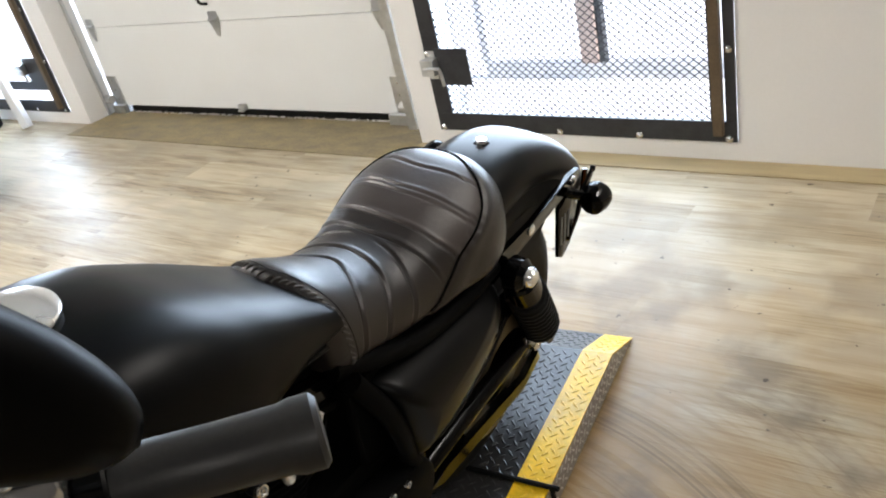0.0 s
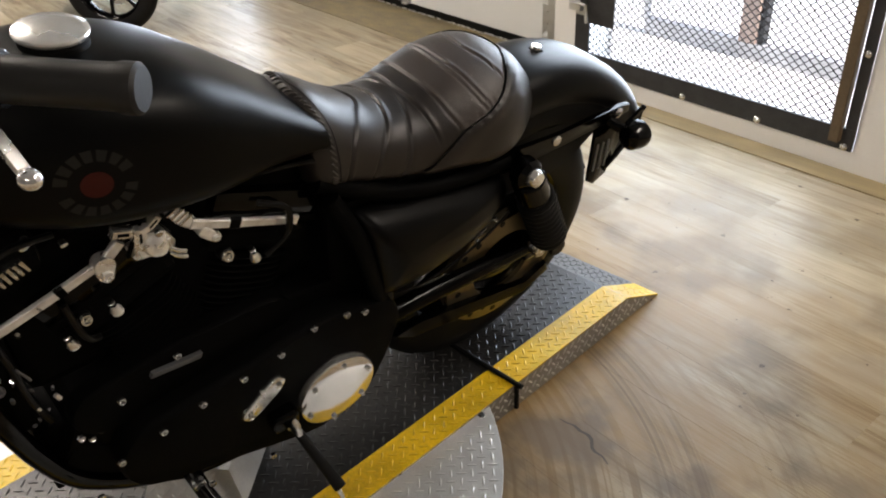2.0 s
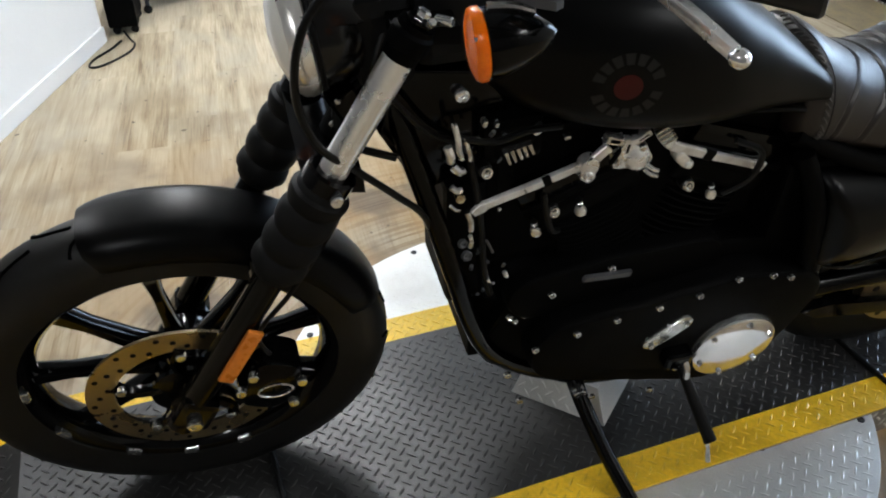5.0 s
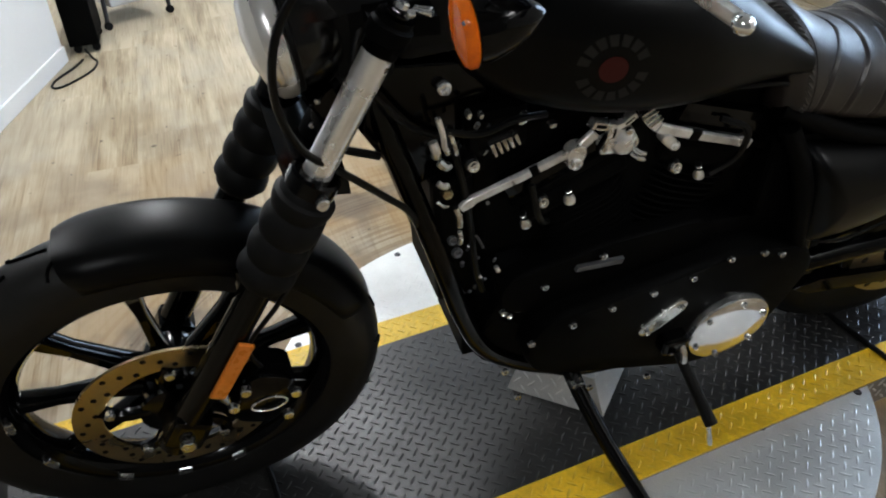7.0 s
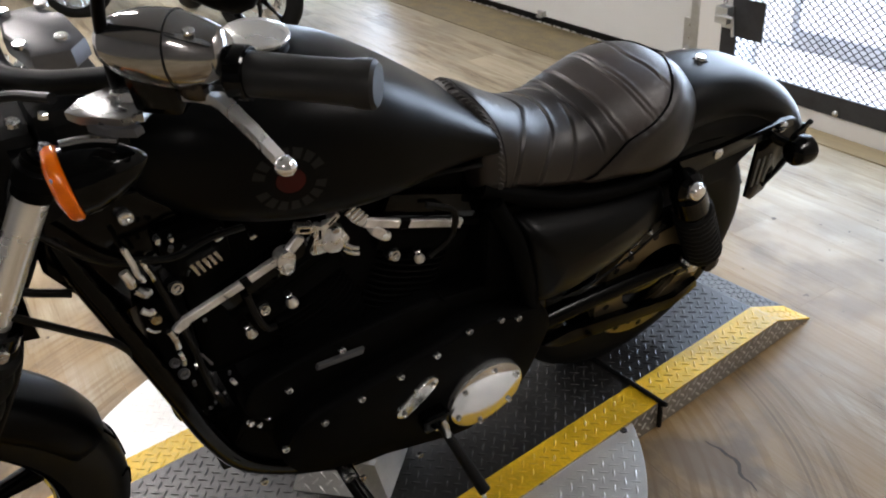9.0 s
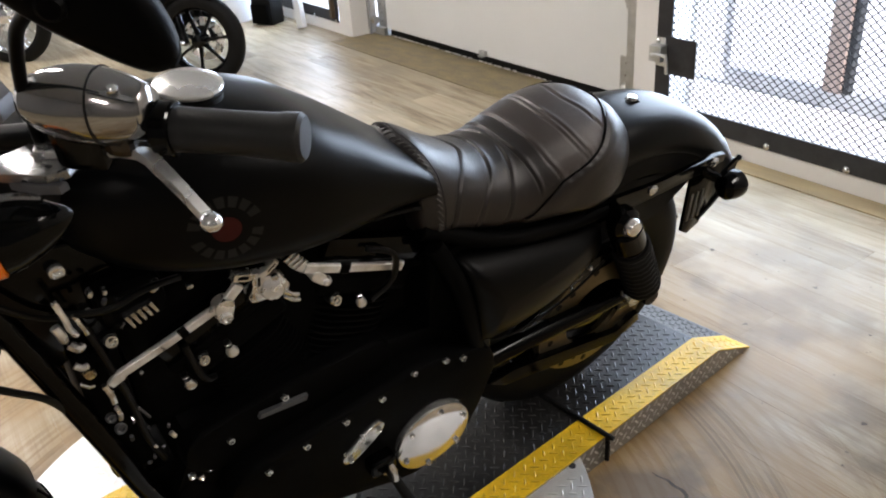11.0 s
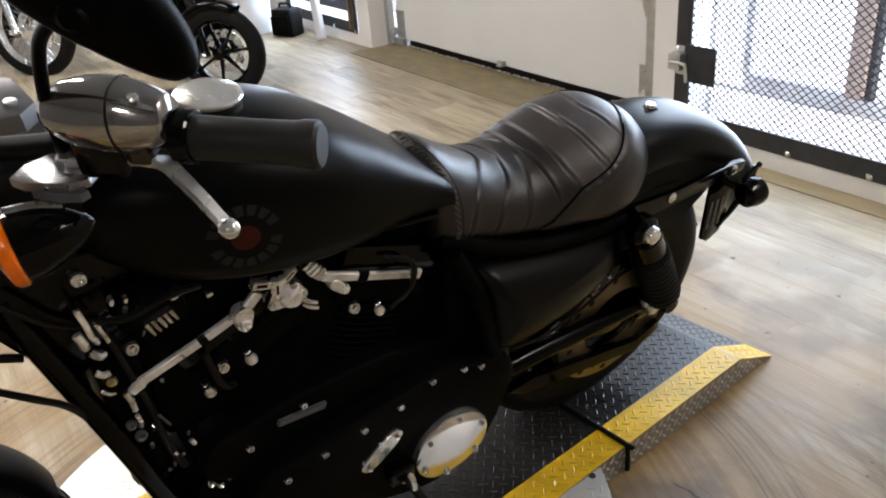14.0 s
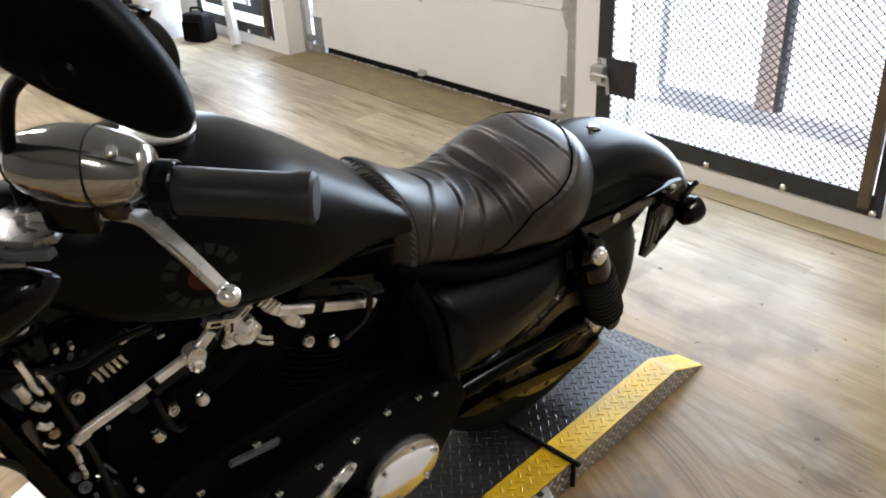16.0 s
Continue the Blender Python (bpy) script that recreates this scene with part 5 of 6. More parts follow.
for y, z, r in ((-0.752, 0.728, 0.006), (-0.789, 0.706, 0.0045)):
    part("throttle_screw", Geo().cyl((0.086, y, z), (0.094, y, z), r, 10, 0.0015), ZINC, tb)
for k in range(5):
    part("connector_rib", flat_bar([(-0.962 + 0.0085 * k, 0.765 + 0.0020 * k), (-0.955 + 0.0085 * k, 0.742 + 0.0030 * k)], (0.0034, 0.0022), 0.080, 0.094), ZINC, eng)
# wires and small fittings in front of the engine
for pts in ([(0.075, -1.01, 0.76), (0.085, -1.0, 0.68), (0.08, -0.99, 0.60), (0.085, -0.985, 0.52), (0.08, -0.97, 0.45)],
            [(0.09, -0.90, 0.67), (0.10, -0.895, 0.63), (0.10, -0.885, 0.60), (0.09, -0.87, 0.585)],
            [(0.09, -0.60, 0.71), (0.105, -0.56, 0.69), (0.105, -0.565, 0.64), (0.095, -0.60, 0.605)],
            [(0.08, -0.60, 0.76), (0.09, -0.53, 0.755), (0.09, -0.49, 0.74), (0.09, -0.475, 0.68), (0.09, -0.47, 0.60)]):
    part("wiring_loom", Geo().tube(pts, 0.0055, 8, 4), CABLE, eng)
# bright hoses, clips and terminals down the front edge of the engine
for pts, r, m_ in (([(0.088, -1.034, 0.826), (0.094, -1.030, 0.800), (0.094, -1.029, 0.782), (0.090, -1.024, 0.765)], 0.0042, ALU), ([(0.090, -1.044, 0.790), (0.093, -1.041, 0.777), (0.090, -1.040, 0.764)], 0.0066, ALU),
                   ([(0.088, -1.020, 0.800), (0.092, -1.014, 0.775), (0.090, -1.012, 0.760)], 0.0036, ZINC), ([(0.088, -1.036, 0.752), (0.092, -1.029, 0.744), (0.088, -1.023, 0.742)], 0.0068, ZINC),
                   ([(0.090, -1.040, 0.715), (0.093, -1.033, 0.709), (0.090, -1.026, 0.706)], 0.0046, ALU), ([(0.090, -1.042, 0.679), (0.093, -1.035, 0.672), (0.090, -1.028, 0.667)], 0.0030, ZINC),
                   ([(0.090, -1.016, 0.660), (0.094, -1.012, 0.642), (0.094, -1.012, 0.625)], 0.0052, ZINC), ([(0.092, -1.012, 0.612), (0.094, -1.010, 0.596), (0.090, -1.011, 0.584)], 0.0034, ALU),
                   ([(0.090, -0.985, 0.592), (0.092, -0.978, 0.575), (0.090, -0.974, 0.562)], 0.0022, GREYPL), ([(0.092, -0.953, 0.513), (0.094, -0.949, 0.503)], 0.0038, ALU), ([(0.092, -0.981, 0.503), (0.094, -0.978, 0.498)], 0.0030, ALU)):
    part("hose_clip", Geo().tube(pts, r, 8, 3), m_, eng)
for y, z, r in ((-1.016, 0.565, 0.0085), (-1.023, 0.594, 0.0075), (-0.905, 0.452, 0.008), (-0.902, 0.436, 0.010)):
    part("socket_fitting", Geo().spin([(r, 0), (r * 1.05, 0.004), (r * 0.85, 0.007), (r * 0.55, 0.006), (r * 0.45, 0.002), (r * 0.1, 0.003)], (0.088, y, z), (1, 0.1, 0.3), 12), GREYPL, eng)
for y, z, ry_, turn in ((-0.915, 0.794, 0.010, 40), (-0.960, 0.790, 0.007, -30), (-0.872, 0.772, 0.006, 10), (-0.992, 0.820, 0.006, 75), (-0.975, 0.815, 0.005, 75)):
    part("terminal", Geo().slab(oval(y, z, ry_, ry_ * 0.62, 12, radians(turn), 2.6), 0.082, 0.093, 0.003), ZINC, eng)
part("yellow_tag", Geo().slab(oval(-1.027, 0.690, 0.0075, 0.0085, 14, 0.4, 2.6), 0.086, 0.094, 0.003), BRASS, eng)
rng = random.Random(11)
for k in range(14):
    y, z = -1.005 + 0.09 * rng.random(), 0.45 + 0.34 * rng.random()
    r = 0.0016 + 0.0018 * rng.random()
    part("fitting", Geo().tube([(0.080, y, z), (0.084, y + rng.uniform(-0.004, 0.004), z + rng.uniform(0.004, 0.012))], r, 6, 1), GREYPL if k % 3 else ZINC, eng)

# ---- frame ----
fr = part("frame_backbone", Geo().tube([(0, -1.08, 0.86), (0, -0.95, 0.84), (0, -0.70, 0.80), (0, -0.50, 0.74), (0, -0.35, 0.66)], 0.035, 14, 4), GLOSS, moto, "black steel frame backbone")
for sx in (1, -1):
    part("down_tube", Geo().tube([(sx * 0.035, -1.105, 0.86), (sx * 0.055, -1.095, 0.79), (sx * 0.072, -1.066, 0.66), (sx * 0.088, -1.036, 0.53), (sx * 0.096, -1.008, 0.41), (sx * 0.10, -0.974, 0.325), (sx * 0.10, -0.918, 0.264), (sx * 0.10, -0.842, 0.213), (sx * 0.10, -0.75, 0.172), (sx * 0.11, -0.50, 0.17), (sx * 0.115, -0.40, 0.24), (sx * 0.12, -0.385, 0.34), (sx * 0.12, -0.39, 0.46)], 0.017, 12, 5), GLOSS, fr, "black tubular frame rail")
    part("seat_rail", Geo().tube([(sx * 0.09, -0.50, 0.70), (sx * 0.11, -0.35, 0.625), (sx * 0.112, -0.20, 0.59), (sx * 0.11, -0.10, 0.585)], 0.016, 12, 4), WRINKLE, fr)
    part("rear_upright", Geo().tube([(sx * 0.110, -0.488, 0.675), (sx * 0.130, -0.458, 0.60), (sx * 0.136, -0.438, 0.53), (sx * 0.130, -0.408, 0.41)], 0.017, 12, 4), WRINKLE, fr)
part("neck_gusset", Geo().slab([(-1.13, 0.80), (-1.10, 0.90), (-0.98, 0.88), (-0.94, 0.80), (-1.02, 0.70), (-1.075, 0.68)], -0.05, 0.055, 0.006), GLOSS, fr, "black neck gusset plate")
bolts(moto, [(0.060, -1.016, 0.853)], Geo().spin([(0.0095, 0), (0.0105, 0.004), (0.0095, 0.009), (0.0070, 0.010), (0.0058, 0.003), (0.0004, 0.003)], (0, 0, 0), (1, 0, 0.1), 16).mesh("head_bolt", CHROME), "head_bolt")
part("regulator", Geo().box((-0.07, -1.00, 0.27), (0.07, -0.95, 0.42), 0.006), WRINKLE, fr, "black finned regulator")
part("front_cover", Geo().box((-0.07, -1.045, 0.44), (0.075, -0.98, 0.70), 0.012, pose(0, 0, 0)), WRINKLE, fr)
# two black blocks added to fill dark gaps at the steering head
part("neck_cover", Geo().box((-0.065, -1.075, 0.90), (0.066, -0.975, 1.030), 0.022), RUBBER, fr, "black block added to fill the dark gap behind the handlebar clamp")
part("wiring_boot", Geo().box((-0.06, -1.150, 0.87), (0.062, -1.070, 1.010), 0.025), RUBBER, fr, "black block added to fill the dark gap behind the headlight")
part("head_wiring_cover", Geo().box((-0.06, -0.99, 0.73), (0.078, -0.90, 0.81), 0.015), WRINKLE, fr)
part("skid_plate", Geo().box((-0.09, -0.80, 0.160), (0.09, -0.46, 0.172), 0.004), WRINKLE, fr)
# black box added to close the see-through gap under the tank
part("engine_core", Geo().box((-0.06, -0.98, 0.50), (0.062, -0.50, 0.775), 0.02), WRINKLE, fr)
part("front_lower_cover", Geo().slab([(-1.00, 0.33), (-0.975, 0.285), (-0.92, 0.235), (-0.86, 0.20), (-0.84, 0.30), (-0.95, 0.40)], -0.08, 0.102, 0.01), WRINKLE, fr)

# side covers
for sx in (1, -1):
    out = [Vector((0, y, z)) for y, z in rounded([(-0.451, 0.634), (-0.098, 0.550), (-0.082, 0.492), (-0.165, 0.432), (-0.320, 0.400), (-0.415, 0.408)], (0.035, 0.014, 0.02, 0.06, 0.06, 0.022))]
    cy, cz = -0.370, 0.525
    rings = []
    for w_, h in ((1.0, 0.092), (0.995, 0.101), (0.98, 0.110), (0.955, 0.119), (0.92, 0.127), (0.87, 0.136), (0.80, 0.145), (0.70, 0.154), (0.56, 0.162), (0.38, 0.168), (0.20, 0.171), (0.06, 0.172)):
        rings.append([(sx * h, cy + (p.y - cy) * w_, cz + (p.z - cz) * w_) for p in out])
    part("side_cover", Geo().loft(rings), DENIM, moto, "satin black side cover", 60)
# black panels added where the gap beside the wheel is dark
for sx in (1, -1):
    part("inner_panel", Geo().slab([(-0.34, 0.44), (-0.34, 0.64), (-0.10, 0.61), (0.05, 0.585), (0.165, 0.575), (0.175, 0.52), (0.10, 0.47)], sx * 0.076, sx * 0.086, 0.002), RUBBER, moto, "black panel added to fill the dark gap beside the wheel")
part("battery_tray", Geo().box((-0.10, -0.49, 0.44), (0.10, -0.22, 0.64), 0.01), WRINKLE, moto)

# swingarm, belt, pulley
sw = part("swingarm", Geo().tube([(0.115, -0.42, 0.335), (0.118, -0.25, 0.335), (0.118, -0.06, 0.325), (0.115, 0.03, 0.322)], 0.021, 12, 4), GUARD, moto, "black tubular swingarm")
part("swingarm_side", Geo().tube([(-0.115, -0.42, 0.335), (-0.118, -0.25, 0.335), (-0.118, -0.06, 0.325), (-0.115, 0.03, 0.322)], 0.021, 12, 4), GUARD, sw)
part("swingarm_pivot", Geo().cyl((-0.14, -0.42, 0.335), (0.14, -0.42, 0.335), 0.03, 16), GLOSS, sw)
part("axle_block", Geo().box((0.10, -0.03, 0.292), (0.135, 0.06, 0.352), 0.006), GLOSS, sw)
part("rear_axle_nut", Geo().cyl((0.135, 0, 0.322), (0.152, 0, 0.322), 0.019, 6), ZINC, sw, "zinc rear axle nut")
pul = part("belt_pulley", disc_band(REAR, 0.082, 0.085, 0.158, 0.022, 64), PULLEY, moto, "steel belt pulley with round openings")
part("pulley_web", Geo().spin([(0.088, 0.084), (0.088, 0.094), (0.05, 0.098), (0.03, 0.10)], REAR, (1, 0, 0), 32), GLOSS, pul)
hole2 = Geo().spin([(0.0075, 0), (0.0075, 0.001)], (0, 0, 0), (1, 0, 0), 14).mesh("pulley_opening", RUBBER)
for k in range(24):
    a = 2 * math.pi * k / 24
    ob = part("pulley_opening", hole2, None, pul)
    ob.location = (0.1042, REAR[1] + (0.128 if k % 2 else 0.143) * math.cos(a), REAR[2] + (0.128 if k % 2 else 0.143) * math.sin(a))
belt = Geo()
path = [(REAR[1] + 0.144 * math.sin(radians(a)), 0.322 + 0.144 * math.cos(radians(a))) for a in range(0, 181, 10)]
path = [(p[0], p[1]) for p in path] + [(-0.46 - 0.05 * math.sin(radians(a)), 0.335 - 0.05 * math.cos(radians(a))) for a in range(0, 181, 15)]
rings = []
for i, p in enumerate(path + path[:1]):
    q = path[(i + 1) % len(path)]
    o = path[i - 1] if i else path[-1]
    dx, dz = q[0] - o[0], q[1] - o[1]
    k = math.hypot(dx, dz) or 1
    nx, nz = -dz / k * 0.003, dx / k * 0.003
    rings.append([(0.083, p[0] + nx, p[1] + nz), (0.107, p[0] + nx, p[1] + nz), (0.107, p[0] - nx, p[1] - nz), (0.083, p[0] - nx, p[1] - nz)])
part("drive_belt", belt.loft(rings, False), RUBBER, moto, "black toothed drive belt")
part("belt_guard", Geo().slab([(-0.40, 0.42), (-0.36, 0.455), (-0.10, 0.475), (-0.04, 0.47), (-0.05, 0.445), (-0.12, 0.435), (-0.36, 0.405)], 0.095, 0.125, 0.005), GUARD, moto, "gloss black belt guard")
part("lower_belt_guard", Geo().slab([(-0.36, 0.262), (-0.30, 0.268), (0.0, 0.205), (0.06, 0.23), (0.07, 0.205), (0.0, 0.175), (-0.32, 0.235)], 0.100, 0.122, 0.005), GUARD, moto, "gloss black lower belt guard")
for y, z in ((-0.275, 0.440), (-0.262, 0.447)):
    part("bright_fitting", Geo().tube([(0.128, y - 0.022, z - 0.016), (0.131, y - 0.008, z - 0.006), (0.130, y + 0.008, z + 0.004)], 0.0034, 8, 3), ZINC, moto)
part("bright_loop", Geo().tube([(0.129, -0.165 + 0.018 * math.cos(q), 0.452 + 0.009 * math.sin(q) + 0.008 * math.cos(q)) for q in [2 * math.pi * k / 16 for k in range(15)]], 0.0016, 6, 1), ZINC, moto)
bolts(moto, [(0.126, -0.225, 0.478), (0.126, -0.172, 0.425), (0.126, -0.132, 0.462)], bolt8, "small_bolt")
part("brake_line", Geo().tube([(0.125, -0.38, 0.40), (0.135, -0.30, 0.395), (0.138, -0.18, 0.43), (0.135, -0.10, 0.47)], 0.003, 6, 4), CABLE, moto)

# shocks
for sx in (1, -1):
    a, b = Vector((sx * 0.150, -0.086, 0.572)), Vector((sx * 0.142, 0.040, 0.315))
    d = (b - a).normalized()
    sh = part("shock_absorber", Geo().cyl(a + d * 0.02, a + d * 0.085, 0.034, 24, 0.006), GLOSS, moto, "black coil-over shock absorber")
    part("shock_eye", Geo().cyl(a + Vector((-0.022, 0, 0)), a + Vector((0.022, 0, 0)), 0.031, 24, 0.010), GLOSS, sh)
    part("shock_bolt", Geo().spin([(0.019, 0), (0.0195, 0.006), (0.015, 0.014), (0.005, 0.018)], a + Vector((sx * 0.022, 0, 0)), (sx, 0, 0), 20), CHROME, sh, "chrome acorn bolt")
    part("damper", Geo().cyl(a + d * 0.10, b - d * 0.02, 0.020, 18), GLOSS, sh)
    side = d.orthogonal().normalized()
    up = d.cross(side)
    coil = []
    for k in range(10 * 14 + 1):
        t = 2 * math.pi * k / 14
        coil.append(a + d * (0.085 + 0.165 * k / 140) + (side * math.cos(t) + up * math.sin(t)) * 0.034)
    part("shock_spring", Geo().tube(coil, 0.0072, 7, 1), RUBBER, sh, "black coil spring")
    part("shock_foot", Geo().cyl(b + Vector((-0.018, 0, 0)), b + Vector((0.022, 0, 0)), 0.020, 18), GLOSS, sh)

# tail light under the fender end
part("tail_bracket", Geo().box((-0.05, 0.30, 0.44), (0.05, 0.39, 0.475), 0.008), GLOSS, moto)

# foot peg, gear lever, side stand
pg = part("foot_peg", Geo().tube([(0.165, -0.625, 0.252), (0.215, -0.615, 0.215), (0.285, -0.598, 0.158)], lambda t: 0.008 + 0.004 * t, 14, 3), RUBBER, moto, "folded black rubber foot peg")
part("peg_tip", Geo().cyl((0.280, -0.600, 0.150), (0.298, -0.594, 0.105), 0.005, 8), ZINC, pg, "bright steel peg feeler")
part("peg_mount", Geo().box((0.10, -0.665, 0.262), (0.185, -0.615, 0.298), 0.008), GLOSS, pg)
part("peg_bolt", Geo().tube([(0.175, -0.63, 0.285), (0.19, -0.625, 0.265), (0.195, -0.625, 0.245)], 0.006, 8, 2), ZINC, pg)
ss = part("side_stand", Geo().tube([(0.115, -0.800, 0.190), (0.165, -0.792, 0.160), (0.24, -0.775, 0.118), (0.31, -0.755, 0.083), (0.365, -0.740, 0.056)], lambda t: 0.016 - 0.003 * t, 12, 4), GLOSS, moto, "black side stand, folded out")
part("stand_foot", Geo().tube([(0.350, -0.745, 0.062), (0.385, -0.748, 0.050), (0.405, -0.762, 0.046)], lambda t: 0.013 + 0.004 * t, 10, 3), GLOSS, ss)
part("stand_bolt", Geo().cyl((0.13, -0.80, 0.188), (0.15, -0.80, 0.188), 0.012, 10), ZINC, ss)

# ---- handlebar and controls ----
hb = part("handlebar", Geo().tube([(0.375, -0.910, 1.184), (0.335, -0.955, 1.182), (0.27, -0.99, 1.150), (0.17, -1.045, 1.110), (0.09, -1.075, 1.088), (0, -1.08, 1.082), (-0.09, -1.075, 1.088), (-0.17, -1.045, 1.110), (-0.27, -0.99, 1.15), (-0.335, -0.955, 1.178), (-0.437, -0.83, 1.176)], 0.0125, 14, 5), SATIN, moto, "black handlebar")
ga, gb = Vector((0.369, -0.918, 1.184)), Vector((0.446, -0.832, 1.184))
ax = (gb - ga).normalized()
gl_ = (gb - ga).length
grip = part("left_grip", Geo().spin([(0.0185, 0), (0.0195, 0.004), (0.0190, 0.060), (0.0196, gl_ - 0.020), (0.0212, gl_ - 0.014), (0.0212, gl_ - 0.003), (0.0180, gl_)], ga, ax, 32), GRIPR, hb, "black rubber grip")
part("right_grip", Geo().cyl((-0.355, -0.935, 1.182), (-0.437, -0.83, 1.176), 0.0195, 24, 0.003), RUBBER, hb, "black rubber grip")
# control pod: a rounded gloss housing inboard of the grip
rings = []
for k in range(21):
    t = k / 20
    o = ga + ax * (-0.104 + 0.102 * t) + Vector((-0.002, -0.002, 0.018))
    r = 0.0325 * (math.sin(math.pi * (0.10 + 0.80 * t))) ** 0.5
    side = ax.cross(Vector((0, 0, 1))).normalized()
    up = side.cross(ax)
    rings.append([o + side * math.cos(q) * r * 0.98 + up * math.sin(q) * r * 1.05 for q in [2 * math.pi * j / 28 for j in range(28)]])
pod = part("switch_pod", Geo().loft(rings), DARKCHR, hb, "rounded gloss black switch housing", 60)
part("pod_collar", Geo().cyl(ga - ax * 0.004, ga + ax * 0.012, 0.024, 24), GLOSS, pod)
part("switch_button", Geo().box((-0.006, -0.004, -0.006), (0.006, 0.004, 0.006), 0.002, pose(0.348, -0.905, 1.182, 0, 0, 48)), GREYPL, pod)
part("pod_seam", Geo().tube([ga - ax * 0.040 + Vector((-0.002, -0.002, 0.018)) + (ax.cross(Vector((0, 0, 1))) * math.cos(q) + Vector((0, 0, 1)) * math.sin(q) * 1.05) * 0.0322 for q in [2 * math.pi * k / 32 for k in range(33)]], 0.0006, 6, 1, False), RUBBER, pod)
part("pod_screw", Geo().cyl(ga - ax * 0.02 + Vector((0.010, -0.012, 0.043)), ga - ax * 0.02 + Vector((0.0105, -0.013, 0.0475)), 0.005, 10), ZINC, pod)
part("lower_housing", Geo().box((-0.012, -0.018, -0.012), (0.012, 0.016, 0.010), 0.008, pose(0.345, -0.944, 1.172, 0, 0, 48)), BROWNBLK, pod, "lower switch housing with a brown reflection in its colour")
# lever perch and lever
pc = part("lever_perch", Geo().slab([(0.285, -1.047), (0.270, -1.031), (0.264, -1.006), (0.275, -0.990), (0.306, -0.978), (0.322, -0.992), (0.322, -1.010), (0.312, -1.022), (0.298, -1.040)], 1.134, 1.143, 0.0016, axis=2), PERCHALU, hb, "satin aluminium lever perch")
part("perch_edge", Geo().slab([(0.300, -1.036), (0.318, -1.008), (0.326, -0.996), (0.330, -1.004), (0.316, -1.026)], 1.126, 1.135, 0.003, axis=2), GREYPL, pc)
part("perch_clamp", Geo().box((-0.022, -0.02, -0.022), (0.022, 0.02, 0.022), 0.008, pose(0.315, -0.968, 1.162, 0, 0, 50)), GLOSS, pc)
part("perch_bolt", Geo().cyl((0.290, -1.000, 1.143), (0.290, -1.000, 1.152), 0.008, 12), CHROME, pc)
lev = []
for (x, y, z, hw_, th) in ((0.290, -1.005, 1.146, 0.006, 0.004), (0.315, -0.978, 1.150, 0.006, 0.004), (0.345, -0.950, 1.158, 0.006, 0.004), (0.364, -0.939, 1.163, 0.008, 0.005), (0.377, -0.937, 1.166, 0.0085, 0.005), (0.392, -0.937, 1.168, 0.0072, 0.006), (0.440, -0.936, 1.173, 0.0062, 0.006), (0.490, -0.936, 1.178, 0.0052, 0.0055)):
    lev.append([(x, y - hw_, z), (x, y - hw_ * 0.7, z + th), (x, y + hw_ * 0.7, z + th), (x, y + hw_, z), (x, y + hw_ * 0.7, z - th), (x, y - hw_ * 0.7, z - th)])
lv = part("clutch_lever", Geo().loft(lev), FORKCHR, hb, "polished clutch lever with a ball end", 60)
part("lever_ball", Geo().spin([(0.0080 * math.sin(math.pi * k / 12) + 0.0001, -0.0080 * math.cos(math.pi * k / 12)) for k in range(13)], (0.497, -0.936, 1.178), (1, 0, 0), 24), CHROME, lv, "polished ball end")
# clutch cable arcs down in front of the fork
part("clutch_cable", Geo().tube([(0.25, -1.05, 1.138), (0.19, -1.085, 1.118), (0.13, -1.142, 1.082), (0.12, -1.19, 1.049), (0.12, -1.222, 0.99), (0.122, -1.232, 0.92), (0.122, -1.215, 0.85), (0.11, -1.17, 0.79), (0.10, -1.12, 0.725), (0.09, -1.085, 0.675), (0.075, -1.06, 0.60), (0.06, -1.03, 0.50)], 0.0052, 10, 6), CABLE, hb, "black clutch cable")
part("brake_hose", Geo().tube([(0.085, fork_y(0.76) + 0.045, 0.76), (0.088, fork_y(0.68) + 0.062, 0.68), (0.090, fork_y(0.56) + 0.060, 0.56), (0.090, fork_y(0.47) + 0.050, 0.47), (0.088, -1.335, 0.39)], 0.004, 8, 5), CABLE, moto)
for pts, r in (([(0.05, -1.10, 0.98), (0.075, -1.13, 0.92), (0.085, -1.10, 0.86), (0.07, -1.06, 0.80), (0.06, -1.02, 0.77)], 0.0045),
               ([(-0.02, -1.13, 0.96), (-0.03, -1.17, 0.88), (-0.045, -1.16, 0.80), (-0.03, -1.10, 0.74)], 0.005),
               ([(0.02, -1.14, 0.87), (0.035, -1.18, 0.84), (0.05, -1.17, 0.79), (0.06, -1.11, 0.76)], 0.006),
               ([(0.085, -1.03, 0.80), (0.095, -0.98, 0.79), (0.095, -0.93, 0.80), (0.085, -0.88, 0.79)], 0.005)):
    part("wiring_loom", Geo().tube(pts, r, 8, 5), CABLE, hb)
part("horn_bracket", Geo().box((-0.012, -0.02, -0.03), (0.02, 0.02, 0.03), 0.004, pose(0.02, -1.165, 0.835, 20, 0, 15)), GLOSS, hb)
for x, y, z in ((0.045, -1.175, 0.86), (0.05, -1.165, 0.815), (0.015, -1.185, 0.80)):
    part("bracket_screw", Geo().cyl((x, y, z), (x + 0.006, y - 0.004, z + 0.002), 0.0045, 8), ZINC, hb)
part("right_cable", Geo().tube([(-0.2, -1.04, 1.13), (-0.12, -1.09, 1.08), (-0.085, -1.13, 1.0), (-0.07, -1.14, 0.9), (-0.05, -1.12, 0.80)], 0.005, 8, 5), CABLE, hb)
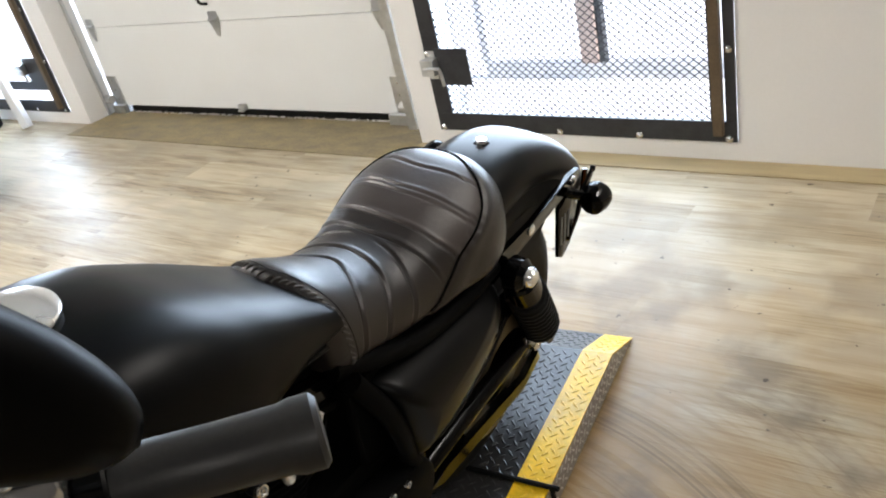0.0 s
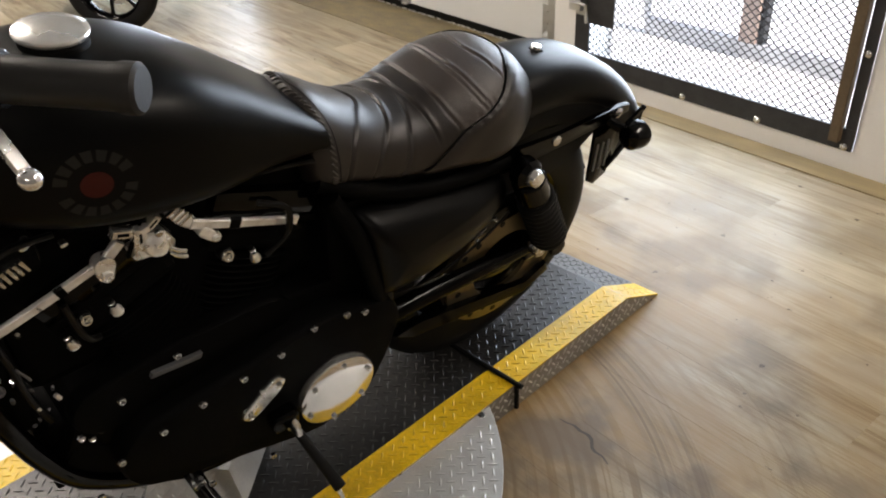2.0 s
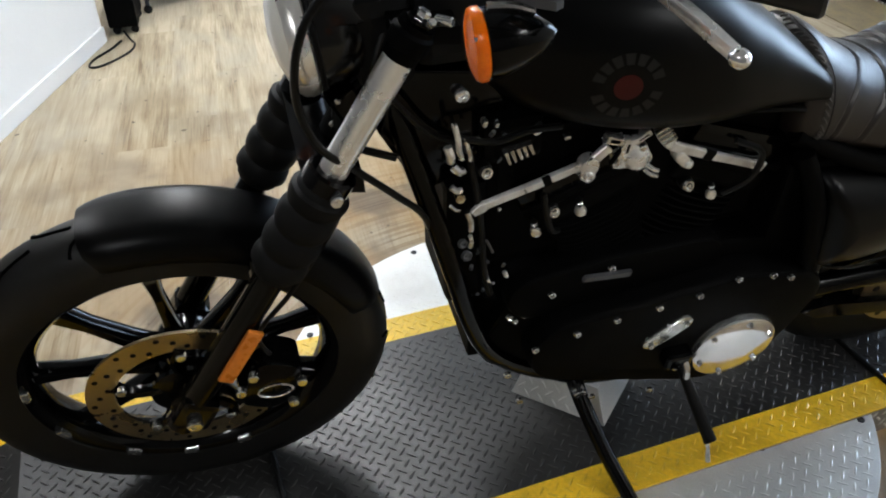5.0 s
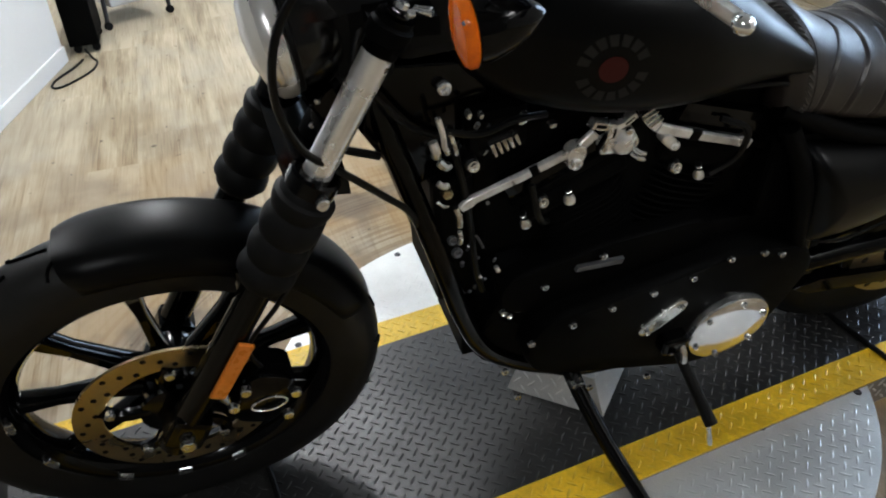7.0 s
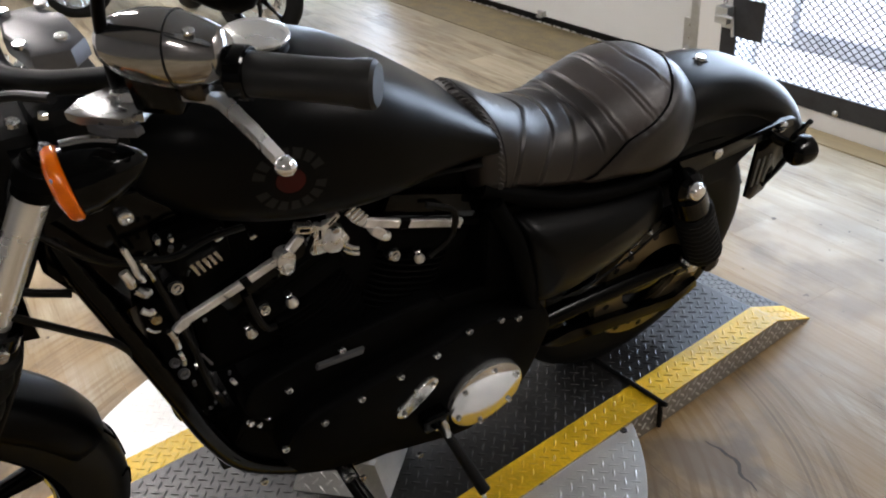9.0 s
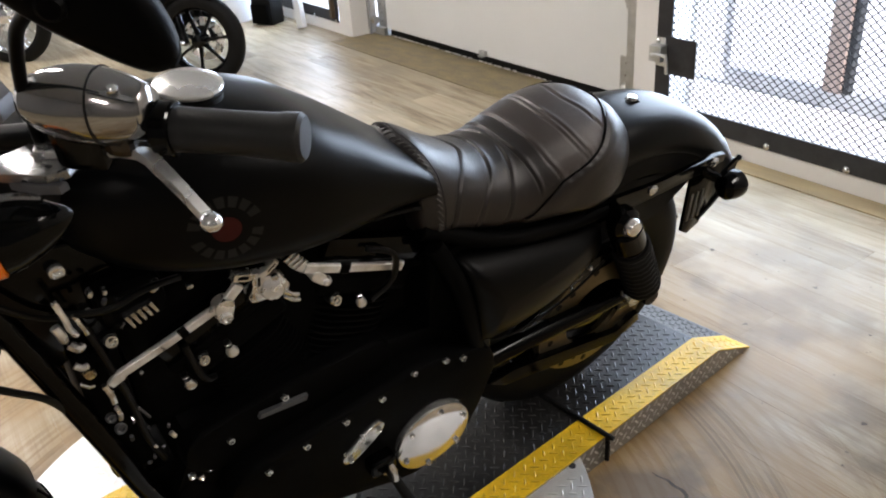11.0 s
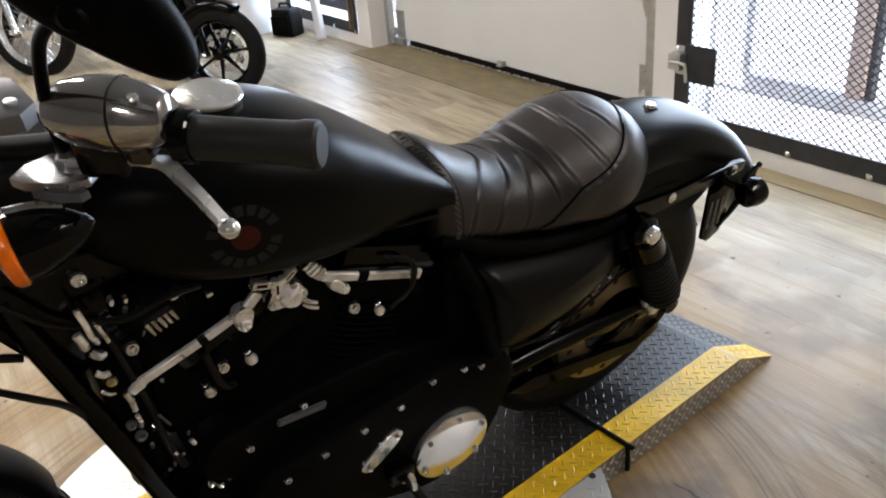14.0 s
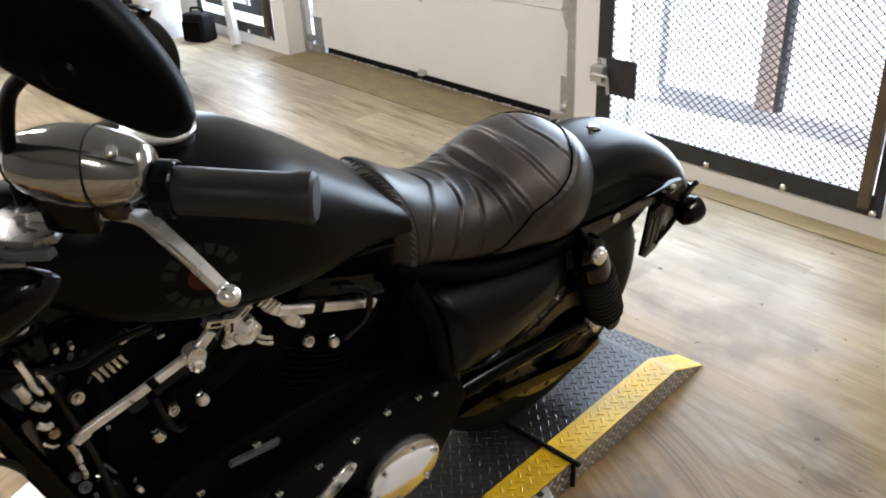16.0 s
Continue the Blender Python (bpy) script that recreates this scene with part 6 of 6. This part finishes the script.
# front indicators under the perches
for sx in (1, -1):
    io, ia = (sx * 0.318, -1.066, 1.099), (sx * 0.10, 1, 0.06)
    fi = part("front_indicator", Geo().spin([(0.002, 0.066), (0.007, 0.062), (0.016, 0.050), (0.024, 0.032), (0.029, 0.014), (0.0295, 0.002), (0.028, 0.0)], io, ia, 32), GLOSS, hb, "gloss black bullet indicator")
    part("indicator_lens", Geo().spin([(0.029, 0.001), (0.0315, -0.001), (0.0315, -0.007), (0.029, -0.011), (0.018, -0.015), (0.003, -0.0165)], io, ia, 36), AMBER, fi, "orange indicator lens")
    part("lens_screw", Geo().cyl((io[0] + sx * 0.020, io[1] - 0.010, io[2] + 0.016), (io[0] + sx * 0.020, io[1] - 0.0145, io[2] + 0.016), 0.0034, 10), CHROME, fi)
    part("indicator_stem", Geo().cyl((sx * 0.305, -1.028, 1.108), (sx * 0.290, -1.005, 1.138), 0.008, 10), GLOSS, fi)
    # rod added to give the bright streak along the top of the body
    part("indicator_strap", Geo().tube([(io[0] - sx * 0.004, io[1] + 0.004, io[2] + 0.0315), (io[0] - sx * 0.002, io[1] + 0.026, io[2] + 0.0300), (io[0], io[1] + 0.046, io[2] + 0.0225)], 0.0045, 10, 3), DARKCHR, fi, "bright rod added for the highlight along the indicator")
# mirror
mi = part("mirror_stem", Geo().tube([(0.279, -0.999, 1.145), (0.288, -0.999, 1.175), (0.302, -0.999, 1.205), (0.322, -0.997, 1.240), (0.336, -0.993, 1.268), (0.352, -0.988, 1.290), (0.384, -0.975, 1.318)], 0.0053, 12, 4), SATIN, hb, "black mirror stem")
mu, mn = Vector((0.040, 0.060, -0.088)).normalized(), Vector((0.8, -0.5, 0.33)).normalized()
mn = (mn - mu * mn.dot(mu)).normalized()
mv = mn.cross(mu)
mv = mv if mv.z > 0 else -mv
tip = Vector((0.438, -0.913, 1.271))
drop = [(p.x, p.y) for p in curve([(0, 0, 0), (-0.006, -0.012, 0), (-0.022, -0.021, 0), (-0.050, -0.030, 0), (-0.080, -0.037, 0), (-0.115, -0.040, 0), (-0.145, -0.034, 0), (-0.160, -0.016, 0), (-0.162, 0.006, 0), (-0.152, 0.028, 0), (-0.125, 0.040, 0), (-0.090, 0.040, 0), (-0.055, 0.035, 0), (-0.025, 0.025, 0), (-0.006, 0.012, 0), (0, 0, 0)], 4)[:-1]]
hd = []
for w_, dep in ((0.25, 0.020), (0.60, 0.018), (0.86, 0.012), (0.97, 0.004), (1.0, -0.004), (0.98, -0.008)):
    hd.append([tip + mu * (-0.085 + (a + 0.085) * w_) + mv * (0.002 + (b - 0.002) * w_) + mn * dep for a, b in drop])
mh = part("mirror_head", Geo().loft(hd), SATIN, mi, "black teardrop mirror head", 60)
part("mirror_glass", Geo().loft([[tip + mu * (-0.085 + (a + 0.085) * w_) + mv * (0.002 + (b - 0.002) * w_) + mn * dep for a, b in drop] for w_, dep in ((0.93, -0.0082), (0.92, -0.009))]), CHROME, mh, "mirror glass")
part("mirror_boss", Geo().cyl(tip + mu * -0.082 + mv * -0.014 + mn * 0.008, tip + mu * -0.082 + mv * -0.014 + mn * 0.026, 0.010, 16, 0.003), SATIN, mh)
# headlight and speedometer
HL, HA = (0, -1.196, 0.944), (0, 1, 0.05)
hl = part("headlight", Geo().spin([(0.02, 0.080), (0.045, 0.074), (0.064, 0.056), (0.074, 0.030), (0.077, 0.004), (0.076, -0.004)], HL, HA, 40), HOUSE, moto, "black headlight shell with a bright ring")
part("headlight_ring", Geo().spin([(0.078, -0.002), (0.0825, -0.005), (0.0845, -0.014), (0.0830, -0.024), (0.077, -0.031), (0.072, -0.029)], HL, HA, 48), FORKCHR, hl, "polished headlight ring")
part("ring_seam", Geo().spin([(0.0775, -0.0015), (0.0800, 0.0), (0.0800, 0.0045), (0.0765, 0.006)], HL, HA, 48), RUBBER, hl)
part("headlight_lens", Geo().spin([(0.075, -0.028), (0.062, -0.039), (0.036, -0.048), (0.003, -0.052)], HL, HA, 40), GLASS, hl, "clear headlight lens")
visor = []
for y_, k_ in ((-1.198, 0.97), (-1.195, 1.0), (-1.165, 0.99), (-1.125, 0.90), (-1.118, 0.86)):
    arc = [math.pi * (-0.36 + 0.72 * j / 18) for j in range(19)]
    visor.append([(0.072 * math.sin(q) * k_, y_, 0.944 + (0.089 * math.cos(q) + 0.002) * k_) for q in arc] + [(0.068 * math.sin(q) * k_, y_, 0.944 + 0.082 * math.cos(q) * k_) for q in reversed(arc)])
part("headlight_visor", Geo().loft(visor), HOUSE, hl, "gloss black headlight bracket cowl")
SO, SA = Vector((0, -1.160, 1.024)), Vector((0, 0.22, 1)).normalized()
sp = part("speedometer", Geo().spin([(0.030, 0.0), (0.040, 0.002), (0.0455, 0.010), (0.048, 0.026), (0.0475, 0.040), (0.044, 0.046), (0.041, 0.0465), (0.040, 0.043)], SO, SA, 40), HOUSE, hb, "black round speedometer")
part("dial", Geo().spin([(0.0405, 0.0425), (0.002, 0.0425)], SO, SA, 32), GREYPL, sp, "dark dial under glass")
part("dial_glass", Geo().spin([(0.0405, 0.0440), (0.030, 0.0462), (0.015, 0.0474), (0.001, 0.0478)], SO, SA, 36), SMOKED, sp, "domed dial glass")
part("handlebar_clamp", Geo().slab([(-0.060, -1.018), (-0.02, -0.990), (0.05, -0.984), (0.072, -1.005), (0.066, -1.046), (0.0, -1.062), (-0.058, -1.056)], 1.072, 1.092, 0.008, axis=2), CLAMPGREY, hb, "satin grey handlebar clamp with bolts")
for x, y in ((0.048, -1.008), (0.045, -1.050), (-0.045, -1.008), (-0.045, -1.050)):
    part("clamp_bolt", Geo().cyl((x, y, 1.092), (x, y, 1.098), 0.008, 12), CHROME, hb)
# exhaust on the far side
part("exhaust_pipe", Geo().tube([(-0.09, -0.95, 0.56), (-0.13, -1.0, 0.48), (-0.15, -0.98, 0.34), (-0.16, -0.85, 0.24), (-0.165, -0.55, 0.235), (-0.17, -0.1, 0.26)], 0.024, 14, 5), GLOSS, moto, "black exhaust pipe")
part("silencer", Geo().spin([(0.03, 0), (0.042, 0.03), (0.042, 0.52), (0.034, 0.55)], (-0.175, -0.35, 0.25), (0, 1, 0.06), 28), GLOSS, moto, "black silencer")
part("air_cleaner", Geo().spin([(0.085, 0), (0.09, 0.01), (0.085, 0.05), (0.03, 0.06)], (-0.10, -0.72, 0.68), (-1, 0, 0), 36), GLOSS, moto, "black round air cleaner")

# ---- true up the bodywork: the long frame members splay and drop a little towards the bars ----
SPLAY = [(-0.0002, -0.0036, 0.0026), (-0.0145, 0.0033, 0.0105), (-0.0070, -0.0037, 0.0177), (-0.0180, -0.0292, -0.0111), (-0.0015, 0.0205, 0.0044), (-0.0040, -0.0102, 0.0121), (-0.0031, -0.0090, -0.0143)]


def trued(p):
    """Where a point drawn on the upright plan of the motorcycle ends up on the built one."""
    x, y, z = p[0] / 0.3, (p[1] + 0.6) / 0.7, (p[2] - 0.5) / 0.5
    out = Vector(p)
    for k, row in zip((1.0, x, y, z, y * y, y * z, z * z), SPLAY):
        out += Vector(row) * k
    out.z += 0.011 * min(1.0, max(0.0, (p[2] - 1.05) / 0.06))
    return out


def true_up(ob, above):
    here = above @ ob.matrix_basis
    low = ob.name.split(".")[0]
    if low in ("front_wheel", "rear_wheel", "brake_disc", "belt_pulley"):
        c = Vector(FRONT if low in ("front_wheel", "brake_disc") else REAR)
        d = trued(c) - c
        d.z = 0.0
        ob.location = Vector(ob.location) + d
        return
    if ob.type == "MESH":
        if ob.data.users > 1:
            c = here.translation
            ob.matrix_basis = above.inverted() @ Matrix.Translation(trued(c) - c) @ here
        else:
            back_ = here.inverted()
            for v in ob.data.vertices:
                v.co = back_ @ trued(here @ v.co)
    for child in ob.children:
        true_up(child, here)


for child in list(moto.children):
    true_up(child, Matrix())

# ---- things round the room ----


def lathe_thing(name, prof, origin, material, label, category, n=40):
    ob = thing(name, label, category, "", pose(*origin))
    part("body", Geo().spin(prof, (0, 0, 0), (0, 0, 1), n), material, ob)
    return ob


bucket = lathe_thing("plastic_bucket", [(0.125, 0.0), (0.135, 0.004), (0.150, 0.30), (0.150, 0.36), (0.146, 0.365)], (-6.0, 2.38, 0), WHITEP, "white plastic bucket with a lid, on the floor", "bucket")
for z in (0.285, 0.315, 0.345):
    part("rib", Geo().spin([(0.150, z), (0.158, z + 0.003), (0.158, z + 0.010), (0.150, z + 0.013)], (0, 0, 0), (0, 0, 1), 40), WHITEP, bucket)
part("lid", Geo().spin([(0.155, 0.362), (0.160, 0.366), (0.160, 0.380), (0.150, 0.386), (0.10, 0.384)], (0, 0, 0), (0, 0, 1), 40), WHITEP, bucket, "white lid")
tub = lathe_thing("tub_of_wipes", [(0.055, 0.0), (0.058, 0.004), (0.058, 0.15), (0.050, 0.158), (0.03, 0.16)], (-6.0, 2.37, 0.387), WHITEP, "white tub with a blue label on the bucket", "tub")
part("label_band", Geo().spin([(0.0586, 0.02), (0.0590, 0.022), (0.0590, 0.075), (0.0586, 0.077)], (0, 0, 0), (0, 0, 1), 40), BLUEP, tub, "blue printed band")
for k in range(3):
    part("print_bar", Geo().box((0.0, 0.0, 0.0), (0.002, 0.028 - 0.006 * k, 0.006), 0.0003, pose(0.040, -0.046 + 0.008 * k, 0.095 + 0.014 * k, 0, 0, -48)), GREYPL, tub)

bag = thing("black_case", "black soft-sided case standing by the wall", "case", "", pose(-5.66, 2.50, 0, 0, 0, 24) @ Matrix.Scale(1.06, 4))
part("body", Geo().box((-0.09, -0.05, 0.0), (0.10, 0.09, 0.20), 0.025), RUBBER, bag)
part("front_pocket", Geo().box((-0.075, -0.075, 0.012), (0.085, -0.048, 0.15), 0.018), WRINKLE, bag)
part("carry_handle", Geo().tube([(-0.05, 0.02, 0.198), (-0.045, 0.02, 0.225), (0.045, 0.02, 0.225), (0.05, 0.02, 0.198)], 0.009, 8, 4), RUBBER, bag)

pst = thing("white_post", "white plastic post leaning against the gate", "post", "", pose(-5.25, 2.60, 0.012, -2, -13, 0))
part("shaft", Geo().box((-0.048, -0.02, 0), (0.048, 0.02, 0.62), 0.008), WHITEP, pst)

# black wheeled cabinet by the partition, with its cable
cab = thing("black_wheeled_cabinet", "tall black cabinet on casters beside the partition wall", "cabinet", "", pose(-3.72, -0.715, 0))
part("body", Geo().box((-0.16, -0.03, 0.035), (0.13, 0.10, 0.9), 0.008), WRINKLE, cab)
part("side_handle", Geo().tube([(0.132, 0.03, 0.30), (0.155, 0.03, 0.31), (0.155, 0.03, 0.42), (0.132, 0.03, 0.43)], 0.006, 8, 3), RUBBER, cab)
for x, y in ((-0.13, 0.0), (0.10, 0.0), (-0.13, 0.08), (0.10, 0.08)):
    part("caster", Geo().cyl((x - 0.008, y, 0.018), (x + 0.008, y, 0.018), 0.018, 14), RUBBER, cab)
cabl = thing("power_cable", "thin black cable looped on the floor", "cable", "", pose(0, 0, 0))
part("cord", Geo().tube([(-3.56, -0.68, 0.03), (-3.50, -0.65, 0.006), (-3.44, -0.63, 0.005), (-3.35, -0.645, 0.005), (-3.26, -0.70, 0.005), (-3.195, -0.765, 0.005), (-3.21, -0.80, 0.005), (-3.29, -0.79, 0.005), (-3.40, -0.73, 0.005), (-3.48, -0.69, 0.012)], 0.005, 8, 5), CABLE, cabl)
stl = thing("workshop_stool", "black and grey workshop stool with tube legs on casters", "stool", "", pose(-4.12, -0.52, 0, 0, 0, 27))
part("seat_shell", Geo().box((-0.16, -0.16, 0.42), (0.16, 0.16, 0.47), 0.02), RUBBER, stl)
part("tool_tray", Geo().box((-0.13, -0.12, 0.09), (0.15, 0.12, 0.15), 0.01), GREYP, stl)
for sx in (1, -1):
    for sy in (1, -1):
        lg = part("leg", Geo().tube([(sx * 0.13, sy * 0.13, 0.43), (sx * 0.17, sy * 0.16, 0.10), (sx * 0.175, sy * 0.165, 0.04)], 0.011, 10, 3), STEELBLK, stl)
        part("caster", Geo().cyl((sx * 0.175 - 0.009, sy * 0.165, 0.02), (sx * 0.175 + 0.009, sy * 0.165, 0.02), 0.02, 14), RUBBER, lg)


def parked_bike(x, y, yaw, steer, wire, label, size):
    """A motorcycle parked further off with its front turned; y to its rear, (x, y) under the front axle."""
    turn = pose(0, 0, 0, 0, 0, steer)
    o = thing("parked_motorcycle", label, "motorcycle", "parked motorcycles", pose(x, y, 0, 0, 3, yaw) @ Matrix.Scale(size, 4))
    c = (0, 0, 0.315)
    if not wire:
        wh = build_wheel(o, c, 0.315, 0.110, 0.222, "front_wheel", 7, GLOSS, False, RUBBER)
        part("rim_stripe", wheel_round([(0.036, 0.208), (0.045, 0.211), (0.045, 0.226), (0.036, 0.229)], c), FORKCHR, wh, "bright machined rim edge")
    else:
        wh = part("front_wheel", wheel_round([(-0.035, 0.262), (-0.03, 0.25), (0, 0.244), (0.03, 0.25), (0.035, 0.262)], c), CHROME, o, "chrome wire-spoked rim")
        part("tyre", wheel_round(tyre_profile(0.335, 0.105, 0.255), c), RUBBER, wh)
        part("hub", Geo().spin([(0.03, -0.05), (0.05, -0.045), (0.03, -0.03), (0.03, 0.03), (0.05, 0.045), (0.03, 0.05)], c, (1, 0, 0), 24), CHROME, wh)
        for k in range(40):
            a = 2 * math.pi * k / 40
            b = a + (0.5 if k % 2 else -0.5)
            sx = 0.042 if k % 4 < 2 else -0.042
            part("wire_spoke", Geo().tube([(sx, 0.04 * math.cos(b), 0.315 + 0.04 * math.sin(b)), (0, 0.248 * math.cos(a), 0.315 + 0.248 * math.sin(a))], 0.0018, 5, 1), CHROME, wh)
    part("brake_disc", disc_band(c, 0.055, 0.09, 0.145, 0.005, 48), ALU, wh)
    fm = CHROME if wire else GLOSS
    for sx in (1, -1):
        lg = part("fork_leg", Geo().tube([(sx * 0.10, 0.0, 0.30), (sx * 0.10, 0.12, 0.52), (sx * 0.10, 0.16, 0.60)], 0.024, 14, 3), fm, o)
        part("fork_boot", Geo().tube([(sx * 0.10, 0.165, 0.61), (sx * 0.10, 0.215, 0.72)], 0.033, 14, 1), RUBBER, lg)
        part("upper_tube", Geo().tube([(sx * 0.10, 0.215, 0.72), (sx * 0.10, 0.31, 0.92)], 0.022, 14, 1), CHROME, lg)
        part("axle_cap", Geo().cyl((sx * 0.12, 0, 0.315), (sx * 0.145, 0, 0.315), 0.018, 12), CHROME, lg)
        part("indicator", Geo().spin([(0.002, -0.03), (0.022, -0.02), (0.03, 0.0), (0.02, 0.02)], (sx * 0.19, 0.22, 0.86), (0, 1, 0), 20), AMBER, o, "orange indicator")
    part("front_fender", fender(c, 0.35 if not wire else 0.368, 0.068, 15, 118, 0.05, 30), GLOSS, o, "black front fender", 50)
    part("headlight", Geo().spin([(0.03, 0.10), (0.08, 0.05), (0.085, 0.0), (0.078, -0.01)], (0, 0.14, 0.97), (0, 1, 0), 32), GLOSS, o)
    part("headlight_lens", Geo().spin([(0.076, -0.008), (0.05, -0.025), (0.004, -0.034)], (0, 0.14, 0.97), (0, 1, 0), 32), GLASS, o, "clear headlight lens")
    if not wire:
        rings = []
        for t, (yy, hh, ww) in enumerate(((0.06, 0.02, 0.02), (0.08, 0.11, 0.11), (0.14, 0.16, 0.155), (0.22, 0.18, 0.175))):
            rings.append([(ww * math.cos(a), yy, 1.02 + hh * math.sin(a) * (1.3 if math.sin(a) > 0 else 0.9)) for a in [2 * math.pi * k / 28 for k in range(28)]])
        part("headlight_fairing", Geo().loft(rings), GLOSS, o, "small black headlight fairing", 60)
    part("down_tube", Geo().tube([(0, 0.36, 0.82), (0.0, 0.42, 0.55), (0, 0.50, 0.22), (0, 0.70, 0.16), (0, 1.1, 0.18)], 0.035, 12, 4), GLOSS, o)
    part("radiator", Geo().box((-0.12, 0.34, 0.32), (0.12, 0.40, 0.70), 0.015), WRINKLE, o)
    part("engine_block", Geo().slab(hull([(0.60, 0.34, 0.16), (0.85, 0.34, 0.18), (0.62, 0.60, 0.10), (0.85, 0.58, 0.10)]), -0.15, 0.15, 0.03), WRINKLE, o)
    part("engine_cover", Geo().spin([(0.09, 0.15), (0.095, 0.165), (0.07, 0.18), (0.004, 0.184)], (0, 0.84, 0.34), (1, 0, 0), 28), CHROME if wire else GLOSS, o)
    part("exhaust", Geo().tube([(0.13, 0.45, 0.55), (0.18, 0.42, 0.40), (0.19, 0.52, 0.22), (0.20, 0.9, 0.2), (0.2, 1.6, 0.25)], 0.03, 14, 5), CHROME if wire else GLOSS, o)
    tk = []
    for yy, zb, zt, hw_ in ((0.36, 0.80, 0.84, 0.04), (0.42, 0.74, 0.92, 0.10), (0.58, 0.72, 0.95, 0.14), (0.76, 0.72, 0.90, 0.13), (0.92, 0.72, 0.80, 0.07)):
        tk.append(section(yy, zb, zt, hw_, 24))
    part("fuel_tank", Geo().loft(tk), GLOSS, o, "gloss black fuel tank", 60)
    st = []
    for yy, zb, zt, hw_ in ((0.90, 0.66, 0.78, 0.08), (1.0, 0.63, 0.76, 0.13), (1.2, 0.62, 0.78, 0.14), (1.35, 0.64, 0.74, 0.10)):
        st.append(section(yy, zb, zt, hw_, 24))
    part("seat", Geo().loft(st), LEATHER, o, "black seat", 60)
    part("rear_wheel", wheel_round(tyre_profile(0.315, 0.15, 0.20), (0, 1.52, 0.315)), RUBBER, o, "black rear tyre")
    part("rear_fender", fender((0, 1.52, 0.315), 0.37, 0.09, 10, 130, 0.07, 24), GLOSS, o, "", 50)
    part("handlebar", Geo().tube([(0.38, 0.50, 1.02), (0.30, 0.45, 1.02), (0.12, 0.34, 1.0), (-0.12, 0.34, 1.0), (-0.30, 0.45, 1.02), (-0.38, 0.50, 1.02)], 0.014, 10, 4), fm, o)
    part("foot_control", Geo().tube([(0.10, 0.50, 0.20), (0.22, 0.46, 0.22), (0.30, 0.44, 0.24)], 0.012, 8, 3), CHROME if wire else GLOSS, o)
    for ob in list(o.children):
        if ob.name.split(".")[0] in ("front_wheel", "front_fender"):
            ob.matrix_basis = turn
    return o


parked_bike(-4.325, 1.515, 93, 41, False, "black cruiser with cast wheels parked near the wall", 0.86)
parked_bike(-6.05, 0.76, 101, 33, True, "black and chrome cruiser with a wire-spoked front wheel", 1.0)

# ceiling luminaires (overhead and unseen, placed to light the room)
for lx, ly in UNSEEN_LUMINAIRES:
    cl = thing("ceiling_light", "unseen white ceiling light with a long diffuser, added to light the room", "light", "ceiling lights", pose(lx, ly, 3.0))
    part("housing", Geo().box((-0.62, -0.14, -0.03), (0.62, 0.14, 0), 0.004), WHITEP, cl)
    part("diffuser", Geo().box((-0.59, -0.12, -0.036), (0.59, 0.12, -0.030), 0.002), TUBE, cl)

# a crack in the floor finish and small specks
ck = thing("floor_crack", "thin dark crack in the floor finish", "crack", "", pose(0, 0, 0))
pts = [(-0.272, 1.098), (-0.256, 1.099), (-0.237, 1.106), (-0.218, 1.103), (-0.200, 1.107), (-0.185, 1.102), (-0.170, 1.086), (-0.158, 1.081), (-0.140, 1.083), (-0.117, 1.075)]
v, f = [], []
for i, (x, y) in enumerate(pts):
    x, y = -0.522 + (x + 0.272) * 1.05, 1.106 + (y - 1.098) * 1.05
    h = 0.0036 * math.sin(math.pi * (i + 0.4) / len(pts)) + 0.0005
    v += [(x - h * 0.4, y - h, 0.0006), (x + h * 0.4, y + h, 0.0006)]
    if i:
        k = 2 * i
        f.append((k - 2, k - 1, k + 1, k))
part("gap", Geo().add(v, f), SUBFLOOR, ck)

# ---- floor boards ----
fl = structure("floor", Geo().box((X0 - 0.2, Y0 - 0.2, -0.05), (X1 + 0.2, WALL_Y + WALL_T, -0.006)), SUBFLOOR, "streaked tan and grey vinyl wood plank floor", "floor")
PW, PL = 0.178, 1.22
full = Geo().box((0.0001, 0.0001, -0.008), (PL - 0.0001, PW - 0.0001, 0.0), 0.0003).mesh("plank", WOOD)
rows = int((WALL_Y + 0.20 - Y0) / PW) + 1
rng = random.Random(7)
for i in range(rows):
    y = WALL_Y + 0.20 - (i + 1) * PW
    x = X0 - rng.random() * PL
    while x < X1:
        lo, hi = max(x, X0), min(x + PL, X1)
        ob = part("plank", full, None, fl)
        ob.location = (lo, y, 0)
        ob.scale = ((hi - lo) / PL, 1, 1)
        x += PL
